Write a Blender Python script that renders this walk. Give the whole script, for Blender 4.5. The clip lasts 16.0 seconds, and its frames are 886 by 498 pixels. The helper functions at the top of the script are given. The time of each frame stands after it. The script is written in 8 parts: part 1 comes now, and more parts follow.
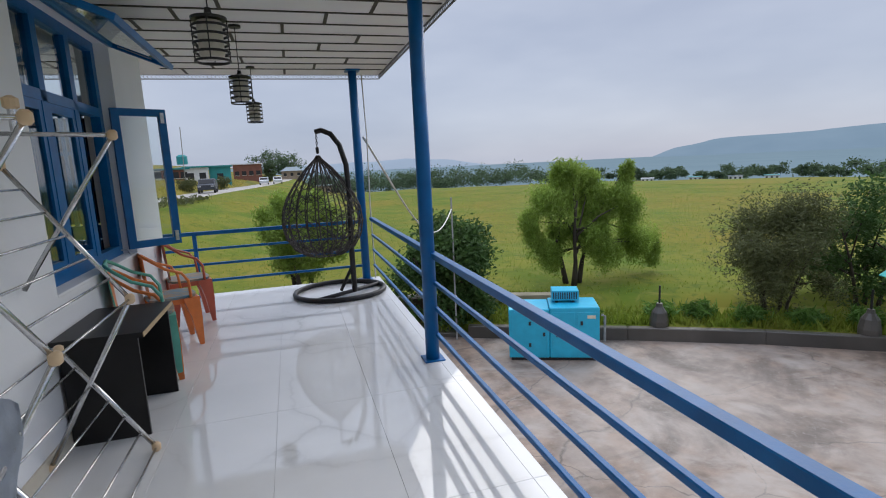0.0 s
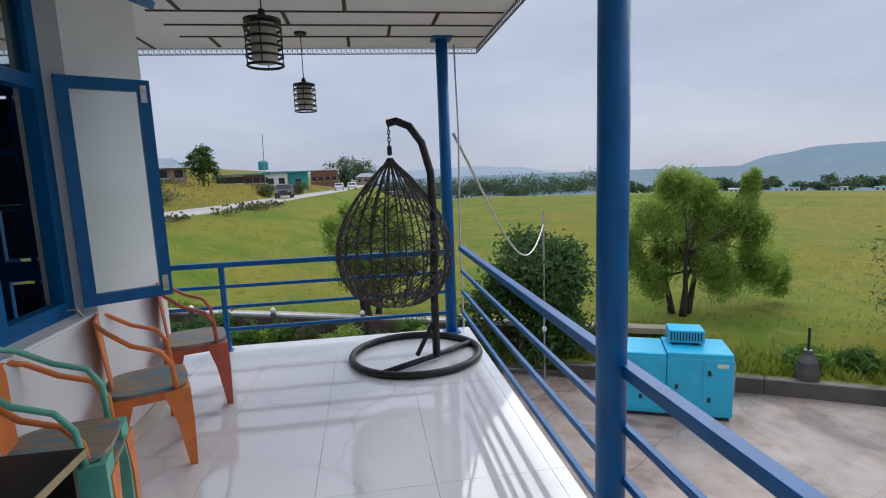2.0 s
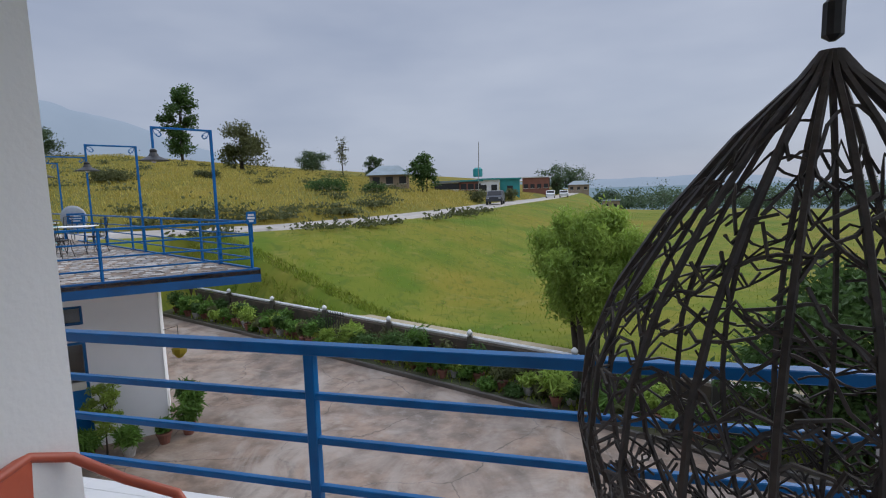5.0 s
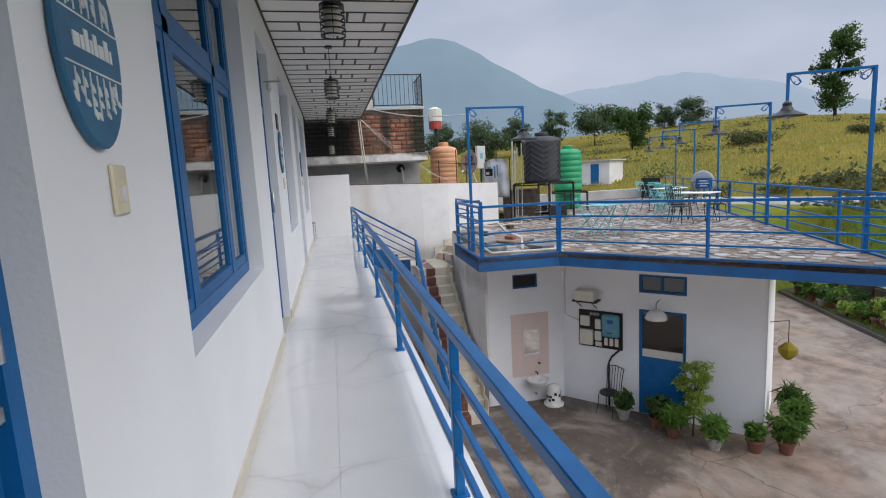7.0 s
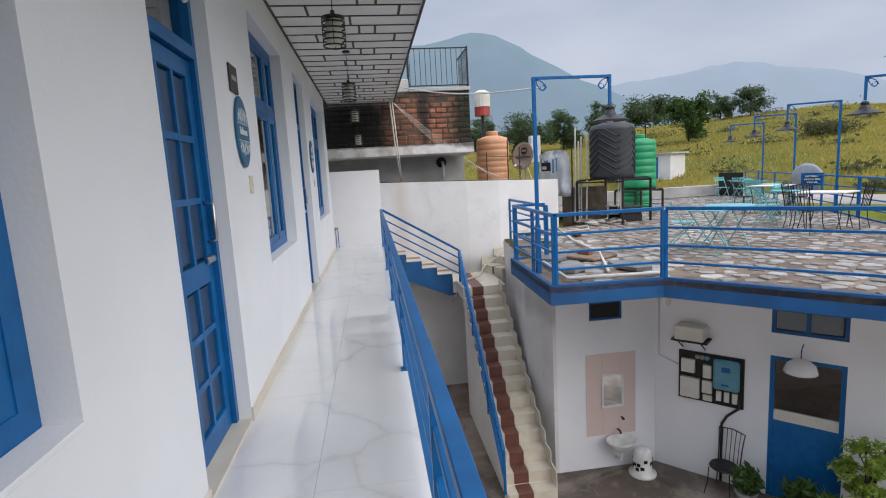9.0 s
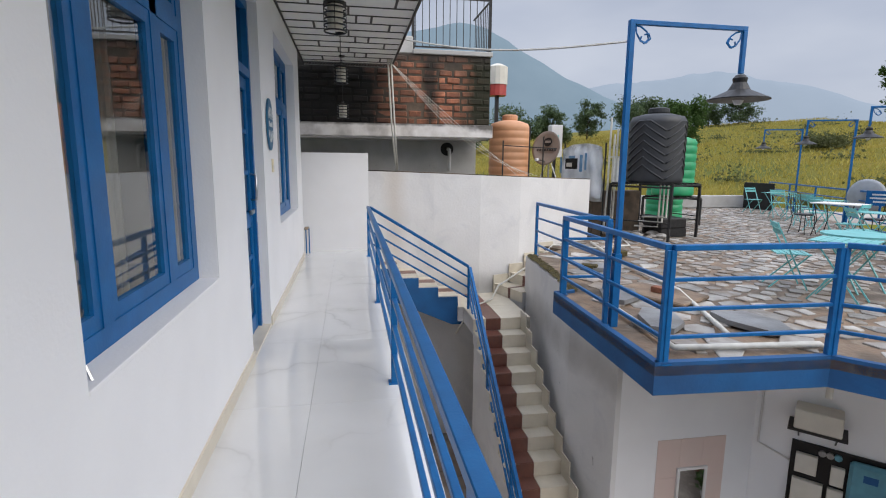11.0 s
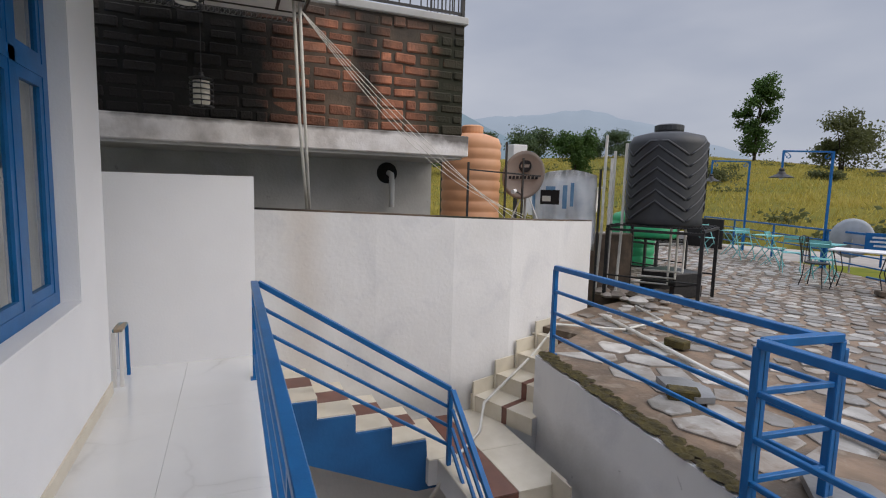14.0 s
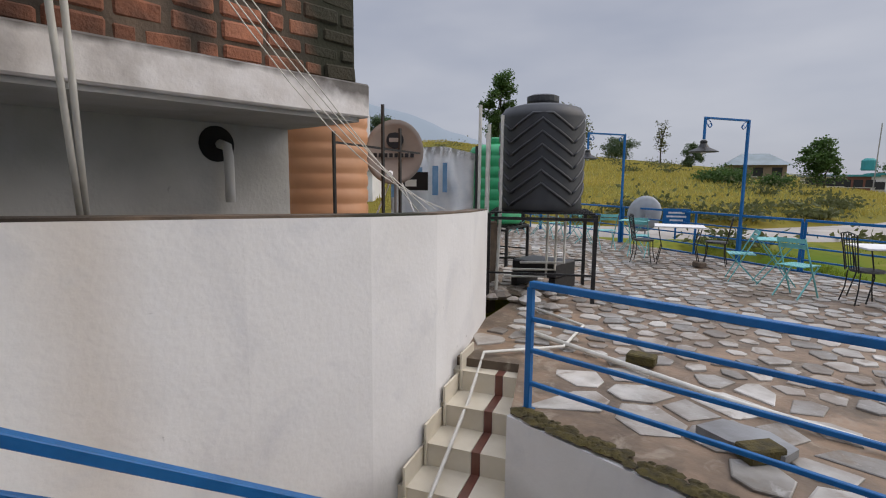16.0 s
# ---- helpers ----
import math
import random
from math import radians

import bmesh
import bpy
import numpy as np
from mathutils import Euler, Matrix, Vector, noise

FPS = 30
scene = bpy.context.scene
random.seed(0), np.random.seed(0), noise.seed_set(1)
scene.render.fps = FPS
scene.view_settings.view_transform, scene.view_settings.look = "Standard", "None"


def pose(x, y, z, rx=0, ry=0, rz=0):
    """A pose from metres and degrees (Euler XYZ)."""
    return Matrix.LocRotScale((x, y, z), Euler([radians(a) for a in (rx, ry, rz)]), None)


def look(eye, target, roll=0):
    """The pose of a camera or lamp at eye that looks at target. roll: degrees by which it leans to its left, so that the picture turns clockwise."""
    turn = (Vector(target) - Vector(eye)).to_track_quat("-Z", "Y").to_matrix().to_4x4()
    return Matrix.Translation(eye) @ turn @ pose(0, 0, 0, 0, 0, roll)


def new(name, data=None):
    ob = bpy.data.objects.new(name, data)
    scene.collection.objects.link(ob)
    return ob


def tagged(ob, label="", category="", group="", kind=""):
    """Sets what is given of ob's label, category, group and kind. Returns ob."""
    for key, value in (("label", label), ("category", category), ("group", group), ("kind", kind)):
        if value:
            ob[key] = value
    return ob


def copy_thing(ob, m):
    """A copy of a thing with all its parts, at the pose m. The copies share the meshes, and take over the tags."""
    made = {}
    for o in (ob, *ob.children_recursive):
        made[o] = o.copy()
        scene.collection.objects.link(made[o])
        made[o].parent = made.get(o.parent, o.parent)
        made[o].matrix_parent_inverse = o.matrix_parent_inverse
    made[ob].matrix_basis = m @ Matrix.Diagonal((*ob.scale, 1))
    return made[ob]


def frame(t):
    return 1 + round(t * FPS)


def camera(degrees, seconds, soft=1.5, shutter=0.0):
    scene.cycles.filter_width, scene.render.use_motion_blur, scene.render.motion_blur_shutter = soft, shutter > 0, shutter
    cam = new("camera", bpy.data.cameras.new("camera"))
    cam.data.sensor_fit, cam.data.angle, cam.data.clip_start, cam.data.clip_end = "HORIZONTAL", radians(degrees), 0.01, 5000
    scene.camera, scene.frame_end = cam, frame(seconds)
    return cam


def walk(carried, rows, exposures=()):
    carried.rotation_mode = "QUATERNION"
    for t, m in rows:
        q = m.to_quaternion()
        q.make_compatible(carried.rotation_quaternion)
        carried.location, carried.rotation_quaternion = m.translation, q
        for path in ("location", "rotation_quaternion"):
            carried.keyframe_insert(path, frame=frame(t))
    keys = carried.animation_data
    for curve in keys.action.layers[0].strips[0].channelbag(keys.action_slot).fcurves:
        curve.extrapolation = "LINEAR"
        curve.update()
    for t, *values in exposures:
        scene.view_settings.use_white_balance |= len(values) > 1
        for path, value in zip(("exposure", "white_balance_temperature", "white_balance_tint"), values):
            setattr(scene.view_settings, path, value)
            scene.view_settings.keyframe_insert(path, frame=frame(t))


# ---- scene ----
cam = camera(81.5, 16.0, soft=1.1)
PATH = [
    (0, (1.35, -5.862, 1.51), (1.894, -3.966, 1.183), -2.7),
    (0.5, (1.405, -5.345, 1.535), (1.872, -3.426, 1.222), -2.8),
    (1, (1.465, -4.79, 1.54), (1.869, -2.853, 1.245), -3.0),
    (1.5, (1.482, -4.36, 1.56), (1.818, -2.414, 1.265), -3.0),
    (2, (1.471, -3.766, 1.532), (1.756, -1.813, 1.244), -2.2),
    (2.3, (1.447, -3.452, 1.495), (1.689, -1.488, 1.209), -0.7),
    (2.5, (1.426, -3.262, 1.498), (1.637, -1.290, 1.237), -0.6),
    (3, (1.404, -2.757, 1.502), (1.594, -0.782, 1.252), 1.3),
    (3.1, (1.402, -2.676, 1.510), (1.591, -0.701, 1.258), 1.3),
    (3.2, (1.385, -2.555, 1.504), (1.571, -0.578, 1.270), 1.5),
    (5.5, (1.041, -0.335, 1.407), (0.131, 1.431, 1.172), -2.3),
    (6, (0.752, 0.126, 1.385), (-0.607, 1.577, 1.166), -1.8),
    (6.5, (0.57, 0.35, 1.465), (-1.146, 1.351, 1.226), -2.4),
    (7, (0.185, 0.55, 1.48), (-1.754, 0.957, 1.202), -3.0),
    (7.5, (-0.415, 0.705, 1.464), (-2.375, 0.928, 1.13), -3.2),
    (8, (-1.058, 0.793, 1.490), (-3.016, 0.941, 1.110), -3.2),
    (8.5, (-1.735, 0.820, 1.484), (-3.696, 0.999, 1.134), -3.4),
    (9, (-2.419, 0.864, 1.497), (-4.381, 1.122, 1.21), -3.2),
    (9.2, (-2.71, 0.86, 1.495), (-4.672, 1.13, 1.225), -2.9),
    (11.5, (-5.913, 0.744, 1.530), (-7.852, 1.105, 1.198), 1.0),
    (12, (-6.580, 0.762, 1.558), (-8.520, 1.147, 1.259), 0.8),
    (12.5, (-7.312, 0.774, 1.587), (-9.252, 1.197, 1.354), 0.1),
    (13, (-8.028, 0.788, 1.551), (-9.954, 1.274, 1.321), 0.0),
    (13.5, (-8.649, 0.887, 1.572), (-10.544, 1.488, 1.351), 0.9),
    (14, (-9.262, 0.872, 1.591), (-11.100, 1.629, 1.368), 1.5),
    (14.5, (-9.884, 0.911, 1.557), (-11.656, 1.814, 1.350), 1.7),
    (15, (-10.506, 0.919, 1.558), (-12.191, 1.977, 1.354), 1.8),
    (15.5, (-11.124, 0.916, 1.571), (-12.659, 2.179, 1.348), 1.2),
    (16, (-11.718, 0.920, 1.548), (-13.039, 2.398, 1.285), 0.5),
]
walk(cam, [(t, look(eye, target, roll)) for t, eye, target, roll in PATH], [(0, 0.0, 6550, 10), (3, 0.05, 6550, 10), (5.5, -0.25, 6550, 10), (7.5, 0.16, 6900, 10), (9, 0.15, 6900, 10), (11.5, 0.1, 7000, 10), (12.5, -0.06, 7000, 10), (13.5, -0.14, 7100, 11), (16, -0.15, 7250, 12)])

# ---- world and light: a bright overcast sky ----
world = bpy.data.worlds.new("overcast_sky")
scene.world = world
world.use_nodes = True
wn, wl = world.node_tree.nodes, world.node_tree.links
wn.clear()
w_out = wn.new("ShaderNodeOutputWorld")
w_bg = wn.new("ShaderNodeBackground")
w_sky = wn.new("ShaderNodeTexSky")
w_sky.sky_type = 'NISHITA'
w_sky.sun_disc = False
w_sky.sun_elevation, w_sky.sun_rotation = radians(39), radians(45)
w_bg.inputs["Strength"].default_value = 0.1
w_co = wn.new("ShaderNodeTexCoord")
w_map = wn.new("ShaderNodeMapping")
w_map.inputs["Scale"].default_value = (1.0, 1.0, 3.2)
w_noise = wn.new("ShaderNodeTexNoise")
w_noise.inputs["Scale"].default_value = 2.1
w_noise.inputs["Detail"].default_value = 4.0
w_noise.inputs["Roughness"].default_value = 0.5
w_ramp = wn.new("ShaderNodeValToRGB")
w_ramp.color_ramp.elements[0].position, w_ramp.color_ramp.elements[0].color = 0.3, (3.9, 4.55, 6.1, 1)
w_ramp.color_ramp.elements[1].position, w_ramp.color_ramp.elements[1].color = 0.72, (5.55, 6.15, 7.55, 1)
w_mix = wn.new("ShaderNodeMixRGB")
w_mix.inputs["Fac"].default_value = 0.9
wl.new(w_co.outputs["Generated"], w_map.inputs["Vector"])
wl.new(w_map.outputs["Vector"], w_noise.inputs["Vector"])
wl.new(w_noise.outputs["Fac"], w_ramp.inputs["Fac"])
w_sep = wn.new("ShaderNodeSeparateXYZ")
wl.new(w_co.outputs["Generated"], w_sep.inputs["Vector"])
w_lift = wn.new("ShaderNodeMapRange")
w_lift.inputs["From Min"].default_value, w_lift.inputs["From Max"].default_value = 0.35, 1.0
w_lift.inputs["To Min"].default_value, w_lift.inputs["To Max"].default_value = 1.0, 3.5
wl.new(w_sep.outputs["Z"], w_lift.inputs["Value"])
w_mul = wn.new("ShaderNodeVectorMath")
w_mul.operation = 'SCALE'
wl.new(w_lift.outputs["Result"], w_mul.inputs["Scale"])
wl.new(w_mix.outputs["Color"], w_mul.inputs[0])
wl.new(w_sky.outputs["Color"], w_mix.inputs["Color1"])
wl.new(w_ramp.outputs["Color"], w_mix.inputs["Color2"])
wl.new(w_mul.outputs["Vector"], w_bg.inputs["Color"])
wl.new(w_bg.outputs["Background"], w_out.inputs["Surface"])

sun_data = bpy.data.lights.new("sun", "SUN")
sun_data.energy, sun_data.angle, sun_data.color = 1.85, radians(58), (1.0, 0.97, 0.93)
sun = new("sun", sun_data)
sun.matrix_world = look((0, 0, 22), (-19, -19, 0))


# ---- materials ----
def material(name, c1, c2=None, scale=4.0, rough=0.6, metal=0.0, bump=0.0, bump_scale=40.0, big=0.0, big_scale=0.6,
             big_color=None, stretch=(1, 1, 1), detail=6.0, spec=0.5, coat=0.0, rough_var=0.0, island=0.0, obj_random=0.0):
    """Two colours mixed by a fine noise, a wider stain over them, and a relief."""
    m = bpy.data.materials.new(name)
    m.use_nodes = True
    n, l = m.node_tree.nodes, m.node_tree.links
    b = n["Principled BSDF"]
    b.inputs["Metallic"].default_value = metal
    b.inputs["Roughness"].default_value = rough
    b.inputs["Specular IOR Level"].default_value = spec
    b.inputs["Coat Weight"].default_value = coat
    geo = n.new("ShaderNodeNewGeometry")
    mp = n.new("ShaderNodeMapping")
    mp.inputs["Scale"].default_value = stretch
    l.new(geo.outputs["Position"], mp.inputs["Vector"])
    c2 = c2 or tuple(v * 0.82 for v in c1)
    nz = n.new("ShaderNodeTexNoise")
    nz.inputs["Scale"].default_value, nz.inputs["Detail"].default_value = scale, detail
    l.new(mp.outputs["Vector"], nz.inputs["Vector"])
    rp = n.new("ShaderNodeValToRGB")
    rp.color_ramp.elements[0].position, rp.color_ramp.elements[0].color = 0.36, (*c1, 1)
    rp.color_ramp.elements[1].position, rp.color_ramp.elements[1].color = 0.66, (*c2, 1)
    l.new(nz.outputs["Fac"], rp.inputs["Fac"])
    col = rp.outputs["Color"]
    if big:
        nb = n.new("ShaderNodeTexNoise")
        nb.inputs["Scale"].default_value, nb.inputs["Detail"].default_value = big_scale, 5.0
        l.new(mp.outputs["Vector"], nb.inputs["Vector"])
        rb = n.new("ShaderNodeValToRGB")
        rb.color_ramp.elements[0].position, rb.color_ramp.elements[0].color = 0.45, (0, 0, 0, 1)
        rb.color_ramp.elements[1].position, rb.color_ramp.elements[1].color = 0.68, (big, big, big, 1)
        l.new(nb.outputs["Fac"], rb.inputs["Fac"])
        mx = n.new("ShaderNodeMixRGB")
        l.new(rb.outputs["Color"], mx.inputs["Fac"])
        l.new(col, mx.inputs["Color1"])
        mx.inputs["Color2"].default_value = (*(big_color or tuple(v * 0.6 for v in c1)), 1)
        col = mx.outputs["Color"]
    if island or obj_random:
        hs = n.new("ShaderNodeHueSaturation")
        src = geo.outputs["Random Per Island"] if island else n.new("ShaderNodeObjectInfo").outputs["Random"]
        mr = n.new("ShaderNodeMapRange")
        amp = island or obj_random
        mr.inputs["To Min"].default_value, mr.inputs["To Max"].default_value = 1 - amp, 1 + amp
        l.new(src, mr.inputs["Value"])
        l.new(mr.outputs["Result"], hs.inputs["Value"])
        l.new(col, hs.inputs["Color"])
        col = hs.outputs["Color"]
    l.new(col, b.inputs["Base Color"])
    if rough_var:
        mr2 = n.new("ShaderNodeMapRange")
        mr2.inputs["To Min"].default_value, mr2.inputs["To Max"].default_value = max(0.02, rough - rough_var), rough + rough_var
        l.new(nz.outputs["Fac"], mr2.inputs["Value"])
        l.new(mr2.outputs["Result"], b.inputs["Roughness"])
    if bump:
        nn = n.new("ShaderNodeTexNoise")
        nn.inputs["Scale"].default_value, nn.inputs["Detail"].default_value = bump_scale, 6.0
        l.new(mp.outputs["Vector"], nn.inputs["Vector"])
        bp = n.new("ShaderNodeBump")
        bp.inputs["Strength"].default_value, bp.inputs["Distance"].default_value = bump, 0.01
        l.new(nn.outputs["Fac"], bp.inputs["Height"])
        l.new(bp.outputs["Normal"], b.inputs["Normal"])
    return m


def stain(m, color, centre, size, soft=0.25, strength=0.9, noise=3.0, wobble=1.2, rough=None):
    """A stain of its own place and ragged outline over a material."""
    n, l = m.node_tree.nodes, m.node_tree.links
    b = n["Principled BSDF"]
    geo = n.new("ShaderNodeNewGeometry")
    mp = n.new("ShaderNodeMapping")
    mp.vector_type = 'TEXTURE'
    mp.inputs["Location"].default_value = centre
    mp.inputs["Scale"].default_value = size
    l.new(geo.outputs["Position"], mp.inputs["Vector"])
    ln = n.new("ShaderNodeVectorMath")
    ln.operation = 'LENGTH'
    l.new(mp.outputs["Vector"], ln.inputs[0])
    nz = n.new("ShaderNodeTexNoise")
    nz.inputs["Scale"].default_value, nz.inputs["Detail"].default_value = noise, 6.0
    l.new(geo.outputs["Position"], nz.inputs["Vector"])
    ma = n.new("ShaderNodeMath")
    ma.operation = 'MULTIPLY_ADD'
    l.new(nz.outputs["Fac"], ma.inputs[0])
    ma.inputs[1].default_value = wobble
    l.new(ln.outputs["Value"], ma.inputs[2])
    mr = n.new("ShaderNodeMapRange")
    mr.inputs["From Min"].default_value, mr.inputs["From Max"].default_value = 1 + wobble * 0.5 - soft, 1 + wobble * 0.5 + soft
    mr.inputs["To Min"].default_value, mr.inputs["To Max"].default_value = strength, 0.0
    l.new(ma.outputs[0], mr.inputs["Value"])
    mx = n.new("ShaderNodeMixRGB")
    l.new(mr.outputs["Result"], mx.inputs["Fac"])
    l.new(b.inputs["Base Color"].links[0].from_socket, mx.inputs["Color1"])
    mx.inputs["Color2"].default_value = (*color, 1)
    l.new(mx.outputs["Color"], b.inputs["Base Color"])
    return m


WHITE_WALL = material("white_wall_paint", (0.8, 0.8, 0.81), (0.76, 0.76, 0.77), 1.5, 0.75, bump=0.12, bump_scale=60, big=0.12, big_scale=0.7, big_color=(0.62, 0.62, 0.62))
OLD_WHITE = material("weathered_white_paint", (0.72, 0.71, 0.7), (0.67, 0.66, 0.65), 1.6, 0.85, bump=0.3, bump_scale=25, big=0.35, big_scale=0.7, big_color=(0.52, 0.5, 0.47), detail=4)
stain(OLD_WHITE, (0.5, 0.4, 0.3), (-14.4, 1.5, 0.9), (9, 0.16, 1.6), 0.7, 0.35, 2.0, 0.9)
stain(OLD_WHITE, (0.3, 0.29, 0.27), (-14.4, 2.6, -0.75), (9, 1.6, 0.22), 0.6, 0.6, 3.0, 1.3)
LEDGE_PAINT = material("chipped_white_paint", (0.72, 0.69, 0.67), (0.6, 0.56, 0.53), 5.0, 0.85, bump=0.4, bump_scale=25, big=0.55, big_scale=3.4, big_color=(0.2, 0.17, 0.15))
for c_, r_ in (((-14.5, 3.25, 2.2), (9, 0.45, 0.1)), ((-14.5, 1.4, 2.23), (9, 1.9, 0.05))):
    stain(LEDGE_PAINT, (0.06, 0.05, 0.042), c_, r_, 0.4, 0.85, 7.0, 1.4)
GREY_PLASTER = material("grey_plaster", (0.5, 0.49, 0.47), (0.38, 0.37, 0.35), 1.6, 0.9, bump=0.4, bump_scale=30, big=0.5, big_scale=0.9, big_color=(0.24, 0.23, 0.21))
BLUE = material("blue_gloss_paint", (0.003, 0.12, 0.34), (0.003, 0.095, 0.27), 9.0, 0.36, bump=0.06, bump_scale=90, big=0.25, big_scale=4.0, big_color=(0.006, 0.14, 0.37), spec=0.28)
BLUE_DULL = material("blue_masonry_paint", (0.005, 0.1, 0.28), (0.005, 0.075, 0.21), 3.0, 0.65, bump=0.25, bump_scale=30, big=0.3, big_scale=1.4, big_color=(0.012, 0.045, 0.14))
# sunk door panels, a darker blue than the leaf round them
DOOR_PANEL = material("dark_blue_door_panel", (0.008, 0.05, 0.13), (0.006, 0.038, 0.1), 6.0, 0.4, bump=0.05)
SOFFIT = material("ceiling_panel", (0.82, 0.81, 0.77), (0.78, 0.77, 0.73), 3.0, 0.6, big=0.25, big_scale=0.8, big_color=(0.6, 0.58, 0.53))
SOFFIT_STRIP = material("dark_brown_strip", (0.05, 0.04, 0.03), (0.03, 0.025, 0.02), 12.0, 0.6)
BLACK_IRON = material("black_iron", (0.015, 0.015, 0.016), (0.03, 0.028, 0.027), 20.0, 0.45, metal=0.3, bump=0.1)
CONCRETE = material("yard_concrete", (0.28, 0.197, 0.143), (0.135, 0.095, 0.07), 2.4, 0.6, bump=0.7, bump_scale=14, big=0.8, big_scale=0.8, big_color=(0.28, 0.232, 0.192), rough_var=0.22, detail=11)


def crack(m):
    """Dark wandering cracks."""
    n, l = m.node_tree.nodes, m.node_tree.links
    b = n["Principled BSDF"]
    geo = n.new("ShaderNodeNewGeometry")
    nz = n.new("ShaderNodeTexNoise")
    nz.inputs["Scale"].default_value, nz.inputs["Detail"].default_value = 0.8, 6.0
    l.new(geo.outputs["Position"], nz.inputs["Vector"])
    ad = n.new("ShaderNodeVectorMath")
    ad.operation = 'MULTIPLY_ADD'
    l.new(nz.outputs["Color"], ad.inputs[0])
    ad.inputs[1].default_value = (1.1, 1.1, 0)
    l.new(geo.outputs["Position"], ad.inputs[2])
    vo = n.new("ShaderNodeTexVoronoi")
    vo.feature = 'DISTANCE_TO_EDGE'
    vo.inputs["Scale"].default_value = 0.3
    l.new(ad.outputs["Vector"], vo.inputs["Vector"])
    mr = n.new("ShaderNodeMapRange")
    mr.inputs["From Min"].default_value, mr.inputs["From Max"].default_value = 0.0, 0.006
    mr.inputs["To Min"].default_value, mr.inputs["To Max"].default_value = 0.75, 0.0
    l.new(vo.outputs["Distance"], mr.inputs["Value"])
    mx = n.new("ShaderNodeMixRGB")
    l.new(mr.outputs["Result"], mx.inputs["Fac"])
    l.new(b.inputs["Base Color"].links[0].from_socket, mx.inputs["Color1"])
    mx.inputs["Color2"].default_value = (0.05, 0.042, 0.035, 1)
    l.new(mx.outputs["Color"], b.inputs["Base Color"])


def scuffs(m, color, scale, lo, hi, strength, twist=1.2, rough=None):
    """Ragged worn patches of another tone."""
    n, l = m.node_tree.nodes, m.node_tree.links
    b = n["Principled BSDF"]
    geo = n.new("ShaderNodeNewGeometry")
    nz = n.new("ShaderNodeTexNoise")
    nz.inputs["Scale"].default_value, nz.inputs["Detail"].default_value = scale, 10.0
    nz.inputs["Roughness"].default_value, nz.inputs["Distortion"].default_value = 0.62, twist
    l.new(geo.outputs["Position"], nz.inputs["Vector"])
    mr = n.new("ShaderNodeMapRange")
    mr.inputs["From Min"].default_value, mr.inputs["From Max"].default_value = lo, hi
    mr.inputs["To Min"].default_value, mr.inputs["To Max"].default_value = 0.0, strength
    l.new(nz.outputs["Fac"], mr.inputs["Value"])
    mx = n.new("ShaderNodeMixRGB")
    l.new(mr.outputs["Result"], mx.inputs["Fac"])
    l.new(b.inputs["Base Color"].links[0].from_socket, mx.inputs["Color1"])
    mx.inputs["Color2"].default_value = (*color, 1)
    l.new(mx.outputs["Color"], b.inputs["Base Color"])
    return m


for m_ in (OLD_WHITE, GREY_PLASTER):
    scuffs(m_, (0.17, 0.16, 0.15), 7.0, 0.68, 0.74, 0.6, 0.4)
    scuffs(m_, (0.5, 0.5, 0.52), 1.3, 0.52, 0.66, 0.45, 0.8)
crack(CONCRETE)
stain(CONCRETE, (0.06, 0.05, 0.042), (-8.6, 4.2, -3.58), (2.3, 2.9, 9), 0.12, 0.7, 1.6, 1.6)
stain(CONCRETE, (0.34, 0.29, 0.245), (9.5, 2.5, -3.58), (3.2, 3.0, 9), 0.4, 0.4, 2.2, 2.4)
stain(CONCRETE, (0.07, 0.06, 0.05), (9.0, 6.2, -3.58), (1.6, 0.7, 9), 0.3, 0.8, 2.0, 1.0)
scuffs(CONCRETE, (0.34, 0.29, 0.245), 0.5, 0.5, 0.64, 0.75, 1.6)
scuffs(CONCRETE, (0.075, 0.058, 0.046), 0.33, 0.54, 0.66, 0.7, 0.8)
scuffs(CONCRETE, (0.3, 0.26, 0.22), 6.0, 0.56, 0.7, 0.5, 0.5)
WET_CONCRETE = material("wet_concrete", (0.06, 0.052, 0.042), (0.1, 0.085, 0.07), 0.9, 0.4, bump=0.3, bump_scale=14, big=0.5, big_scale=0.6, big_color=(0.06, 0.055, 0.05), rough_var=0.15)
STAIR_TILE = material("cream_stair_tile", (0.66, 0.6, 0.49), (0.6, 0.54, 0.43), 6.0, 0.28, big=0.3, big_scale=1.7, big_color=(0.4, 0.34, 0.26), obj_random=0.05)
STAIR_RED = material("brown_red_tile", (0.17, 0.065, 0.045), (0.13, 0.05, 0.036), 8.0, 0.3, big=0.3, big_scale=3.0, big_color=(0.1, 0.045, 0.035))
BRICK = material("red_brick", (0.42, 0.16, 0.088), (0.25, 0.1, 0.06), 9.0, 0.9, bump=1.0, bump_scale=45, big=0.55, big_scale=2.6, big_color=(0.1, 0.07, 0.05), obj_random=0.4)
MORTAR = material("old_mortar", (0.17, 0.12, 0.085), (0.09, 0.068, 0.05), 6.0, 0.95, bump=0.6, bump_scale=40, big=0.6, big_scale=0.8, big_color=(0.035, 0.032, 0.028))
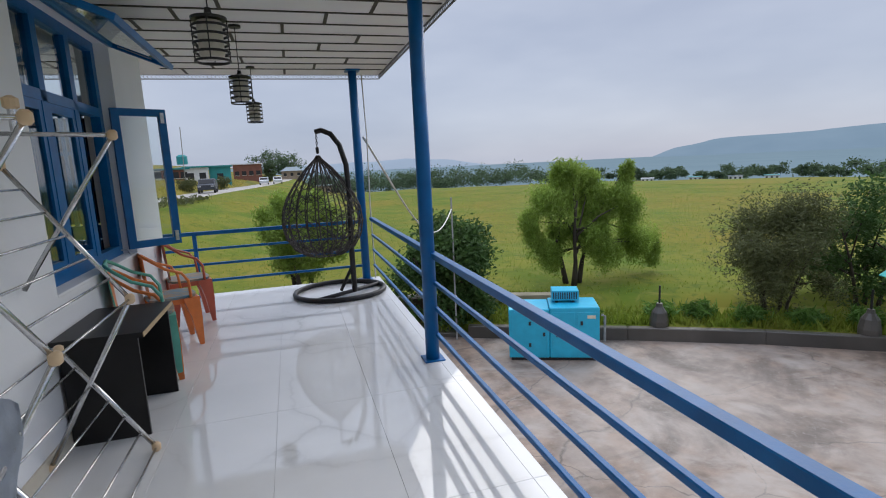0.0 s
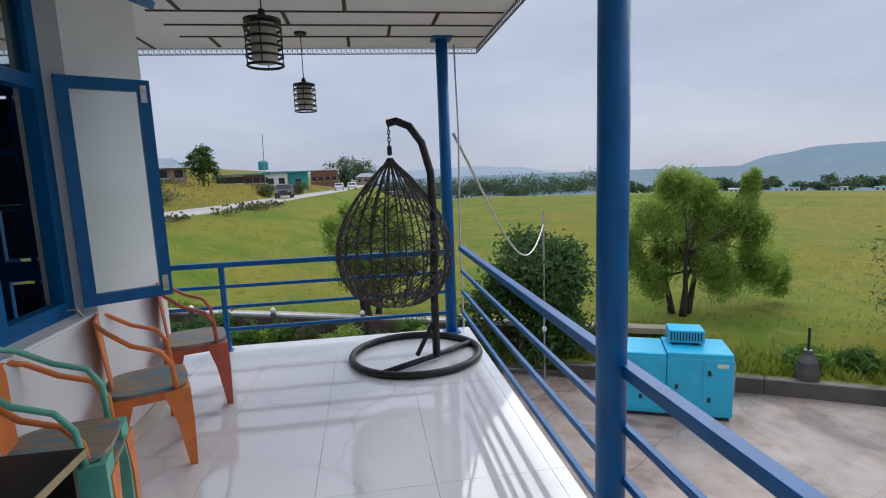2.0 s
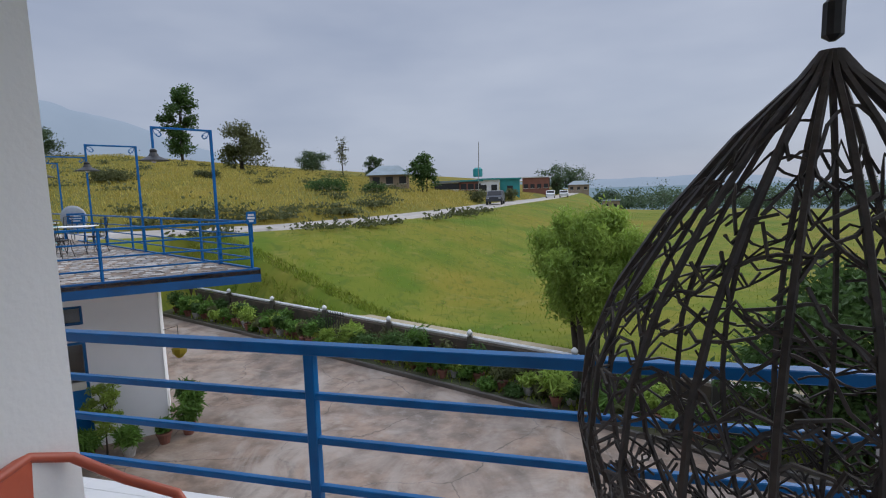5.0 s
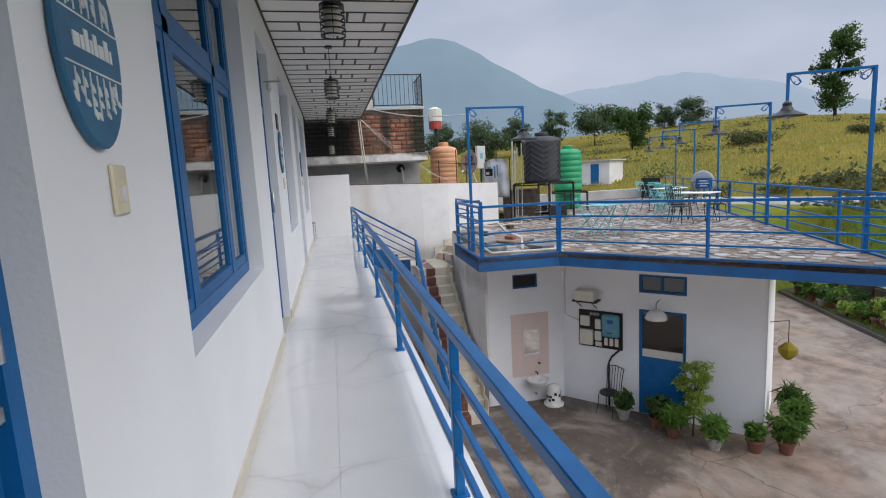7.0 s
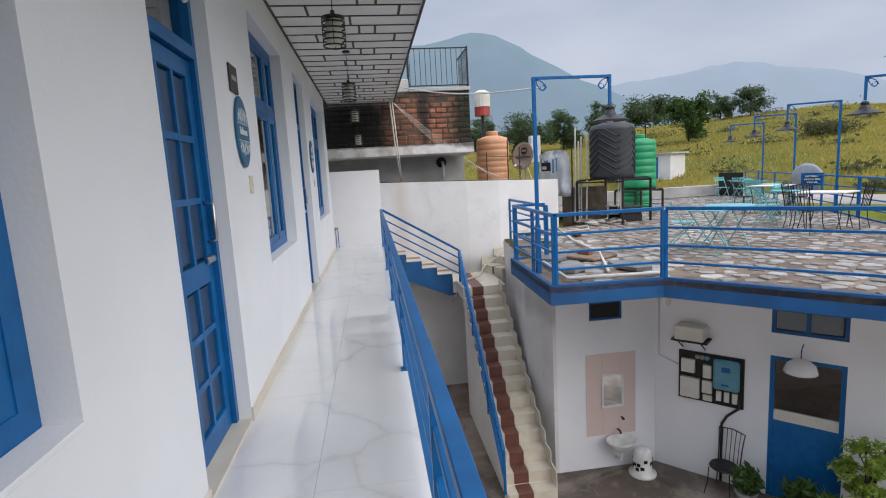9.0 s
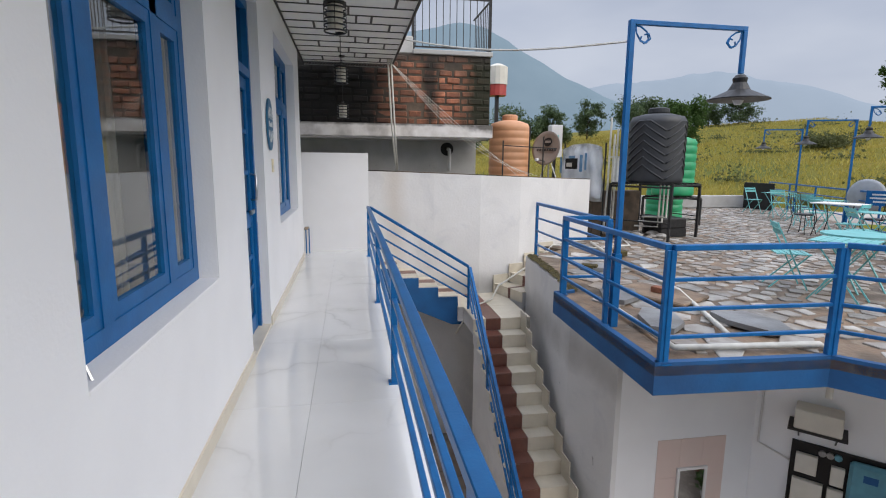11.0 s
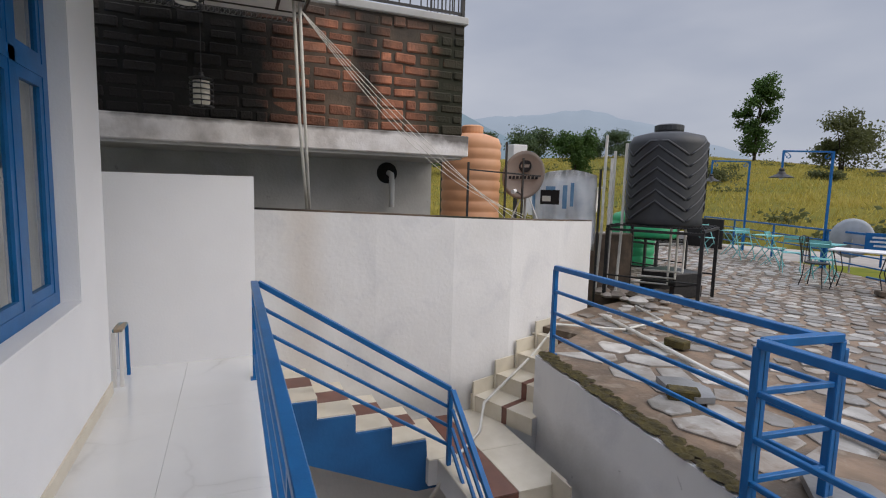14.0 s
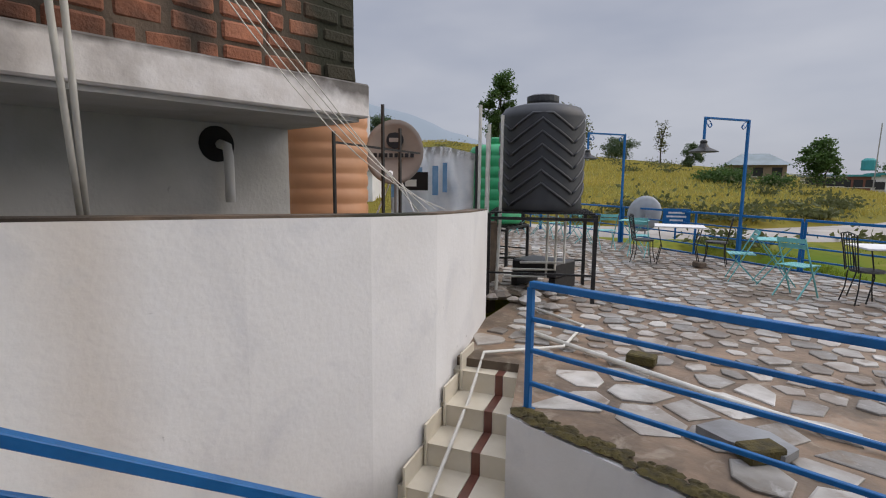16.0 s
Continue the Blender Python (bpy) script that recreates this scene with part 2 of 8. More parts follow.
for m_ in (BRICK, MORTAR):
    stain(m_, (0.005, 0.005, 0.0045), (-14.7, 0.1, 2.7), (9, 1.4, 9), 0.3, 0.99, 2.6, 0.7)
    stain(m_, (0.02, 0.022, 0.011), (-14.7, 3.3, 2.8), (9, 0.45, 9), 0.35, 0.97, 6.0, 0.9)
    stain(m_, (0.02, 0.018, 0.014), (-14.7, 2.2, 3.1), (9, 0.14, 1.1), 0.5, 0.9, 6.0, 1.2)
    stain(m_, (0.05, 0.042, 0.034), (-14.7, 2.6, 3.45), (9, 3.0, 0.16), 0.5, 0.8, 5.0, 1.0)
EARTH = material("muddy_joint_mortar", (0.26, 0.172, 0.108), (0.15, 0.1, 0.064), 3.2, 0.6, bump=0.6, bump_scale=22, big=0.5, big_scale=0.8, big_color=(0.06, 0.05, 0.04), rough_var=0.2)
FLAG = material("pale_flagstone", (0.4, 0.38, 0.35), (0.24, 0.22, 0.195), 4.0, 0.5, bump=0.5, bump_scale=18, big=0.75, big_scale=1.1, big_color=(0.2, 0.145, 0.1), obj_random=0.42, rough_var=0.2)
FLAG_FAR = material("pale_flagstone_pieces", (0.4, 0.38, 0.35), (0.24, 0.22, 0.195), 4.0, 0.5, bump=0.5, bump_scale=18, big=0.75, big_scale=1.1, big_color=(0.2, 0.145, 0.1), island=0.42, rough_var=0.2)
scuffs(EARTH, (0.075, 0.055, 0.036), 1.1, 0.48, 0.62, 0.8, 1.0)
scuffs(EARTH, (0.3, 0.25, 0.19), 5.0, 0.55, 0.68, 0.7, 0.8)
for m_ in (FLAG, FLAG_FAR):
    scuffs(m_, (0.16, 0.115, 0.075), 2.6, 0.53, 0.64, 0.75, 1.2)
    scuffs(m_, (0.5, 0.49, 0.47), 7.0, 0.58, 0.7, 0.5, 0.8)
MOSS = material("moss", (0.085, 0.066, 0.018), (0.042, 0.033, 0.014), 14.0, 0.95, bump=1.0, bump_scale=50)
MEADOW = material("green_meadow", (0.088, 0.135, 0.016), (0.17, 0.168, 0.026), 0.4, 0.95, spec=0.08, bump=0.9, bump_scale=3.0, big=0.9, big_scale=0.09, big_color=(0.2, 0.155, 0.025), detail=12)
HILL = material("yellow_hill_grass", (0.22, 0.165, 0.03), (0.14, 0.13, 0.024), 0.16, 0.95, spec=0.08, bump=0.9, bump_scale=3.0, big=0.7, big_scale=0.06, big_color=(0.08, 0.1, 0.028), detail=10)
scuffs(MEADOW, (0.07, 0.108, 0.018), 1.6, 0.5, 0.64, 0.7, 0.6)
scuffs(MEADOW, (0.22, 0.19, 0.055), 0.7, 0.55, 0.68, 0.55, 1.4)
scuffs(HILL, (0.07, 0.08, 0.022), 0.5, 0.52, 0.66, 0.6, 1.0)
ROAD = material("grey_road", (0.4, 0.37, 0.33), (0.3, 0.27, 0.24), 1.2, 0.9, bump=0.3, bump_scale=9, big=0.5, big_scale=0.25, big_color=(0.24, 0.22, 0.2))
SOIL = material("garden_soil", (0.07, 0.06, 0.035), (0.05, 0.065, 0.02), 3.0, 0.95, bump=0.9, bump_scale=12)
BARK = material("bark", (0.06, 0.045, 0.032), (0.03, 0.023, 0.017), 6.0, 0.95, bump=0.9, bump_scale=20, stretch=(1, 1, 0.3))


def leaf_material(name, c1, c2, var=0.35):
    m = material(name, c1, c2, 0.9, 0.6, island=var, spec=0.2)
    n, l = m.node_tree.nodes, m.node_tree.links
    b = n["Principled BSDF"]
    out = n["Material Output"]
    tr = n.new("ShaderNodeBsdfTranslucent")
    mix = n.new("ShaderNodeMixShader")
    mix.inputs["Fac"].default_value = 0.3
    tr.inputs["Color"].default_value = (*[min(1, v * 1.6) for v in c1], 1)
    l.new(b.outputs["BSDF"], mix.inputs[1])
    l.new(tr.outputs["BSDF"], mix.inputs[2])
    l.new(mix.outputs["Shader"], out.inputs["Surface"])
    return m


WILLOW = leaf_material("willow_leaves", (0.25, 0.34, 0.065), (0.15, 0.22, 0.04), 0.45)
DARK_LEAF = leaf_material("dark_green_leaves", (0.05, 0.095, 0.026), (0.07, 0.125, 0.034))
OLIVE_LEAF = leaf_material("olive_green_leaves", (0.1, 0.11, 0.045), (0.07, 0.078, 0.03))
POT_LEAF = leaf_material("garden_plant_leaves", (0.1, 0.19, 0.035), (0.05, 0.1, 0.02), 0.5)
FAR_LEAF = leaf_material("distant_leaves", (0.065, 0.1, 0.05), (0.095, 0.13, 0.06))
GRASS_BLADE = leaf_material("grass_blades", (0.15, 0.21, 0.025), (0.22, 0.22, 0.035), 0.35)
DRY_BLADE = leaf_material("dry_grass_blades", (0.36, 0.29, 0.07), (0.24, 0.24, 0.06), 0.25)


def marble_material():
    m = material("polished_white_tile", (0.72, 0.72, 0.715), (0.67, 0.67, 0.665), 1.2, 0.035, spec=0.95, rough_var=0.02)
    n, l = m.node_tree.nodes, m.node_tree.links
    b = n["Principled BSDF"]
    geo = n.new("ShaderNodeNewGeometry")
    wob = n.new("ShaderNodeTexNoise")
    wob.inputs["Scale"].default_value, wob.inputs["Detail"].default_value = 1.6, 7.0
    l.new(geo.outputs["Position"], wob.inputs["Vector"])
    bend = n.new("ShaderNodeVectorMath")
    bend.operation = 'MULTIPLY_ADD'
    l.new(wob.outputs["Color"], bend.inputs[0])
    bend.inputs[1].default_value = (0.75, 0.75, 0)
    l.new(geo.outputs["Position"], bend.inputs[2])
    vein = n.new("ShaderNodeTexVoronoi")
    vein.feature = 'DISTANCE_TO_EDGE'
    vein.inputs["Scale"].default_value = 0.95
    l.new(bend.outputs["Vector"], vein.inputs["Vector"])
    rp = n.new("ShaderNodeValToRGB")
    rp.color_ramp.elements[0].position, rp.color_ramp.elements[0].color = 0.0, (0.38, 0.38, 0.38, 1)
    rp.color_ramp.elements[1].position, rp.color_ramp.elements[1].color = 0.016, (0.13, 0.13, 0.13, 1)
    halo = rp.color_ramp.elements.new(0.07)
    halo.color = (0, 0, 0, 1)
    l.new(vein.outputs["Distance"], rp.inputs["Fac"])
    patch = n.new("ShaderNodeTexNoise")
    patch.inputs["Scale"].default_value = 0.9
    l.new(geo.outputs["Position"], patch.inputs["Vector"])
    pr = n.new("ShaderNodeValToRGB")
    pr.color_ramp.elements[0].position = 0.42
    pr.color_ramp.elements[1].position = 0.62
    l.new(patch.outputs["Fac"], pr.inputs["Fac"])
    mul = n.new("ShaderNodeMixRGB")
    mul.blend_type = 'MULTIPLY'
    mul.inputs["Fac"].default_value = 1.0
    l.new(rp.outputs["Color"], mul.inputs["Color1"])
    l.new(pr.outputs["Color"], mul.inputs["Color2"])
    mx = n.new("ShaderNodeMixRGB")
    old = b.inputs["Base Color"].links[0].from_socket
    l.new(mul.outputs["Color"], mx.inputs["Fac"])
    l.new(old, mx.inputs["Color1"])
    mx.inputs["Color2"].default_value = (0.34, 0.33, 0.32, 1)
    l.new(mx.outputs["Color"], b.inputs["Base Color"])
    return m


MARBLE = marble_material()


def glass_material(name, tint, rough=0.0):
    m = bpy.data.materials.new(name)
    m.use_nodes = True
    b = m.node_tree.nodes["Principled BSDF"]
    b.inputs["Base Color"].default_value = (*tint, 1)
    b.inputs["Transmission Weight"].default_value = 1.0
    b.inputs["Roughness"].default_value = rough
    b.inputs["IOR"].default_value = 1.5
    return m


GLASS = glass_material("window_glass", (0.85, 0.9, 0.9))


# plain beyond the meadow: its blue haze is an emission in the material
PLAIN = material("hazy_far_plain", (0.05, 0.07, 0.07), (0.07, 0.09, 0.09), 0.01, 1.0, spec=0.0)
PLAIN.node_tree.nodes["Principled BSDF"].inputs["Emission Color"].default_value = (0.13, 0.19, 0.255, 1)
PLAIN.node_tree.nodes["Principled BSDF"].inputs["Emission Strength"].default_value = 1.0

# ---- building helpers ----
def thing(name, label="", category="", group="", kind="", m=None):
    ob = new(name)
    ob.empty_display_size = 0.1
    if m is not None:
        ob.matrix_world = m
    return tagged(ob, label, category, group, kind)


def part(name, bm, mat, parent=None, label="", smooth=False, kind=""):
    me = bpy.data.meshes.new(name)
    bmesh.ops.recalc_face_normals(bm, faces=bm.faces)
    bm.to_mesh(me)
    bm.free()
    if smooth:
        me.polygons.foreach_set("use_smooth", [True] * len(me.polygons))
    for mm in (mat if isinstance(mat, (list, tuple)) else [mat]):
        me.materials.append(mm)
    ob = new(name, me)
    ob.parent = parent
    return tagged(ob, label, kind=kind)


def mesh_part(name, verts, faces, mat, parent=None, label="", kind="", smooth=False):
    me = bpy.data.meshes.new(name)
    me.from_pydata([tuple(v) for v in verts], [], [tuple(f) for f in faces])
    for mm in (mat if isinstance(mat, (list, tuple)) else [mat]):
        me.materials.append(mm)
    if smooth:
        me.polygons.foreach_set("use_smooth", [True] * len(me.polygons))
    ob = new(name, me)
    ob.parent = parent
    return tagged(ob, label, kind=kind)


def box(bm, x0, x1, y0, y1, z0, z1, bevel=0.0, m=None):
    vs = [bm.verts.new((x, y, z)) for z in (z0, z1) for y in (y0, y1) for x in (x0, x1)]
    fs = [bm.faces.new([vs[i] for i in f]) for f in ((0, 2, 3, 1), (4, 5, 7, 6), (0, 1, 5, 4), (2, 6, 7, 3), (0, 4, 6, 2), (1, 3, 7, 5))]
    if bevel:
        es = list({e for f in fs for e in f.edges})
        r = bmesh.ops.bevel(bm, geom=es, offset=bevel, segments=1, affect='EDGES')
        vs = list({v for f in r["faces"] for v in f.verts} | {v for v in vs if v.is_valid})
    if m is not None:
        bmesh.ops.transform(bm, matrix=m, verts=[v for v in vs if v.is_valid])
    return bm


def B(*a, **k):
    return box(bmesh.new(), *a, **k)


def beam(bm, p, q, w, h, bevel=0.0):
    """A bar of a rectangular section from p to q; h is its height where it lies level."""
    p, q = Vector(p), Vector(q)
    d = q - p
    up = Vector((0, 0, 1)) if abs(d.normalized().z) < 0.95 else Vector((0, 1, 0))
    s = d.cross(up).normalized()
    u = s.cross(d).normalized()
    m = Matrix((s, d.normalized(), u)).transposed().to_4x4()
    m.translation = p
    return box(bm, -w / 2, w / 2, 0, d.length, -h / 2, h / 2, bevel, m)


def tube(bm, pts, r, n=8, closed=False, r1=None):
    """A round bar along points, tapering to r1."""
    pts = [Vector(p) for p in pts]
    rings = []
    k = len(pts)
    prev = None
    for i, p in enumerate(pts):
        if closed:
            d = pts[(i + 1) % k] - pts[i - 1]
        else:
            d = pts[min(i + 1, k - 1)] - pts[max(i - 1, 0)]
        d = d.normalized() if d.length > 1e-6 else Vector((0, 0, 1))
        if prev is None:
            a = d.orthogonal().normalized()
        else:
            a = (prev - d * prev.dot(d))
            a = a.normalized() if a.length > 1e-5 else d.orthogonal().normalized()
        prev = a
        b = d.cross(a)
        rr = r if r1 is None else r + (r1 - r) * i / max(1, k - 1)
        rings.append([bm.verts.new(p + rr * (math.cos(2 * math.pi * j / n) * a + math.sin(2 * math.pi * j / n) * b)) for j in range(n)])
    for i in range(k if closed else k - 1):
        A, C = rings[i], rings[(i + 1) % k]
        for j in range(n):
            bm.faces.new((A[j], A[(j + 1) % n], C[(j + 1) % n], C[j]))
    if not closed:
        bm.faces.new(rings[0][::-1])
        bm.faces.new(rings[-1])
    return bm


def T(*a, **k):
    return tube(bmesh.new(), *a, **k)


def lathe(bm, prof, n=24, m=None):
    rings = []
    for r, z in prof:
        rings.append([bm.verts.new((r * math.cos(2 * math.pi * j / n), r * math.sin(2 * math.pi * j / n), z)) for j in range(n)])
    for A, C in zip(rings, rings[1:]):
        for j in range(n):
            bm.faces.new((A[j], A[(j + 1) % n], C[(j + 1) % n], C[j]))
    bm.faces.new(rings[0][::-1])
    bm.faces.new(rings[-1])
    if m is not None:
        bmesh.ops.transform(bm, matrix=m, verts=[v for rg in rings for v in rg])
    return bm


def prism(bm, poly, z0, z1):
    lo = [bm.verts.new((x, y, z0)) for x, y in poly]
    hi = [bm.verts.new((x, y, z1)) for x, y in poly]
    bm.faces.new(lo[::-1])
    bm.faces.new(hi)
    k = len(poly)
    for i in range(k):
        bm.faces.new((lo[i], lo[(i + 1) % k], hi[(i + 1) % k], hi[i]))
    return bm


def arc(c, r, a0, a1, n, axis="z"):
    out = []
    for i in range(n + 1):
        a = radians(a0 + (a1 - a0) * i / n)
        u, v = r * math.cos(a), r * math.sin(a)
        out.append(Vector(c) + (Vector((u, v, 0)) if axis == "z" else Vector((u, 0, v)) if axis == "y" else Vector((0, u, v))))
    return out


# ---- the plan ----
YARD = -3.58
DECK = -0.02
GAL_Y = 1.03      # railing of the gallery
FRONT_X = 2.28    # railing of the front terrace
HIGH, LOW = 3.2, 2.75


def wall_with_openings(name, along, a0, a1, z0, z1, t0, t1, openings, mat, label):
    """A wall along x or y, built as solid pieces round its openings (a, b, za, zb)."""
    bm = bmesh.new()

    def piece(a, b, za, zb):
        if b - a > 1e-4 and zb - za > 1e-4:
            if along == "x":
                box(bm, a, b, t0, t1, za, zb)
            else:
                box(bm, t0, t1, a, b, za, zb)
    at = a0
    for a, b in sorted({(o[0], o[1]) for o in openings}):
        piece(at, a, z0, z1)
        low = z0
        for za, zb in sorted((o[2], o[3]) for o in openings if o[0] == a):
            piece(a, b, low, za)
            low = zb
        piece(a, b, low, z1)
        at = b
    piece(at, a1, z0, z1)
    bmesh.ops.remove_doubles(bm, verts=bm.verts, dist=1e-5)
    return tagged(part(name, bm, mat), label, "wall", kind="structure")


WIN_Z = (0.85, 2.85)
GAL_WINDOWS = [(-3.94, -1.84), (-8.33, -6.8), (-13.0, -11.04)]
GAL_DOORS = [(-0.95, -0.2), (-5.68, -4.8), (-10.1, -9.2)]
wall_with_openings("wall_gallery", "x", -13.69, 0.0, YARD, 3.6, -0.25, 0.0,
                   [(a, b, *WIN_Z) for a, b in GAL_WINDOWS] + [(a, b, 0.0, 2.85) for a, b in GAL_DOORS], WHITE_WALL,
                   "smooth white painted wall of the upper gallery")
FRONT_WIN = (-2.45, -0.8, 0.86, 2.62)
wall_with_openings("wall_front", "y", -9.5, -0.25, YARD, 3.6, -0.25, 0.0, [FRONT_WIN], WHITE_WALL,
                   "smooth white painted wall behind the terrace")
tagged(part("corner_pillar", B(-0.2, 0.0, 0.0, 0.15, YARD, 3.6), WHITE_WALL), "white painted pillar at the corner of the house", "pillar", kind="structure")
tagged(part("wall_inner", B(-13.69, -0.3, -4.3, -4.1, YARD, 3.6), WHITE_WALL), "plain white inner wall of the rooms", "wall", kind="structure")
tagged(part("wall_end_rooms", B(-13.685, -13.5, -4.1, -0.25, YARD, 3.6), WHITE_WALL), "plain white end wall of the rooms", "wall", kind="structure")
tagged(part("floor_nook", B(-14.26, -13.69, -1.1, 0.0, -0.25, -0.002), MARBLE), "pale tiled floor past the end of the house", "floor", kind="structure")
tagged(part("wall_end_rear", B(-0.25, 3.0, -9.7, -9.5, YARD, 3.6), WHITE_WALL), "plain white wall closing the terrace", "wall", kind="structure")
tagged(part("room_floor", B(-13.69, -0.26, -4.1, -0.26, -0.15, -0.004), MARBLE), "pale tiled floor of the rooms", "floor", kind="structure")
tagged(part("roof", B(-13.71, 0.02, -9.5, 0.02, 3.61, 3.75), OLD_WHITE), "flat concrete roof slab of the house", "roof", kind="structure")

# floor slabs of the front terrace and the gallery, with tiles laid on them
tagged(part("floor_terrace", B(0.0, 2.42, -9.5, 1.16, -0.25, -0.012), OLD_WHITE), "white edged slab under the terrace tiles", "floor", kind="structure")
floor_front = bpy.data.objects["floor_terrace"]
tagged(part("floor_gallery", B(-14.6, 0.0, 0.0, 1.16, -0.25, -0.012), OLD_WHITE), "white edged slab under the gallery tiles", "floor", kind="structure")
floor_gal = bpy.data.objects["floor_gallery"]

# ceilings
ceil_bm = B(-2.7, 2.63, -9.5, 1.42, LOW, LOW + 0.08)
tagged(part("ceiling_terrace", ceil_bm, SOFFIT), "off-white panelled ceiling with dark joint strips", "ceiling", kind="structure")
tagged(part("ceiling_gallery", B(-14.55, -2.7, 0.0, 1.5, HIGH, HIGH + 0.08), SOFFIT), "off-white panelled ceiling with dark joint strips", "ceiling", kind="structure")


def railing(label, p, q, posts, height=0.8, bars=(0.8, 0.6, 0.41, 0.2), z=0.0, z_end=None, group="railings"):
    """Blue square-tube railing from p to q; posts at the given fractions."""
    p, q = Vector((*p, z)), Vector((*q, z if z_end is None else z_end))
    ob = thing("railing", label, "railing", group, m=Matrix.Translation(p))
    d = q - p
    for f in posts:
        o = d * f
        part("post", B(o.x - 0.022, o.x + 0.022, o.y - 0.022, o.y + 0.022, o.z, o.z + height - 0.02, bevel=0.004), BLUE, ob)
        part("base_plate", B(o.x - 0.04, o.x + 0.04, o.y - 0.04, o.y + 0.04, o.z, o.z + 0.008), BLUE, ob)
    for i, b in enumerate(bars):
        w, h = (0.055, 0.045) if i == 0 else (0.03, 0.03)
        part("top_rail" if i == 0 else "bar", beam(bmesh.new(), (0, 0, b), (d.x, d.y, d.z + b), w, h, 0.004), BLUE, ob)
    return ob


def even(n):
    return [i / (n - 1) for i in range(n)]


FR_L = "blue painted steel tube railing round the white tiled terrace"
railing("blue painted steel tube railing along the narrow gallery", (2.2, GAL_Y), (-13.7, GAL_Y), [f / 15.9 for f in (2.05, 4.2, 6.35, 8.5, 10.85, 12.98, 15.87)])
railing(FR_L, (FRONT_X + 0.06, 1.0), (FRONT_X + 0.06, -9.4), [0.999], 0.83, (0.83, 0.61, 0.41, 0.2))


def column(x, y):
    ob = thing("column", "round blue painted steel column under the canopy", "column", "terrace columns", m=pose(x, y, 0))
    part("shaft", lathe(bmesh.new(), [(0.054, 0), (0.054, LOW)], 20), BLUE, ob, smooth=True)
    part("base_plate", B(-0.08, 0.08, -0.08, 0.08, 0, 0.01), BLUE, ob)
    part("head_plate", B(-0.09, 0.09, -0.09, 0.09, LOW - 0.02, LOW), BLUE, ob)
    return ob


for x, y in ((2.23, 1.05), (2.3, -2.12), (2.3, -8.6)):
    column(x, y)

# ---- ground: one sheet from the yard to the horizon ----
ROAD_LINE = np.array([(-260, -60, 2.0), (-60, 7, -0.5), (-30, 17.5, -0.55), (-20, 21.5, -0.5), (-15, 25, -0.5), (-11.2, 33, -0.5),
                      (-8.8, 43, -0.5), (-7.4, 55, -0.5), (-4, 100, -1.0), (0, 180, -1.5), (4, 420, -1.5), (8, 2600, -1.5)], float)


def smooth(a, b, v):
    s = np.clip((v - a) / (b - a), 0, 1)
    return s * s * (3 - 2 * s)


def road_at(x, y):
    """Distance to the road's middle (left of it positive) and its height there."""
    best = np.full(x.shape, 1e9)
    side = np.ones(x.shape)
    rz = np.zeros(x.shape)
    for (ax, ay, az), (bx, by, bz) in zip(ROAD_LINE, ROAD_LINE[1:]):
        dx, dy = bx - ax, by - ay
        s = np.clip(((x - ax) * dx + (y - ay) * dy) / (dx * dx + dy * dy), 0, 1)
        px, py = x - (ax + s * dx), y - (ay + s * dy)
        dist = np.hypot(px, py)
        near = dist < best
        best = np.where(near, dist, best)
        side = np.where(near, np.sign(dx * py - dy * px), side)
        rz = np.where(near, az + s * (bz - az), rz)
    return best * side, rz


def ground_height(x, y):
    x, y = np.asarray(x, float), np.asarray(y, float)
    d, rz = road_at(x, y)
    left = rz + 0.5 * smooth(2.4, 4.5, d) + 0.13 * np.clip(d - 3, 0, 75) + 0.012 * np.clip(d - 78, 0, 400)
    far = np.hypot(x, y)
    field = -3.1 - 0.06 * np.clip(far - 95, 0, 205)
    right = field + (rz - field) * (1 - smooth(2.4, 15, -d))
    h = np.where(d > 0, left, right)
    west = smooth(-15.5, -19.0, x) * (d < 0)
    h = h + (np.maximum(h, -0.55) - h) * west
    bumps = 0.12 * np.sin(x * 0.31 + 1.7 * np.sin(y * 0.13)) * np.sin(y * 0.27 + x * 0.05) * smooth(5, 12, np.abs(d))
    h = h + bumps
    edge = y + 0.42 * x
    yard = (1 - smooth(12.3, 12.9, edge)) * smooth(-17.2, -16.2, x)
    return h + (YARD - 0.04 - h) * yard


def axis_steps(lo, hi, fine_lo, fine_hi, fine):
    out = list(np.arange(fine_lo, fine_hi + 1e-6, fine))
    s, v = fine, fine_hi
    while v < hi:
        s *= 1.13
        v += s
        out.append(v)
    s, v = fine, fine_lo
    while v > lo:
        s *= 1.13
        v -= s
        out.insert(0, v)
    return np.array(out)


gx = axis_steps(-2600, 2600, -34, 20, 0.6)
gy = axis_steps(-2600, 2600, -6, 40, 0.6)
GX, GY = np.meshgrid(gx, gy)
GZ = ground_height(GX, GY)
nx, ny = len(gx), len(gy)
idx = np.arange(nx * ny).reshape(ny, nx)
g_faces = np.stack([idx[:-1, :-1], idx[:-1, 1:], idx[1:, 1:], idx[1:, :-1]], -1).reshape(-1, 4)
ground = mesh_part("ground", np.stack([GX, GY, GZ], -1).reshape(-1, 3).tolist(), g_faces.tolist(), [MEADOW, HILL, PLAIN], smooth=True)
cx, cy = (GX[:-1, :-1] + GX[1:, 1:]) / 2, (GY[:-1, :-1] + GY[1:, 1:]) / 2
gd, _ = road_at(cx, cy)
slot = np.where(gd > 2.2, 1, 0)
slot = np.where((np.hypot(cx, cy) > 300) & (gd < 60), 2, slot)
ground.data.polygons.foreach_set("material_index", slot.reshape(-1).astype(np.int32))
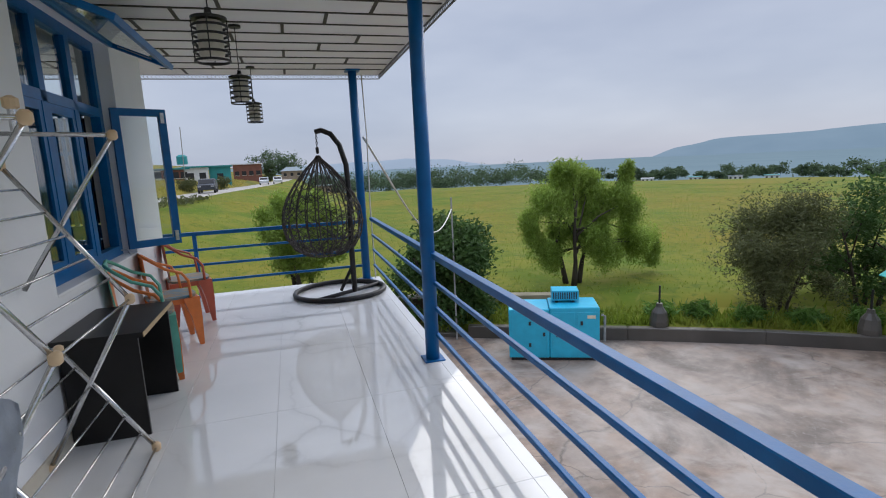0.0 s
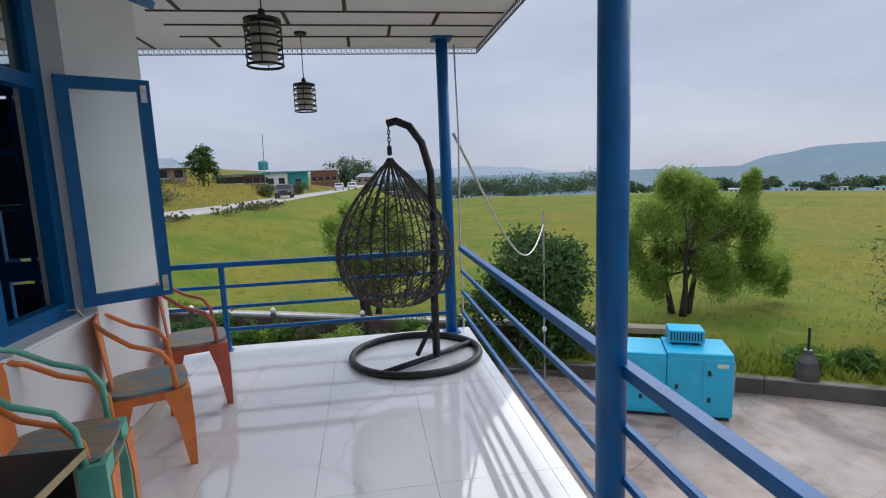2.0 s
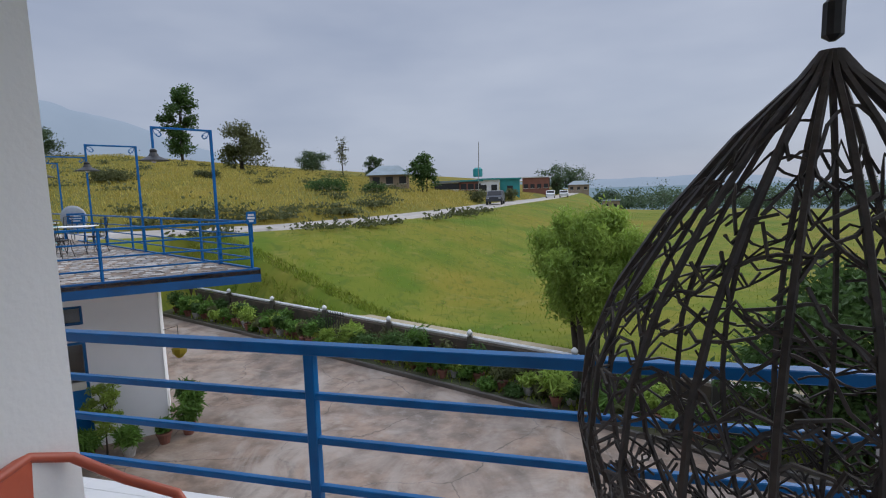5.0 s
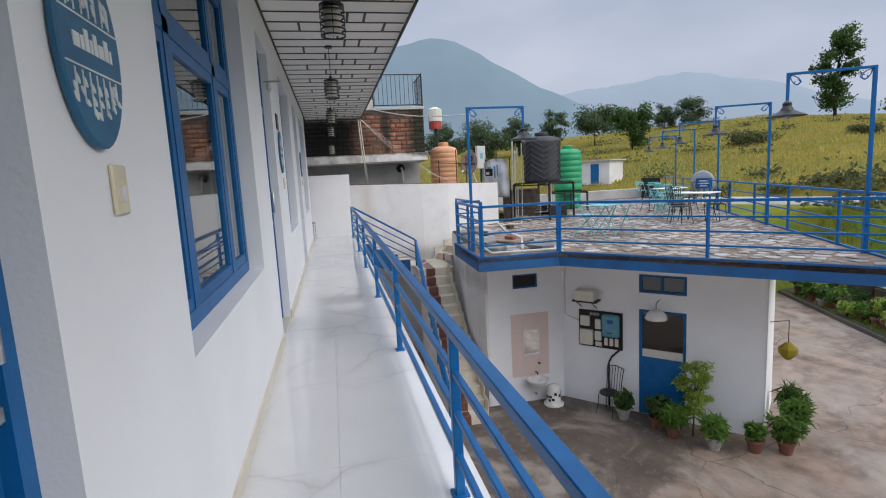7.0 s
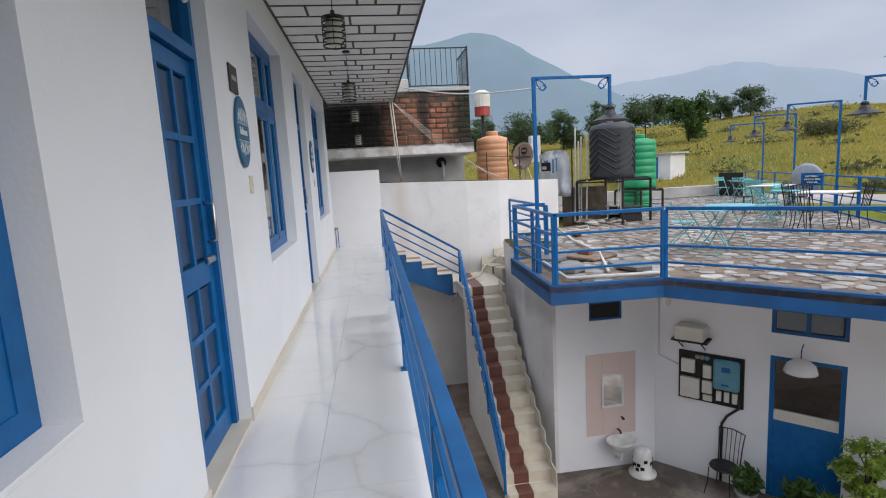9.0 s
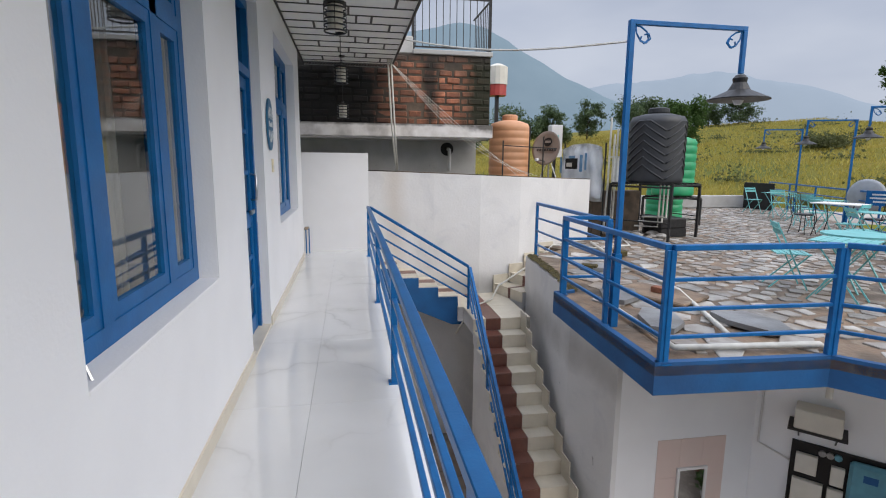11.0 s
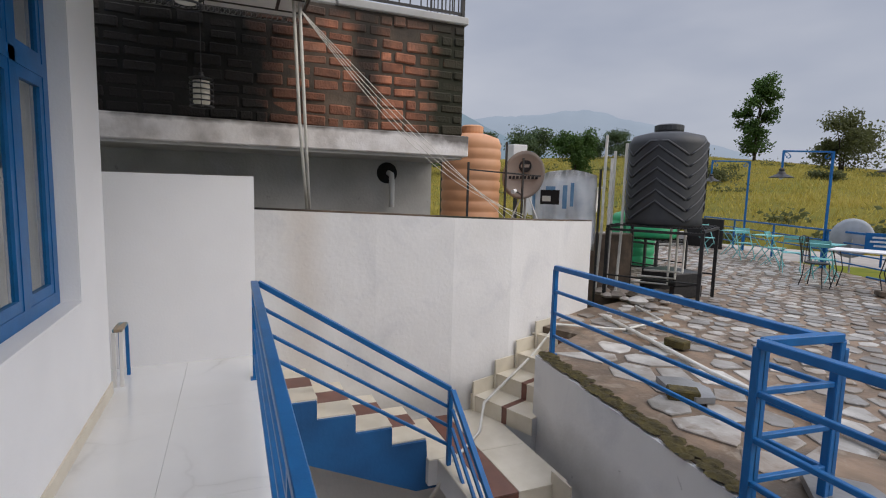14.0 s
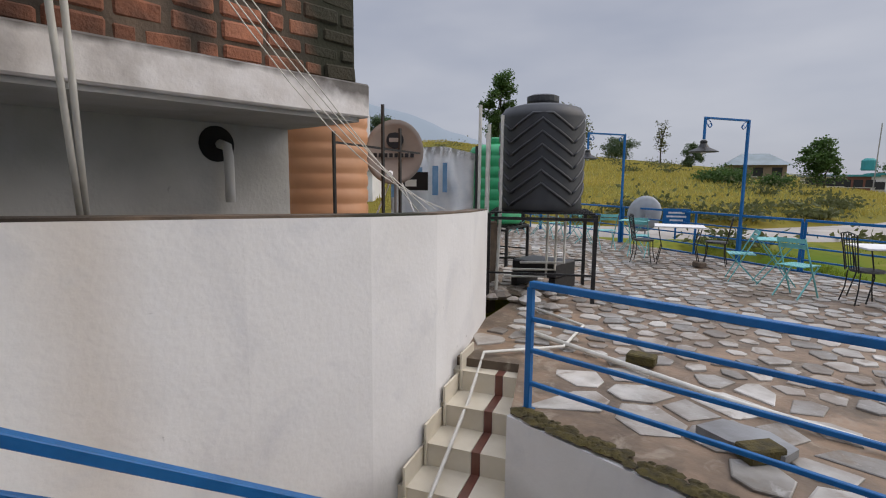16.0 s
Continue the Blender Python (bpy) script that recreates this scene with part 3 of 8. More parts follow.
tagged(ground, "green meadow and yellow grass hillside reaching the horizon", "ground", kind="structure")

# concrete yard sheet
yard_poly = [(-16, 17.0), (-10.5, 14.9), (-5, 12.6), (0.6, 10.3), (6, 8.0), (10, 6.0), (13, 4.3), (17, 1.5), (20, -2.5), (20, -12), (-16, -12)]
tagged(part("pavement", prism(bmesh.new(), yard_poly, YARD - 0.03, YARD), CONCRETE), "stained damp concrete of the yard below", "yard", kind="structure")

# road ribbon
r_v, r_f = [], []
dense = []
for a, b in zip(ROAD_LINE[:-1], ROAD_LINE[1:]):
    for k in range(24):
        dense.append(a + (b - a) * k / 24)
dense = np.array(dense)
for k in range(3):
    dense[1:-1] = (dense[:-2] + 2 * dense[1:-1] + dense[2:]) / 4
dirs = np.gradient(dense[:, :2], axis=0)
dirs /= np.linalg.norm(dirs, axis=1)[:, None]
for (x, y, z), (ux, uy) in zip(dense, dirs):
    for off in (-2.3, -1.9, 0, 1.9, 2.3):
        zz = z + (0.1 if abs(off) < 2.2 else -0.25)
        r_v.append((x - uy * off, y + ux * off, zz))
for i in range(len(dense) - 1):
    for j in range(4):
        r_f.append((i * 5 + j, i * 5 + j + 1, i * 5 + j + 6, i * 5 + j + 5))
tagged(mesh_part("road", r_v, r_f, ROAD, smooth=True), "pale worn concrete country road past the meadow", "road", kind="structure")

# retaining walls, planted strip and white kerb along the yard
wall_path = [(-17.2, 19.55), (-10.5, 16.7), (-5, 14.4), (0.6, 12.1), (6, 9.8), (10, 8.0), (14, 6.3), (19, 4.2), (26, 1.2)]
bed_bm = bmesh.new()
front_edge = [(-16, 17.0), (-10.5, 14.9), (-5, 12.6), (0.6, 10.3), (6, 8.0), (10, 6.0), (13, 4.3), (17, 1.5), (24, -2.5)]
prism(bed_bm, front_edge[:5] + wall_path[:5][::-1], YARD - 0.1, YARD + 0.1)
tagged(part("garden_bed", bed_bm, SOIL), "dark soil of the planted strip along the yard", "flower bed", kind="structure")
kerb_bm = bmesh.new()
for a, b in zip(front_edge[:5], front_edge[1:5]):
    beam(kerb_bm, (*a, YARD + 0.04), (*b, YARD + 0.04), 0.09, 0.16, 0.02)
for a, b in zip(front_edge[4:], front_edge[5:]):
    beam(kerb_bm, (*a, YARD + 0.16), (*b, YARD + 0.16), 0.22, 0.4, 0.02)
bank = bmesh.new()
prism(bank, front_edge[4:] + wall_path[4:][::-1], YARD - 0.1, YARD + 0.34)
tagged(part("grass_bank", bank, MEADOW), "grassy strip behind the dark low wall", "grass", kind="structure")
tagged(part("kerb", kerb_bm, WET_CONCRETE), "dark damp stone kerb of the planted strip", "kerb", kind="structure")
GARDEN_WALL = material("damp_earthy_masonry", (0.1, 0.07, 0.048), (0.05, 0.038, 0.028), 3.0, 0.9, bump=0.8, bump_scale=16, big=0.6, big_scale=1.2, big_color=(0.05, 0.055, 0.028))
ret_bm = bmesh.new()
for a, b in zip(wall_path[:5], wall_path[1:5]):
    beam(ret_bm, (*a, YARD + 0.3), (*b, YARD + 0.3), 0.25, 0.9)
tagged(part("wall_garden", ret_bm, GARDEN_WALL), "low brown damp retaining wall between yard and meadow", "wall", kind="structure")
cop = bmesh.new()
for a, b in zip(wall_path[:5], wall_path[1:5]):
    tube(cop, [(*a, YARD + 0.83), (*b, YARD + 0.83)], 0.06, 6)
tagged(part("water_pipe", cop, material("white_plastic_pipe", (0.7, 0.69, 0.66), None, 9, 0.45), None), "long white plastic pipe along the low wall", "pipe")
GREYTOP = material("pale_path", (0.36, 0.3, 0.2), (0.28, 0.24, 0.15), 2.0, 0.95, bump=0.4)
pth = bmesh.new()
for a, b in zip(wall_path[:6], wall_path[1:6]):
    beam(pth, (a[0], a[1] + 0.75, -2.98), (b[0], b[1] + 0.75, -2.98), 0.42, 0.16)
tagged(part("footpath", pth, GREYTOP), "narrow pale earth path behind the wall", "path", kind="structure")

# ---- flagstone terrace on the lower building ----
DECK_POLY = [(-13.62, 3.76), (-11.08, 3.46), (-11.02, 3.17), (-8.71, 3.07), (-8.63, 4.6), (-4.8, 7.97), (-24.0, 17.73), (-26.0, 8.0), (-15.6, 6.9), (-15.25, 5.66), (-14.8, 4.3), (-14.1, 4.6), (-13.75, 4.0)]
tagged(part("terrace_deck", prism(bmesh.new(), DECK_POLY, DECK - 0.1, DECK - 0.02), EARTH), "brown mortar bed of the flagstone terrace", "floor", kind="structure")
deck = bpy.data.objects["terrace_deck"]
fas = bmesh.new()
for a, b in (((-11.08, 3.46), (-11.02, 3.17)), ((-11.02, 3.17), (-8.71, 3.07)), ((-8.71, 3.07), (-8.63, 4.6)), ((-8.63, 4.6), (-4.8, 7.97)), ((-4.8, 7.97), (-16.0, 13.68))):
    d = (Vector(b) - Vector(a)).normalized()
    nrm = Vector((d.y, -d.x)) * 0.06
    lo = [(a[0], a[1]), (b[0], b[1]), (b[0] - nrm.x - d.x * 0.03, b[1] - nrm.y - d.y * 0.03), (a[0] - nrm.x + d.x * 0.03, a[1] - nrm.y + d.y * 0.03)]
    prism(fas, lo, DECK - 0.26, DECK + 0.012)
tagged(part("fascia", fas, BLUE_DULL), "deep blue painted edge of the flagstone terrace", "fascia", kind="structure")
SLABP = [(-10.95, 3.6), (-10.94, 3.24), (-8.78, 3.14), (-8.7, 4.64), (-4.95, 7.95), (-16.0, 13.6), (-16, 8.0), (-14.0, 4.9), (-13.5, 3.95)]
tagged(part("terrace_slab", prism(bmesh.new(), SLABP, DECK - 0.25, DECK - 0.102), WHITE_WALL), "white painted underside of the terrace slab", "slab", kind="structure")
BW = [(-13.0, 3.66), (-10.13, 3.64), (-10.12, 5.35), (-7.26, 7.92), (-8.5, 9.3), (-13.5, 12.0)]


def building_wall(name, a, b, ops, label, z1=DECK - 0.251, t=0.2):
    """An upright wall from a to b with openings (from, to, low, high) along it."""
    a, b = Vector(a), Vector(b)
    L = (b - a).length
    ang = math.atan2(b.y - a.y, b.x - a.x)
    ob = wall_with_openings(name, "x", 0, L, YARD - 0.05, z1, 0, t, ops, WHITE_WALL, label)
    ob.matrix_world = pose(a.x, a.y, 0, 0, 0, math.degrees(ang))
    return ob


W_L = "white painted wall of the lower building under the terrace"
building_wall("wall_wash", BW[1], BW[2], [(0.56, 1.13, -1.0, -0.69)], W_L)
wall_m = building_wall("wall_meter", BW[2], BW[3], [(1.63, 2.52, YARD, -1.37), (1.63, 2.52, -1.03, -0.65)], W_L)
building_wall("wall_lower_end", BW[3], BW[4], [], W_L)
building_wall("wall_lower_back", BW[4], BW[5], [], W_L)
tagged(part("wall_lower_inside", B(-12.2, -12.0, 5.0, 11.0, YARD, -0.4), WHITE_WALL), "plain white wall inside the lower building", "wall", kind="structure")
# parapet wall beside the stairs, its top carries the terrace edge
pw = bmesh.new()
prism(pw, [(-13.62, 3.72), (-11.05, 3.42), (-10.13, 3.58), (-10.13, 3.8), (-13.62, 3.92)], YARD, DECK - 0.03)
tagged(part("wall_stair", pw, OLD_WHITE), "stained white wall beside the outer stairs", "wall", kind="structure")
moss_bm = bmesh.new()
random.seed(3)
for i in range(260):
    f = random.random()
    x, y = -13.6 + f * 2.5, 3.76 - f * 0.3
    lathe(moss_bm, [(0.015, 0), (random.uniform(0.02, 0.06), 0.005), (0.01, random.uniform(0.008, 0.022))], 6, pose(x, y + random.uniform(-0.02, 0.1), DECK - 0.01, 0, 0, random.uniform(0, 360)))
tagged(part("moss", moss_bm, MOSS), "green brown moss along the terrace edge", "moss", kind="stuff")

# white end wall, leaning back to the terrace
EW = [(-14.243, -1.1), (-14.3, 1.06), (-14.42, 3.4), (-15.45, 5.97)]


def slant_wall(name, a, b, za, zb, mat, label, z0=YARD, t=0.18):
    a, b = Vector(a), Vector(b)
    d = (b - a).normalized()
    nrm = Vector((-d.y, d.x)) * t
    vs = []
    for p, zz in ((a, za), (b, zb)):
        for q in (p, p + nrm):
            vs += [(q.x, q.y, z0), (q.x, q.y, zz)]
    fs = [(0, 1, 5, 4), (2, 6, 7, 3), (0, 2, 3, 1), (4, 5, 7, 6), (1, 3, 7, 5), (0, 4, 6, 2)]
    ob = mesh_part(name, vs, fs, mat)
    return tagged(ob, label, "wall", kind="structure")


slant_wall("wall_end_high", EW[0], EW[1], 1.68, 1.68, WHITE_WALL, "white painted wall closing the gallery")
BEND = [(-14.3, 1.06), (-14.24, 2.2), (-14.24, 3.05), (-14.4, 3.85), (-14.78, 4.75), (-15.25, 5.63)]
TOPZ = [1.38, 1.345, 1.315, 1.285, 1.25, 1.22]
bend_v, bend_f = [], []
for i, ((x, y), z) in enumerate(zip(BEND, TOPZ)):
    (xa, ya), (xb, yb) = BEND[max(0, i - 1)], BEND[min(5, i + 1)]
    n_ = Vector((ya - yb, xb - xa)).normalized() * 0.18
    bend_v += [(x, y, YARD), (x, y, z), (x + n_.x, y + n_.y, z), (x + n_.x, y + n_.y, YARD)]
for i in range(5):
    for j in range(4):
        bend_f.append((i * 4 + j, i * 4 + (j + 1) % 4, i * 4 + 4 + (j + 1) % 4, i * 4 + 4 + j))
bend_f += [(3, 2, 1, 0), (20, 21, 22, 23)]
tagged(mesh_part("wall_end_low", bend_v, bend_f, OLD_WHITE), "white painted wall with faint stains beside the stairs", "wall", kind="structure")
cap = bmesh.new()
for i in range(5):
    (xa, ya), (xb, yb) = BEND[i], BEND[i + 1]
    n_ = Vector((ya - yb, xb - xa)).normalized() * 0.09
    beam(cap, (xa + n_.x, ya + n_.y, TOPZ[i] + 0.008), (xb + n_.x, yb + n_.y, TOPZ[i + 1] + 0.008), 0.17, 0.015)
tagged(part("wall_capping", cap, MORTAR), "thin dark weathered top of the white wall", "coping", kind="structure")

# ---- outer stairs ----
RISE = 0.17
stairs = thing("staircase", "cream tiled outer stairs with a brown red strip", "stairs", m=pose(0, 0, 0))
X0, X1 = -14.5, -13.5


def tiled_step(x0, x1, y0, y1, z, drop, strip, along):
    part("step", B(x0, x1, y0, y1, z - drop, z - 0.012), OLD_WHITE, stairs)
    a, b = strip
    if along == "y":
        cuts = ((x0, a, STAIR_TILE), (a, b, STAIR_RED), (b, x1, STAIR_TILE))
        for u, v, mm in cuts:
            part("tread_tile", B(u + 0.002, v - 0.002, y0, y1 + 0.01, z - 0.012, z, bevel=0.003), mm, stairs)
            part("riser_tile", B(u + 0.002, v - 0.002, y1, y1 + 0.008, z - RISE - 0.01, z - 0.013), mm, stairs)
    else:
        cuts = ((y0, a, STAIR_TILE), (a, b, STAIR_RED), (b, y1, STAIR_TILE))
        for u, v, mm in cuts:
            part("tread_tile", B(x0, x1 + 0.01, u + 0.002, v - 0.002, z - 0.012, z, bevel=0.003), mm, stairs)
            part("riser_tile", B(x1, x1 + 0.008, u + 0.002, v - 0.002, z - drop + 0.0, z - 0.013), mm, stairs)


for i in range(4):
    y0 = 1.17 + 0.33 * i
    tiled_step(-14.44 - 0.01 * i, X1, y0, y0 + 0.33, -RISE * (i + 1), 0.3, (-14.05, -13.8), "y")
LAND = -0.85
part("step", B(-14.52, -13.4, 2.49, 3.42, LAND - 0.25, LAND - 0.012), OLD_WHITE, stairs)
part("step", B(-13.4, -12.7, 2.58, 3.42, LAND - 0.25, LAND - 0.012), OLD_WHITE, stairs)
for u, v, mm in ((2.49, 2.78, STAIR_TILE), (2.78, 3.02, STAIR_RED), (3.02, 3.5, STAIR_TILE)):
    part("tread_tile", B(-14.48, -13.402, u + 0.002, v - 0.002, LAND - 0.012, LAND, bevel=0.003), mm, stairs)
    u = max(u, 2.58)
    part("tread_tile", B(-13.398, -12.69, u + 0.002, v - 0.002, LAND - 0.012, LAND, bevel=0.003), mm, stairs)
    part("riser_tile", B(-12.7, -12.692, u + 0.002, v - 0.002, LAND - 0.19, LAND - 0.013), mm, stairs)
# blue stringer of the upper flight
st = bmesh.new()
pts = [(1.165, -0.14)]
for i in range(4):
    pts += [(1.17 + 0.33 * i + (0.001 if i else 0.006), -RISE * (i + 1) - 0.015), (1.17 + 0.33 * (i + 1), -RISE * (i + 1) - 0.015)]
pts += [(2.5, LAND - 0.015), (2.6, LAND - 0.015), (2.6, LAND - 0.32), (2.4, LAND - 0.32), (1.165, -0.62)]
lo = [st.verts.new((X1 + 0.001, y, z)) for y, z in pts]
hi = [st.verts.new((X1 + 0.03, y, z)) for y, z in pts]
st.faces.new(lo)
st.faces.new(hi[::-1])
for i in range(len(pts)):
    st.faces.new((lo[i], lo[(i + 1) % len(pts)], hi[(i + 1) % len(pts)], hi[i]))
part("stringer", st, BLUE_DULL, stairs, "blue painted side of the upper flight")
# lower flight: fifteen steps down to the yard
N_LOW = 14
rise = (LAND - YARD) / N_LOW
tread = 0.25
for i in range(1, N_LOW):
    x0 = -12.7 + tread * (i - 1)
    tiled_step(x0, x0 + tread, 2.58, 3.36, LAND - rise * i, rise, (2.74, 2.98), "x")
body = bmesh.new()
vs_lo, vs_hi = [], []
prof = [(-12.71, LAND - 0.3), (-12.7 + tread * (N_LOW - 1), YARD + 0.02), (-12.7 + tread * (N_LOW - 1), YARD), (-12.71, YARD)]
for yy, store in ((2.6, vs_lo), (3.34, vs_hi)):
    for x, z in prof:
        store.append(body.verts.new((x, yy, z)))
body.faces.new(vs_lo)
body.faces.new(vs_hi[::-1])
for i in range(4):
    body.faces.new((vs_lo[i], vs_lo[(i + 1) % 4], vs_hi[(i + 1) % 4], vs_hi[i]))
part("stair_body", body, OLD_WHITE, stairs)
for i in range(N_LOW - 1):
    x0 = -12.7 + tread * i
    part("skirting_tile", B(x0 - 0.02, x0 + tread, 3.345, 3.36, LAND - rise * (i + 1), LAND - rise * (i + 1) + 0.3), STAIR_TILE, stairs)
# four steps up to the terrace, between the white wall and the parapet
up = pose(-14.3, 3.33, 0, 0, 0, 21)
for i in range(4):
    y0 = 0.33 * i
    z = LAND + 0.183 * (i + 1)
    part("step", B(-0.1, 0.86, y0 + 0.006, y0 + 0.34, z - 0.4, z - 0.012, m=up), OLD_WHITE, stairs)
    for u, v, mm in ((-0.1, 0.46, STAIR_TILE), (0.46, 0.53, STAIR_RED), (0.53, 0.86, STAIR_TILE)):
        part("tread_tile", B(u + 0.002, v - 0.002, y0 - 0.008, y0 + 0.34, z - 0.012, z, m=up), mm, stairs)
        part("riser_tile", B(u + 0.002, v - 0.002, y0 - 0.002, y0 + 0.006, z - 0.183, z - 0.013, m=up), mm, stairs)
    part("skirting_tile", B(0.055 + 0.03 * i, 0.073 + 0.03 * i, y0 - 0.03, y0 + 0.33, z - 0.18, z + 0.16, m=up), STAIR_TILE, stairs)

# hand rails of the stairs
def slope_rail(label, p, q, h_p, h_q, posts=(0.0, 1.0), bars=4):
    p, q = Vector(p), Vector(q)
    ob = thing("stair_railing", label, "railing", "railings", m=Matrix.Translation(p))
    d = q - p
    for f in posts:
        o, h = d * f, h_p + (h_q - h_p) * f
        part("post", B(o.x - 0.02, o.x + 0.02, o.y - 0.02, o.y + 0.02, o.z, o.z + h, bevel=0.004), BLUE, ob)
    for i in range(bars):
        f = 1 - i * 0.245
        w = 0.045 if i == 0 else 0.028
        part("top_rail" if i == 0 else "bar", beam(bmesh.new(), (0, 0, h_p * f), (d.x, d.y, d.z + h_q * f), w, w, 0.004), BLUE, ob)
    return ob


S_L = "blue painted steel tube railing down the outer stairs"
slope_rail(S_L, (-13.72, 1.06, 0.0), (-13.27, 2.63, LAND), 0.8, 0.71, (1.0,))
slope_rail(S_L, (-13.24, 2.64, LAND), (-9.55, 2.56, YARD + 0.15), 0.7, 0.72, (0.36, 0.7, 1.0))

# railings of the flagstone terrace
T_L = "blue painted steel tube railing round the flagstone terrace"
TB = (0.93, 0.68, 0.445, 0.22)


def deck_rail(p, q, posts, h=0.93, bars=TB):
    return railing(T_L, p, q, posts, h, bars, DECK - 0.01)


deck_rail((-13.55, 3.87), (-10.87, 3.79), even(2), 0.89, (0.89, 0.65, 0.43, 0.195))
deck_rail((-10.87, 3.76), (-10.92, 3.26), even(2))
deck_rail((-10.92, 3.23), (-8.74, 3.13), (0.0, 0.54, 1.0))
deck_rail((-8.73, 3.16), (-8.67, 4.6), even(2))
deck_rail((-8.66, 4.64), (-4.95, 7.93), even(3))
deck_rail((-5.0, 8.0), (-13.0, 12.1), even(5))
deck_rail((-13.05, 12.12), (-23.5, 17.4), even(6))

# ---- neighbour's brick house ----
house = thing("brick_house", "old red brick house with black stains and a white ledge", "house", m=pose(-14.75, 3.34, 0))
part("wall", B(-4.0, -0.75, -5.0, -0.09, YARD, 1.95), GREY_PLASTER, house, "grey stained plaster wall under the ledge")
part("ledge", B(-4.2, 0.17, -5.0, 0.0, 1.98, 2.21, bevel=0.012), LEDGE_PAINT, house, "chipped white concrete ledge")
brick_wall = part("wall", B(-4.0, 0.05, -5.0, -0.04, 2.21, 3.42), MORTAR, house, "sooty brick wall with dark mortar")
part("coping", B(-4.05, 0.1, -1.45, -0.01, 3.42, 3.5, bevel=0.01), GREY_PLASTER, house)
part("step_block", B(-0.6, 0.06, -1.8, -1.45, 3.42, 3.72, bevel=0.02), GREY_PLASTER, house)
part("soffit_shadow_board", B(-4.0, 0.12, -5.0, -0.06, 1.951, 1.979), GREY_PLASTER, house)
roof_rail = thing("roof_railing", "black iron bar railing on the brick house roof", "railing", m=pose(-14.75, 3.34, 3.5))
for i in range(12):
    y = -1.4 + i * 0.123
    part("baluster", B(-0.006, 0.006, y - 0.006, y + 0.006, 0.06, 0.88), BLACK_IRON, roof_rail)
for i in range(9):
    x = -0.12 - i * 0.13
    part("baluster", B(x - 0.006, x + 0.006, -0.05, -0.038, 0.06, 0.88), BLACK_IRON, roof_rail)
part("bar", B(-0.012, 0.012, -1.42, -0.03, 0.88, 0.905), BLACK_IRON, roof_rail)
part("bar", B(-0.012, 0.012, -1.42, -0.03, 0.045, 0.07), BLACK_IRON, roof_rail)
part("bar", B(-1.3, 0.0, -0.056, -0.032, 0.88, 0.905), BLACK_IRON, roof_rail)
part("bar", B(-1.3, 0.0, -0.056, -0.032, 0.045, 0.07), BLACK_IRON, roof_rail)
part("post", B(-0.03, 0.03, -1.47, -1.42, -0.0, 1.0), BLACK_IRON, roof_rail)
part("post", B(-0.02, 0.02, -0.065, -0.025, 0.0, 0.92), BLACK_IRON, roof_rail)
# a dark round vent hole, drawn as a flat black disc, with its pipe
vent = thing("vent_pipe", "black round vent with a short pipe in the plaster wall", "vent", m=pose(-15.498, 2.66, 1.8))
part("vent_disc", lathe(bmesh.new(), [(0.13, 0), (0.13, 0.008)], 20, pose(0, 0, 0, 0, 90, 0)), material("vent_black", (0.012, 0.011, 0.01), None, 9, 0.9), vent)
part("pipe", T([(0.008, 0.02, 0.0), (0.1, 0.03, -0.02), (0.12, 0.03, -0.1), (0.12, 0.03, -0.42)], 0.035, 8), OLD_WHITE, vent, smooth=True)

# bricks, each of its own
brick_me = {}
for w in (0.26, 0.125):
    bb = B(0, 0.03, -w / 2, w / 2, -0.05, 0.05, bevel=0.014)
    me = bpy.data.meshes.new("brick")
    bb.to_mesh(me)
    bb.free()
    me.materials.append(BRICK)
    brick_me[w] = me
random.seed(5)
count = 0
for r in range(10):
    z = 2.268 + r * 0.1205
    y = 3.34 - 0.04
    first = True
    while y > -0.9:
        w = 0.125 if ((first and r % 2) or random.random() < 0.16) else 0.26
        first = False
        yc = y - w / 2
        y -= w + 0.016
        if random.random() < 0.02:
            continue
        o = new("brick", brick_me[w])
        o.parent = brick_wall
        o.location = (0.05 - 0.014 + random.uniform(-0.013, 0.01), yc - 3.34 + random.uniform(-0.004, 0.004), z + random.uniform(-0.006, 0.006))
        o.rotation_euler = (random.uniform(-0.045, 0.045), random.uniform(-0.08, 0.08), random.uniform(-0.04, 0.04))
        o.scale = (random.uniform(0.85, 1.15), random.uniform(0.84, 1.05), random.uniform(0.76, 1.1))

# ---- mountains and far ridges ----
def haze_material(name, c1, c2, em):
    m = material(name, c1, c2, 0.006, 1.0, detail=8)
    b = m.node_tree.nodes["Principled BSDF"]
    # distance haze is put into the slopes as an even bluish glow
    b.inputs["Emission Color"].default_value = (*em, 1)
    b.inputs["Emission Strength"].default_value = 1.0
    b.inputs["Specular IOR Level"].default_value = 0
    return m


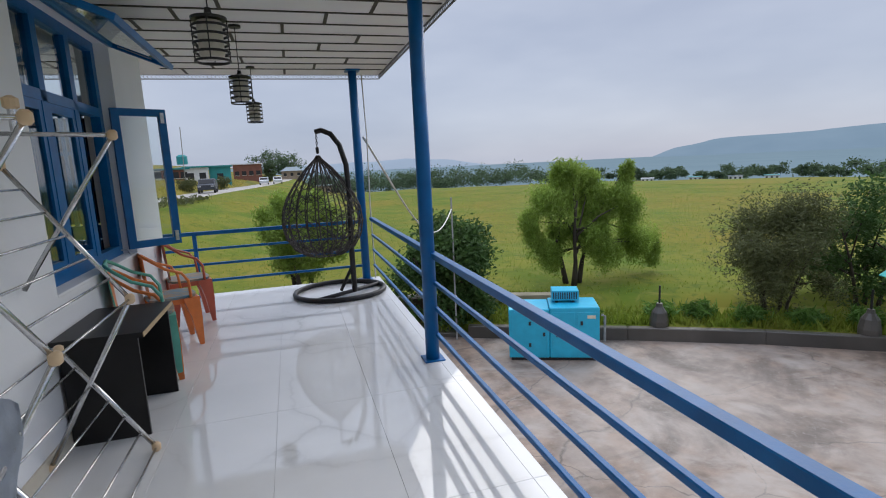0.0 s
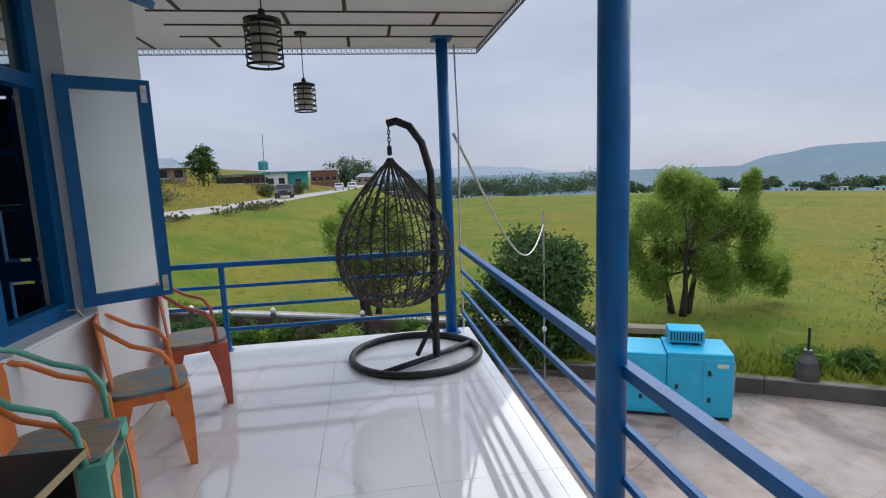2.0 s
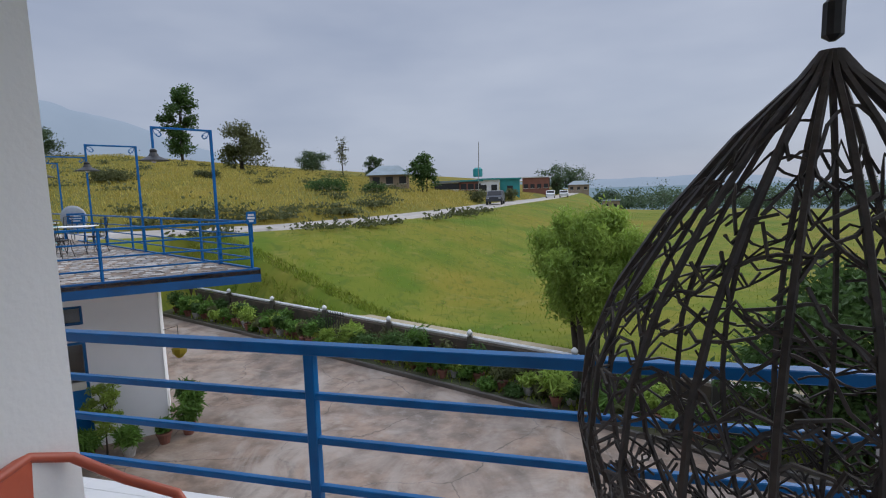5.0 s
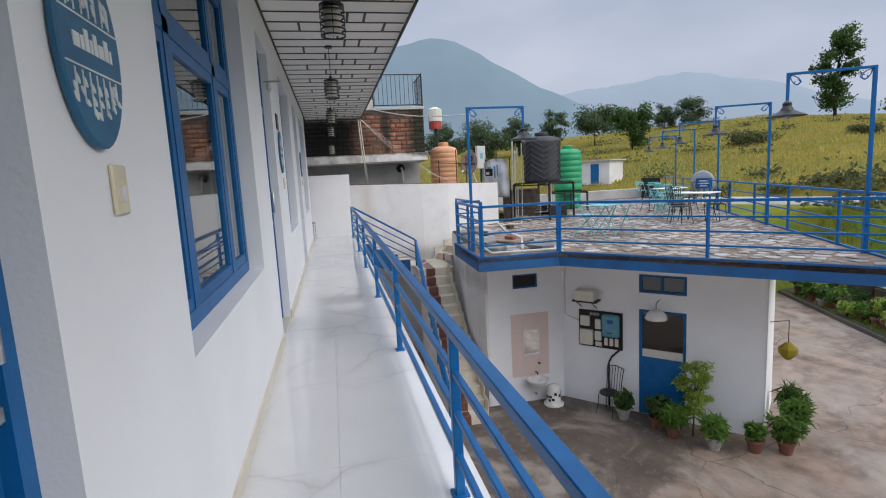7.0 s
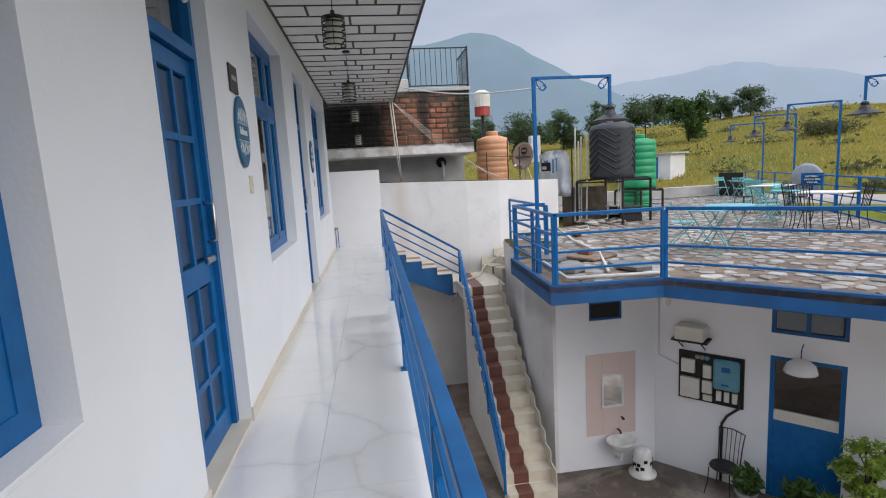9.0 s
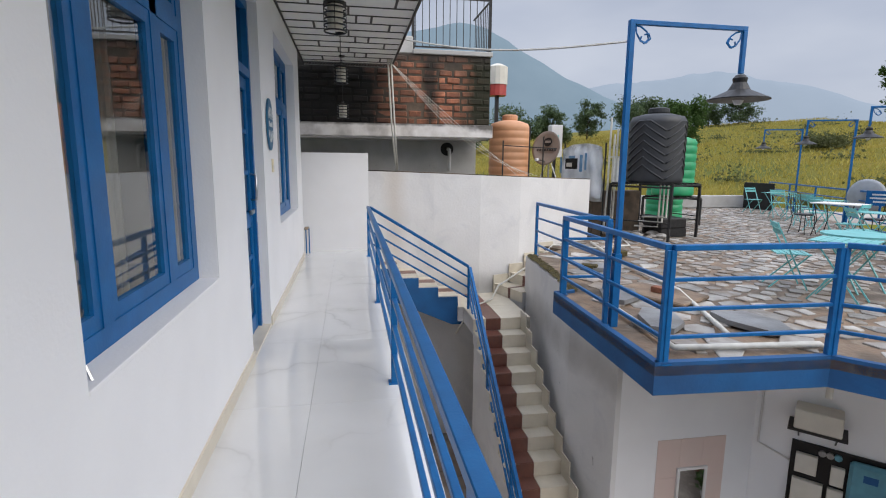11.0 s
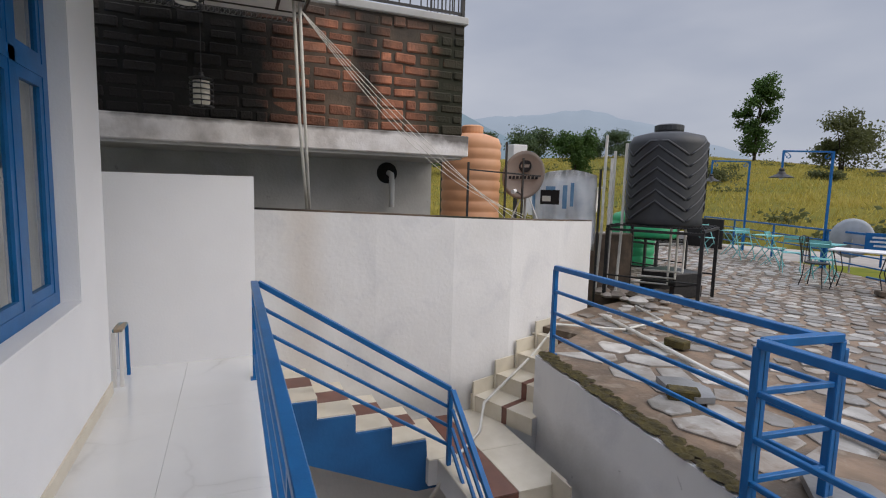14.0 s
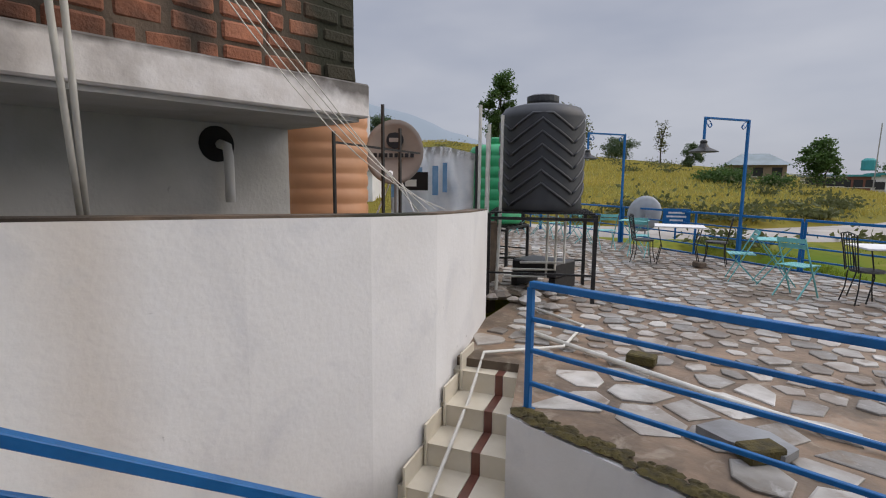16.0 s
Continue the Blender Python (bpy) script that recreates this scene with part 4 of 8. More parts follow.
def mountain(name, label, peaks, dist, base, depth, mat, seed, rough=18.0):
    """A ridge seen far off: peaks are (bearing in degrees left of north, height)."""
    peaks = sorted(peaks)
    az = np.linspace(peaks[0][0], peaks[-1][0], 90)
    hs = np.interp(az, [p[0] for p in peaks], [p[1] for p in peaks])
    for _ in range(2):
        hs[1:-1] = (hs[:-2] + hs[1:-1] * 2 + hs[2:]) / 4
    vs, fs = [], []
    rows = 14
    for i, (a, h) in enumerate(zip(az, hs)):
        for j in range(rows):
            f = j / (rows - 1)
            dd = dist + depth * f
            x, y = -math.sin(radians(a)) * dd, math.cos(radians(a)) * dd
            nzv = noise.fractal(Vector((x * 0.004, y * 0.004, seed)), 0.9, 2.0, 6)
            z = base + (h - base) * math.sin(f * math.pi / 2) + nzv * rough * (0.35 + f)
            vs.append((x, y, z))
    for i in range(len(az) - 1):
        for j in range(rows - 1):
            k = i * rows + j
            fs.append((k, k + 1, k + rows + 1, k + rows))
    return tagged(mesh_part(name, vs, fs, mat, smooth=True), label, "mountain", kind="structure")


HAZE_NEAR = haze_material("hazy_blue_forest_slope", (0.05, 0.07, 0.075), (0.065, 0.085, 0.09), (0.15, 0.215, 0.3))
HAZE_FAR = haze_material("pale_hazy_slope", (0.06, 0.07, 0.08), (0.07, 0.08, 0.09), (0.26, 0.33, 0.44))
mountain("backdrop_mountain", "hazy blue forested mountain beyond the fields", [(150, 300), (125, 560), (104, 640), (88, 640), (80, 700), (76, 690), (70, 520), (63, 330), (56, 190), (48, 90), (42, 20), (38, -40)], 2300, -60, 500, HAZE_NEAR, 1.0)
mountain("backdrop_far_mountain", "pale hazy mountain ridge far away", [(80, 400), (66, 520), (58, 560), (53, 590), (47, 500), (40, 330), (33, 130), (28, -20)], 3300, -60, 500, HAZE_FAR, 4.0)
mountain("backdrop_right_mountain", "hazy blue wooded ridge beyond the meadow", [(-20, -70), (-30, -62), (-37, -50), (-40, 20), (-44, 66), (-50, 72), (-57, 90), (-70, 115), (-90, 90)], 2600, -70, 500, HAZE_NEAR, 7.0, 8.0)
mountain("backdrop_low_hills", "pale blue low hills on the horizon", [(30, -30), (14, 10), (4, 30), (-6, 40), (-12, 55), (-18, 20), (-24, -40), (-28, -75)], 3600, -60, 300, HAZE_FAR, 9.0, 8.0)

# ---- windows and doors of the house ----
CURTAIN = material("pale_curtain", (0.34, 0.325, 0.3), (0.26, 0.25, 0.235), 5.0, 0.9, stretch=(6, 6, 0.3))
CHROME = material("dull_chrome", (0.55, 0.55, 0.56), (0.4, 0.4, 0.41), 20, 0.3, metal=1.0)
IVORY = material("ivory_plastic", (0.72, 0.64, 0.46), None, 9, 0.4)


def rect_frame(bm, x0, x1, z0, z1, w, y0, y1):
    box(bm, x0, x1, y0, y1, z0, z0 + w)
    box(bm, x0, x1, y0, y1, z1 - w, z1)
    box(bm, x0, x0 + w, y0, y1, z0 + w, z1 - w)
    box(bm, x1 - w, x1, y0, y1, z0 + w, z1 - w)
    return bm


def sash(parent, x0, x1, z0, z1, y, w=0.06, t=0.035, name="sash"):
    s = part(name, rect_frame(bmesh.new(), x0, x1, z0, z1, w, y, y + t), BLUE, parent)
    g = part("pane", B(x0 + w, x1 - w, y + t / 2 - 0.002, y + t / 2 + 0.002, z0 + w, z1 - w), GLASS, s)
    g.visible_shadow = False
    return s


def casement_window(name, x0, x1, z0, z1, m, open_sash=False):
    """Blue timber window: two wide lights, two narrow side lights and a transom row over them."""
    ob = thing(name, "blue timber casement window with clear glass panes", "window", kind="structure", m=m)
    w, bar = 0.08, z0 + (z1 - z0) * 0.68
    fr = rect_frame(bmesh.new(), x0, x1, z0, z1, w, -0.18, -0.11)
    box(fr, x0 + w, x1 - w, -0.18, -0.11, bar - 0.035, bar + 0.035)
    n = 3
    cuts = [x0 + w / 2 + (x1 - x0 - w) * f for f in ((0, 1 / 3, 2 / 3, 1) if open_sash else (0, 0.26, 0.74, 1))]
    for i in range(1, n):
        c = cuts[i]
        box(fr, c - 0.042, c + 0.042, -0.18, -0.11, z0 + w, z1 - w)
    part("window_frame", fr, BLUE, ob)
    for i in range(n):
        a = cuts[i] + 0.032
        b = cuts[i + 1] - 0.032
        if not (open_sash and i == n - 1):
            sash(ob, a, b, z0 + w, bar - 0.036, -0.15)
        if not open_sash:
            sash(ob, a, b, bar + 0.036, z1 - w, -0.15, 0.05)
        else:
            g = part("pane", B(a, b, -0.142, -0.138, bar + 0.036, z1 - w), GLASS, ob)
            g.visible_shadow = False
    part("window_sill", B(x0, x1, -0.11, 0.004, z0 - 0.015, z0 + 0.004, bevel=0.003), WHITE_WALL, ob)
    part("catch", T([(x1 - 0.12, -0.09, z0 + 0.05), (x1 - 0.1, -0.05, z0 + 0.045), (x1 - 0.09, -0.03, z0 + 0.0)], 0.006, 6), CHROME, ob)
    for f in (0.28, 0.7):
        bm = bmesh.new()
        cx = x0 + (x1 - x0) * f
        wv = 0.22
        pts = 28
        lo = []
        for i in range(pts):
            x = cx - wv + 2 * wv * i / (pts - 1)
            y = -0.42 + 0.03 * math.sin(i * 1.3)
            lo.append((bm.verts.new((x, y, z0 - 0.4)), bm.verts.new((x, y, z1))))
        for (a, b), (c, d) in zip(lo, lo[1:]):
            bm.faces.new((a, c, d, b))
        if not open_sash:
            part("curtain", bm, CURTAIN, ob, "pale hanging curtain", smooth=True)
        else:
            bm.free()
    return ob


for i, (a, b) in enumerate(GAL_WINDOWS):
    casement_window("window_%d" % (i + 1), a, b, *WIN_Z, Matrix.Identity(4))

fw = casement_window("window_4", -2.45, -0.8, 0.86, 2.62, pose(0, 0, 0, 0, 0, 90) @ Matrix.Diagonal((1, -1, 1, 1)), True)
# the open sash of the front window, swung out, and the raised awning light
so = thing("open_sash", "open blue window sash swung out over the terrace", "window sash", kind="structure", m=pose(-0.05, -0.83, 0, 0, 0, 30))
sash(so, 0.0, 0.43, 0.9, 2.1, -0.02, 0.062, 0.04)
part("hinge", B(0.38, 0.41, -0.03, -0.02, 1.98, 2.07), CHROME, so)
part("hinge", B(0.38, 0.41, -0.03, -0.02, 0.93, 1.02), CHROME, so)
aw = thing("awning_sash", "open blue top light propped out over the terrace", "window sash", kind="structure", m=pose(0.02, -0.85, 2.6) @ pose(0, 0, 0, 0, 0, -90) @ pose(0, 0, 0, 68, 0, 0))
awf = part("sash", rect_frame(bmesh.new(), 0.02, 1.55, -0.5, 0.0, 0.05, -0.02, 0.02), BLUE, aw)
gl = part("pane", B(0.07, 1.5, -0.002, 0.002, -0.45, -0.05), GLASS, awf)
gl.visible_shadow = False
part("stay", B(0.1, 0.12, -0.005, 0.005, -0.35, -0.1), CHROME, awf)
# glimpsed curtain and dark room behind the front window
tagged(part("wall_room", B(-2.6, -2.5, -4.1, -0.3, 0, 3.6), GREY_PLASTER), "plain dim wall inside the front room", "wall", kind="structure")


def panel_door(name, x0, x1):
    ob = thing(name, "closed blue timber door with eighteen sunk panels", "door", kind="structure")
    fr = bmesh.new()
    box(fr, x0, x0 + 0.05, -0.18, -0.08, 0, 2.85)
    box(fr, x1 - 0.05, x1, -0.18, -0.08, 0, 2.85)
    box(fr, x0 + 0.05, x1 - 0.05, -0.18, -0.08, 2.22, 2.29)
    box(fr, x0 + 0.05, x1 - 0.05, -0.18, -0.08, 2.78, 2.85)
    part("door_frame", fr, BLUE, ob)
    g = part("pane", B(x0 + 0.05, x1 - 0.05, -0.135, -0.13, 2.29, 2.78), GLASS, ob)
    g.visible_shadow = False
    a, b = x0 + 0.052, x1 - 0.052
    leaf = bmesh.new()
    box(leaf, a, a + 0.075, -0.15, -0.11, 0.02, 2.21, 0.004)
    box(leaf, b - 0.075, b, -0.15, -0.11, 0.02, 2.21, 0.004)
    inner0, inner1 = a + 0.075, b - 0.075
    rails = [(0.02, 0.16), (0.95, 1.08), (2.11, 2.21)]
    for z0, z1 in rails:
        box(leaf, inner0, inner1, -0.15, -0.11, z0, z1, 0.004)
    for lo, hi in ((0.16, 0.95), (1.08, 2.11)):
        for k in (1, 2):
            z = lo + (hi - lo) * k / 3
            box(leaf, inner0, inner1, -0.147, -0.114, z - 0.018, z + 0.018)
        for k in (1, 2):
            x = inner0 + (inner1 - inner0) * k / 3
            box(leaf, x - 0.016, x + 0.016, -0.148, -0.113, lo, hi)
    lf = part("door_leaf", leaf, BLUE, ob)
    for lo, hi in ((0.16, 0.95), (1.08, 2.11)):
        for r in range(3):
            for c in range(3):
                za, zb = lo + (hi - lo) * r / 3 + 0.019, lo + (hi - lo) * (r + 1) / 3 - 0.019
                xa, xb = inner0 + (inner1 - inner0) * c / 3 + 0.017, inner0 + (inner1 - inner0) * (c + 1) / 3 - 0.017
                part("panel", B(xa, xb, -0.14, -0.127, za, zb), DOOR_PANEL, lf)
    part("door_handle", T([(a + 0.04, -0.11, 1.18), (a + 0.04, -0.06, 1.19), (a + 0.04, -0.06, 1.4), (a + 0.04, -0.11, 1.41)], 0.011, 8), CHROME, ob, smooth=True)
    part("latch", B(a + 0.0, a + 0.14, -0.112, -0.085, 1.06, 1.1, bevel=0.006), CHROME, ob)
    part("threshold", B(x0, x1, -0.2, 0.0, 0.0, 0.02), STAIR_TILE, ob)
    return ob


for i, (a, b) in enumerate(GAL_DOORS):
    panel_door("door_%d" % (i + 1), a, b)

# cream skirting along the gallery and the front wall
sk = bmesh.new()
at = -13.69
for a, b in sorted(GAL_DOORS):
    box(sk, at, a, 0.0, 0.012, -0.01, 0.09)
    at = b
box(sk, at, -0.2, 0.0, 0.012, -0.01, 0.09)
box(sk, 0.0, 0.012, -9.5, 0.15, -0.01, 0.09)
tagged(part("baseboard", sk, STAIR_TILE), "cream tile skirting at the foot of the wall", "skirting", kind="structure")

# oval name plates with white leaf sprigs and a lettered bar
SIGN_BLUE = material("sign_blue", (0.02, 0.13, 0.24), (0.015, 0.1, 0.2), 12, 0.5)
SIGN_WHITE = material("sign_white", (0.72, 0.74, 0.74), None, 12, 0.6)


def oval_sign(x, z):
    ob = thing("name_plate", "oval blue name plate with white leaf sprigs", "sign", "oval name plates", m=pose(x, 0.002, z))
    bm = lathe(bmesh.new(), [(0.2, 0), (0.215, 0.004), (0.215, 0.016), (0.208, 0.02)], 36, pose(0, 0, 0, -90, 0, 0) @ Matrix.Diagonal((0.78, 1.12, 1, 1)))
    part("board", bm, SIGN_BLUE, ob)
    rnd = random.Random(int(x * 100))
    for zz in (0.055, -0.06):
        part("line", B(-0.15, 0.15, 0.0195, 0.0225, zz - 0.002, zz + 0.002), SIGN_WHITE, ob)
    bars = bmesh.new()
    xx = 0.1
    while xx > -0.1:
        wv = rnd.uniform(0.012, 0.03)
        box(bars, xx - wv, xx, 0.0195, 0.0225, -0.02, rnd.choice((0.012, 0.03)))
        xx -= wv + 0.007
    part("lettering", bars, SIGN_WHITE, ob)
    for s, base in ((1, 0.062), (-1, -0.067)):
        lv = bmesh.new()
        for k in range(7):
            cx = -0.11 + k * 0.037
            ln = 0.1 * math.sqrt(max(0.1, 1 - (cx / 0.15) ** 2)) * rnd.uniform(0.75, 1.05)
            box(lv, cx - 0.002, cx + 0.002, 0.0195, 0.0225, min(base, base + s * ln), max(base, base + s * ln))
            for j in range(3):
                zz = base + s * ln * (0.35 + 0.3 * j)
                lathe(lv, [(0.011, 0.0195), (0.011, 0.0225)], 8, pose(cx + rnd.choice((-1, 1)) * 0.008, 0, zz, 0, rnd.uniform(20, 60), 0) @ pose(0, 0, 0, -90, 0, 0) @ Matrix.Diagonal((0.6, 1.3, 1, 1)))
        part("leaf_sprig", lv, SIGN_WHITE, ob)
    return ob


def switch_plate(x, z):
    ob = thing("switch_plate", "ivory plastic switch plate on the white wall", "switch", "switch plates", m=pose(x, 0.0, z))
    part("plate", B(-0.045, 0.045, 0, 0.012, -0.065, 0.065, bevel=0.004), IVORY, ob)
    part("rocker", B(-0.012, 0.012, 0.012, 0.018, -0.03, 0.01), OLD_WHITE, ob)
    return ob


for x, z in ((-1.24, 1.83), (-6.2, 1.86), (-10.46, 1.865)):
    oval_sign(x, z)
for x, z in ((-1.33, 1.49), (-6.34, 1.5), (-10.6, 1.48)):
    switch_plate(x, z)
sg = thing("small_sign", "small dark square plate above the oval sign", "sign", m=pose(-6.12, 0.0, 2.2))
part("plate", B(-0.1, 0.1, 0.001, 0.012, -0.09, 0.09, bevel=0.003), SOFFIT_STRIP, sg)
part("lettering", B(-0.06, 0.06, 0.012, 0.014, -0.01, 0.02), GREY_PLASTER, sg)
bulb = thing("door_bulb", "small bulb on a bracket above the door", "lamp", m=pose(-5.15, 0.0, 2.42))
part("arm", T([(0, 0.0, 0.05), (0, 0.16, 0.05)], 0.01, 6), CHROME, bulb)
part("bulb", lathe(bmesh.new(), [(0.012, 0.04), (0.03, 0.01), (0.03, -0.02), (0.008, -0.045)], 12, pose(0, 0.05, 0)), OLD_WHITE, bulb, smooth=True)

# ---- ceilings: dark joint strips, fringe and hanging lamps ----
strips = bmesh.new()
random.seed(11)
row = 0
y = 1.0
while y > -9.4:
    box(strips, 0.02, 2.61, y - 0.011, y + 0.011, LOW - 0.008, LOW)
    x = 0.25 + 0.35 * (row % 3)
    while x < 2.5:
        box(strips, x - 0.014, x + 0.014, y + 0.011, min(y + 0.34, 1.4), LOW - 0.0085, LOW)
        x += 1.15
    row += 1
    y -= 0.345
x = -2.4
while x < 0.0:
    box(strips, x - 0.011, x + 0.011, 0.0, 1.41, LOW - 0.008, LOW)
    box(strips, x - 0.3, x - 0.012, 0.6 + 0.2 * math.sin(x * 9), 0.625 + 0.2 * math.sin(x * 9), LOW - 0.008, LOW)
    x += 0.345
tagged(part("ceiling_strips", strips, SOFFIT_STRIP), "dark brown strips over the ceiling joints", "trim", kind="structure")
strips = bmesh.new()
x, k = -14.4, 0
while x < -2.75:
    box(strips, x - 0.011, x + 0.011, 0.01, 1.49, HIGH - 0.008, HIGH)
    for j in range(2):
        yy = (0.35, 0.62, 0.86)[(k * 2 + j * 2) % 3] + 0.42 * j
        if yy < 1.45:
            box(strips, x + 0.012, x + 0.33, yy - 0.013, yy + 0.013, HIGH - 0.0085, HIGH)
    x += 0.345
    k += 1
box(strips, -14.5, -2.71, 0.0, 0.02, HIGH - 0.02, HIGH)
tagged(part("ceiling_strips", strips, SOFFIT_STRIP), "dark brown strips over the ceiling joints", "trim", kind="structure")
FRINGE = material("grey_metal_fringe", (0.16, 0.155, 0.15), (0.24, 0.235, 0.23), 12, 0.55, metal=0.2)


def fringe(p, q, z):
    """Pierced metal edging: a rail and a row of small scallops."""
    p, q = Vector(p), Vector(q)
    n = max(2, int((q - p).length / 0.045))
    bm = bmesh.new()
    beam(bm, (*p, z + 0.005), (*q, z + 0.005), 0.012, 0.014)
    beam(bm, (*p, z - 0.055), (*q, z - 0.055), 0.008, 0.007)
    ang = math.degrees(math.atan2(q.y - p.y, q.x - p.x))
    for i in range(n):
        c = p + (q - p) * ((i + 0.5) / n)
        m = pose(c.x, c.y, z - 0.026, 0, 0, ang) @ pose(0, 0, 0, 90, 0, 0)
        tube(bm, [m @ Vector((0.019 * math.cos(a), 0.024 * math.sin(a), 0)) for a in (0.3, 1.2, 2.0, 2.9, 3.8, 4.7, 5.6)], 0.0045, 4)
    return tagged(part("ceiling_fringe", bm, FRINGE), "pierced grey metal fringe along the canopy edge", "trim", kind="structure")


fringe((-2.7, 1.425), (2.63, 1.425), LOW)
fringe((2.635, 1.42), (2.635, -9.4), LOW)
fringe((-14.56, 1.49), (-14.56, 0.02), HIGH)
edge = bmesh.new()
box(edge, -14.55, -2.7, 1.5, 1.52, HIGH - 0.03, HIGH + 0.1)
box(edge, -2.72, -2.7, 0.0, 1.42, LOW - 0.02, HIGH + 0.09)
tagged(part("canopy_edge", edge, SOFFIT_STRIP), "dark edge board of the gallery canopy", "trim", kind="structure")

SHADE = material("frosted_lamp_glass", (0.62, 0.58, 0.5), (0.55, 0.52, 0.45), 9, 0.5)


def hanging_lamp(x, y, ztop, drop):
    ob = thing("pendant_lamp", "hanging lamp of black rings round a frosted cylinder", "lamp", "hanging lamps", m=pose(x, y, ztop))
    part("ceiling_rose", lathe(bmesh.new(), [(0.05, -0.02), (0.05, 0)], 16), BLACK_IRON, ob)
    part("cord", T([(0, 0, -0.02), (0, 0, -drop)], 0.004, 5), BLACK_IRON, ob)
    part("cap", lathe(bmesh.new(), [(0.088, -drop - 0.012), (0.092, -drop), (0.02, -drop + 0.02), (0.015, -drop + 0.05)], 24), BLACK_IRON, ob)
    part("shade", lathe(bmesh.new(), [(0.052, -drop - 0.21), (0.064, -drop - 0.19), (0.064, -drop - 0.02), (0.03, -drop - 0.013)], 20), SHADE, ob, smooth=True)
    for i in range(5):
        z = -drop - 0.045 - i * 0.044
        part("ring", T([(0.088 * math.cos(a * math.pi / 12), 0.088 * math.sin(a * math.pi / 12), z) for a in range(24)], 0.007, 5, True), BLACK_IRON, ob)
    for i in range(4):
        a = i * math.pi / 2
        part("strut", T([(0.088 * math.cos(a), 0.088 * math.sin(a), -drop), (0.088 * math.cos(a), 0.088 * math.sin(a), -drop - 0.225)], 0.004, 4), BLACK_IRON, ob)
    return ob


for y in (-2.75, -0.95, 0.88):
    hanging_lamp(1.01, y, LOW, 0.42)
for x in (-3.9, -6.8, -9.72, -12.5, -14.0):
    hanging_lamp(x, 0.66, HIGH, 0.42 if x > -13 else 0.75)

# ---- swing chair ----
WICKER = material("dark_wicker", (0.035, 0.028, 0.025), (0.06, 0.048, 0.042), 30, 0.6, bump=0.3)
sw = thing("swing_chair", "dark wicker egg swing chair hanging from a curved stand", "swing chair", m=pose(1.82, 0.45, 0))
part("base_ring", T([(0.54 * math.cos(a * math.pi / 24), 0.5 * math.sin(a * math.pi / 24), 0.03) for a in range(48)], 0.03, 8, True), BLACK_IRON, sw, smooth=True)
part("cross_bar", T([(-0.3, -0.4, 0.03), (0.15, -0.12, 0.035), (0.5, 0.15, 0.03)], 0.025, 8), BLACK_IRON, sw, smooth=True)
px, py = 0.16, -0.13
stem = [(px, py, 0.03), (px, py, 0.6), (px + 0.02, py, 1.2), (px + 0.01, py, 1.55), (px - 0.05, py, 1.78), (px - 0.14, py + 0.02, 1.91), (px - 0.24, py + 0.05, 1.955), (px - 0.31, py + 0.07, 1.94)]
part("stem", T(stem, 0.034, 10, r1=0.03), BLACK_IRON, sw, smooth=True)
part("brace", T([(px - 0.16, py + 0.01, 0.05), (px - 0.02, py, 0.32)], 0.02, 8), BLACK_IRON, sw, smooth=True)
hx, hy = px - 0.3, py + 0.07
for i in range(5):
    part("chain_link", T([(hx + 0.011 * math.cos(a * math.pi / 4) * (1 if i % 2 else 0.3), hy + 0.011 * math.cos(a * math.pi / 4) * (0.3 if i % 2 else 1), 1.9 - i * 0.028 + 0.019 * math.sin(a * math.pi / 4)) for a in range(8)], 0.004, 5, True), BLACK_IRON, sw)
part("spring", lathe(bmesh.new(), [(0.006, 1.69), (0.019, 1.7), (0.019, 1.76), (0.006, 1.775)], 10, pose(hx, hy, 0)), BLACK_IRON, sw)
basket = thing("basket", m=pose(hx, hy, 0.47) @ Matrix.Diagonal((1.16, 1.12, 1.165, 1)))
basket.parent = sw
egg = [(0.0, 0.0), (0.17, 0.025), (0.29, 0.1), (0.36, 0.22), (0.385, 0.36), (0.37, 0.5), (0.32, 0.63), (0.24, 0.76), (0.13, 0.9), (0.04, 0.99), (0.012, 1.03)]


def egg_r(z):
    return float(np.interp(z, [e[1] for e in egg], [e[0] for e in egg]))


bas = bmesh.new()
for i in range(22):
    a = 2 * math.pi * i / 22
    tube(bas, [(r * math.cos(a) * 1.05, r * math.sin(a) * 0.95, z) for r, z in egg[1:]], 0.0065, 5)
tube(bas, [(0.02 * math.cos(k), 0.02 * math.sin(k), 1.0) for k in range(6)], 0.014, 5, True)
bk = part("ribs", bas, WICKER, basket, "dark wicker ribs")
wv = bmesh.new()
rnd = random.Random(4)
for i in range(420):
    z = rnd.uniform(0.03, 0.9) if i > 150 else rnd.uniform(0.02, 0.2)
    a = rnd.uniform(0, 2 * math.pi)
    pts = []
    for k in range(7):
        a += rnd.uniform(0.05, 0.14)
        z = min(0.93, max(0.02, z + rnd.uniform(-0.05, 0.05)))
        r = egg_r(z)
        pts.append((r * math.cos(a) * 1.05, r * math.sin(a) * 0.95, z))
    tube(wv, pts, 0.0034, 4)
part("weave", wv, WICKER, basket, "loose woven wicker strands")

# ---- metal chairs, low black table and drying rack ----
def paint(name, c):
    return material(name, c, tuple(v * 0.85 for v in c), 9, 0.42, bump=0.08, big=0.35, big_scale=6.0, big_color=tuple(v * 0.5 for v in c))


ORANGE, RUST, TEAL_P = paint("orange_paint", (0.8, 0.22, 0.05)), paint("red_orange_paint", (0.52, 0.11, 0.06)), paint("teal_paint", (0.13, 0.47, 0.36))
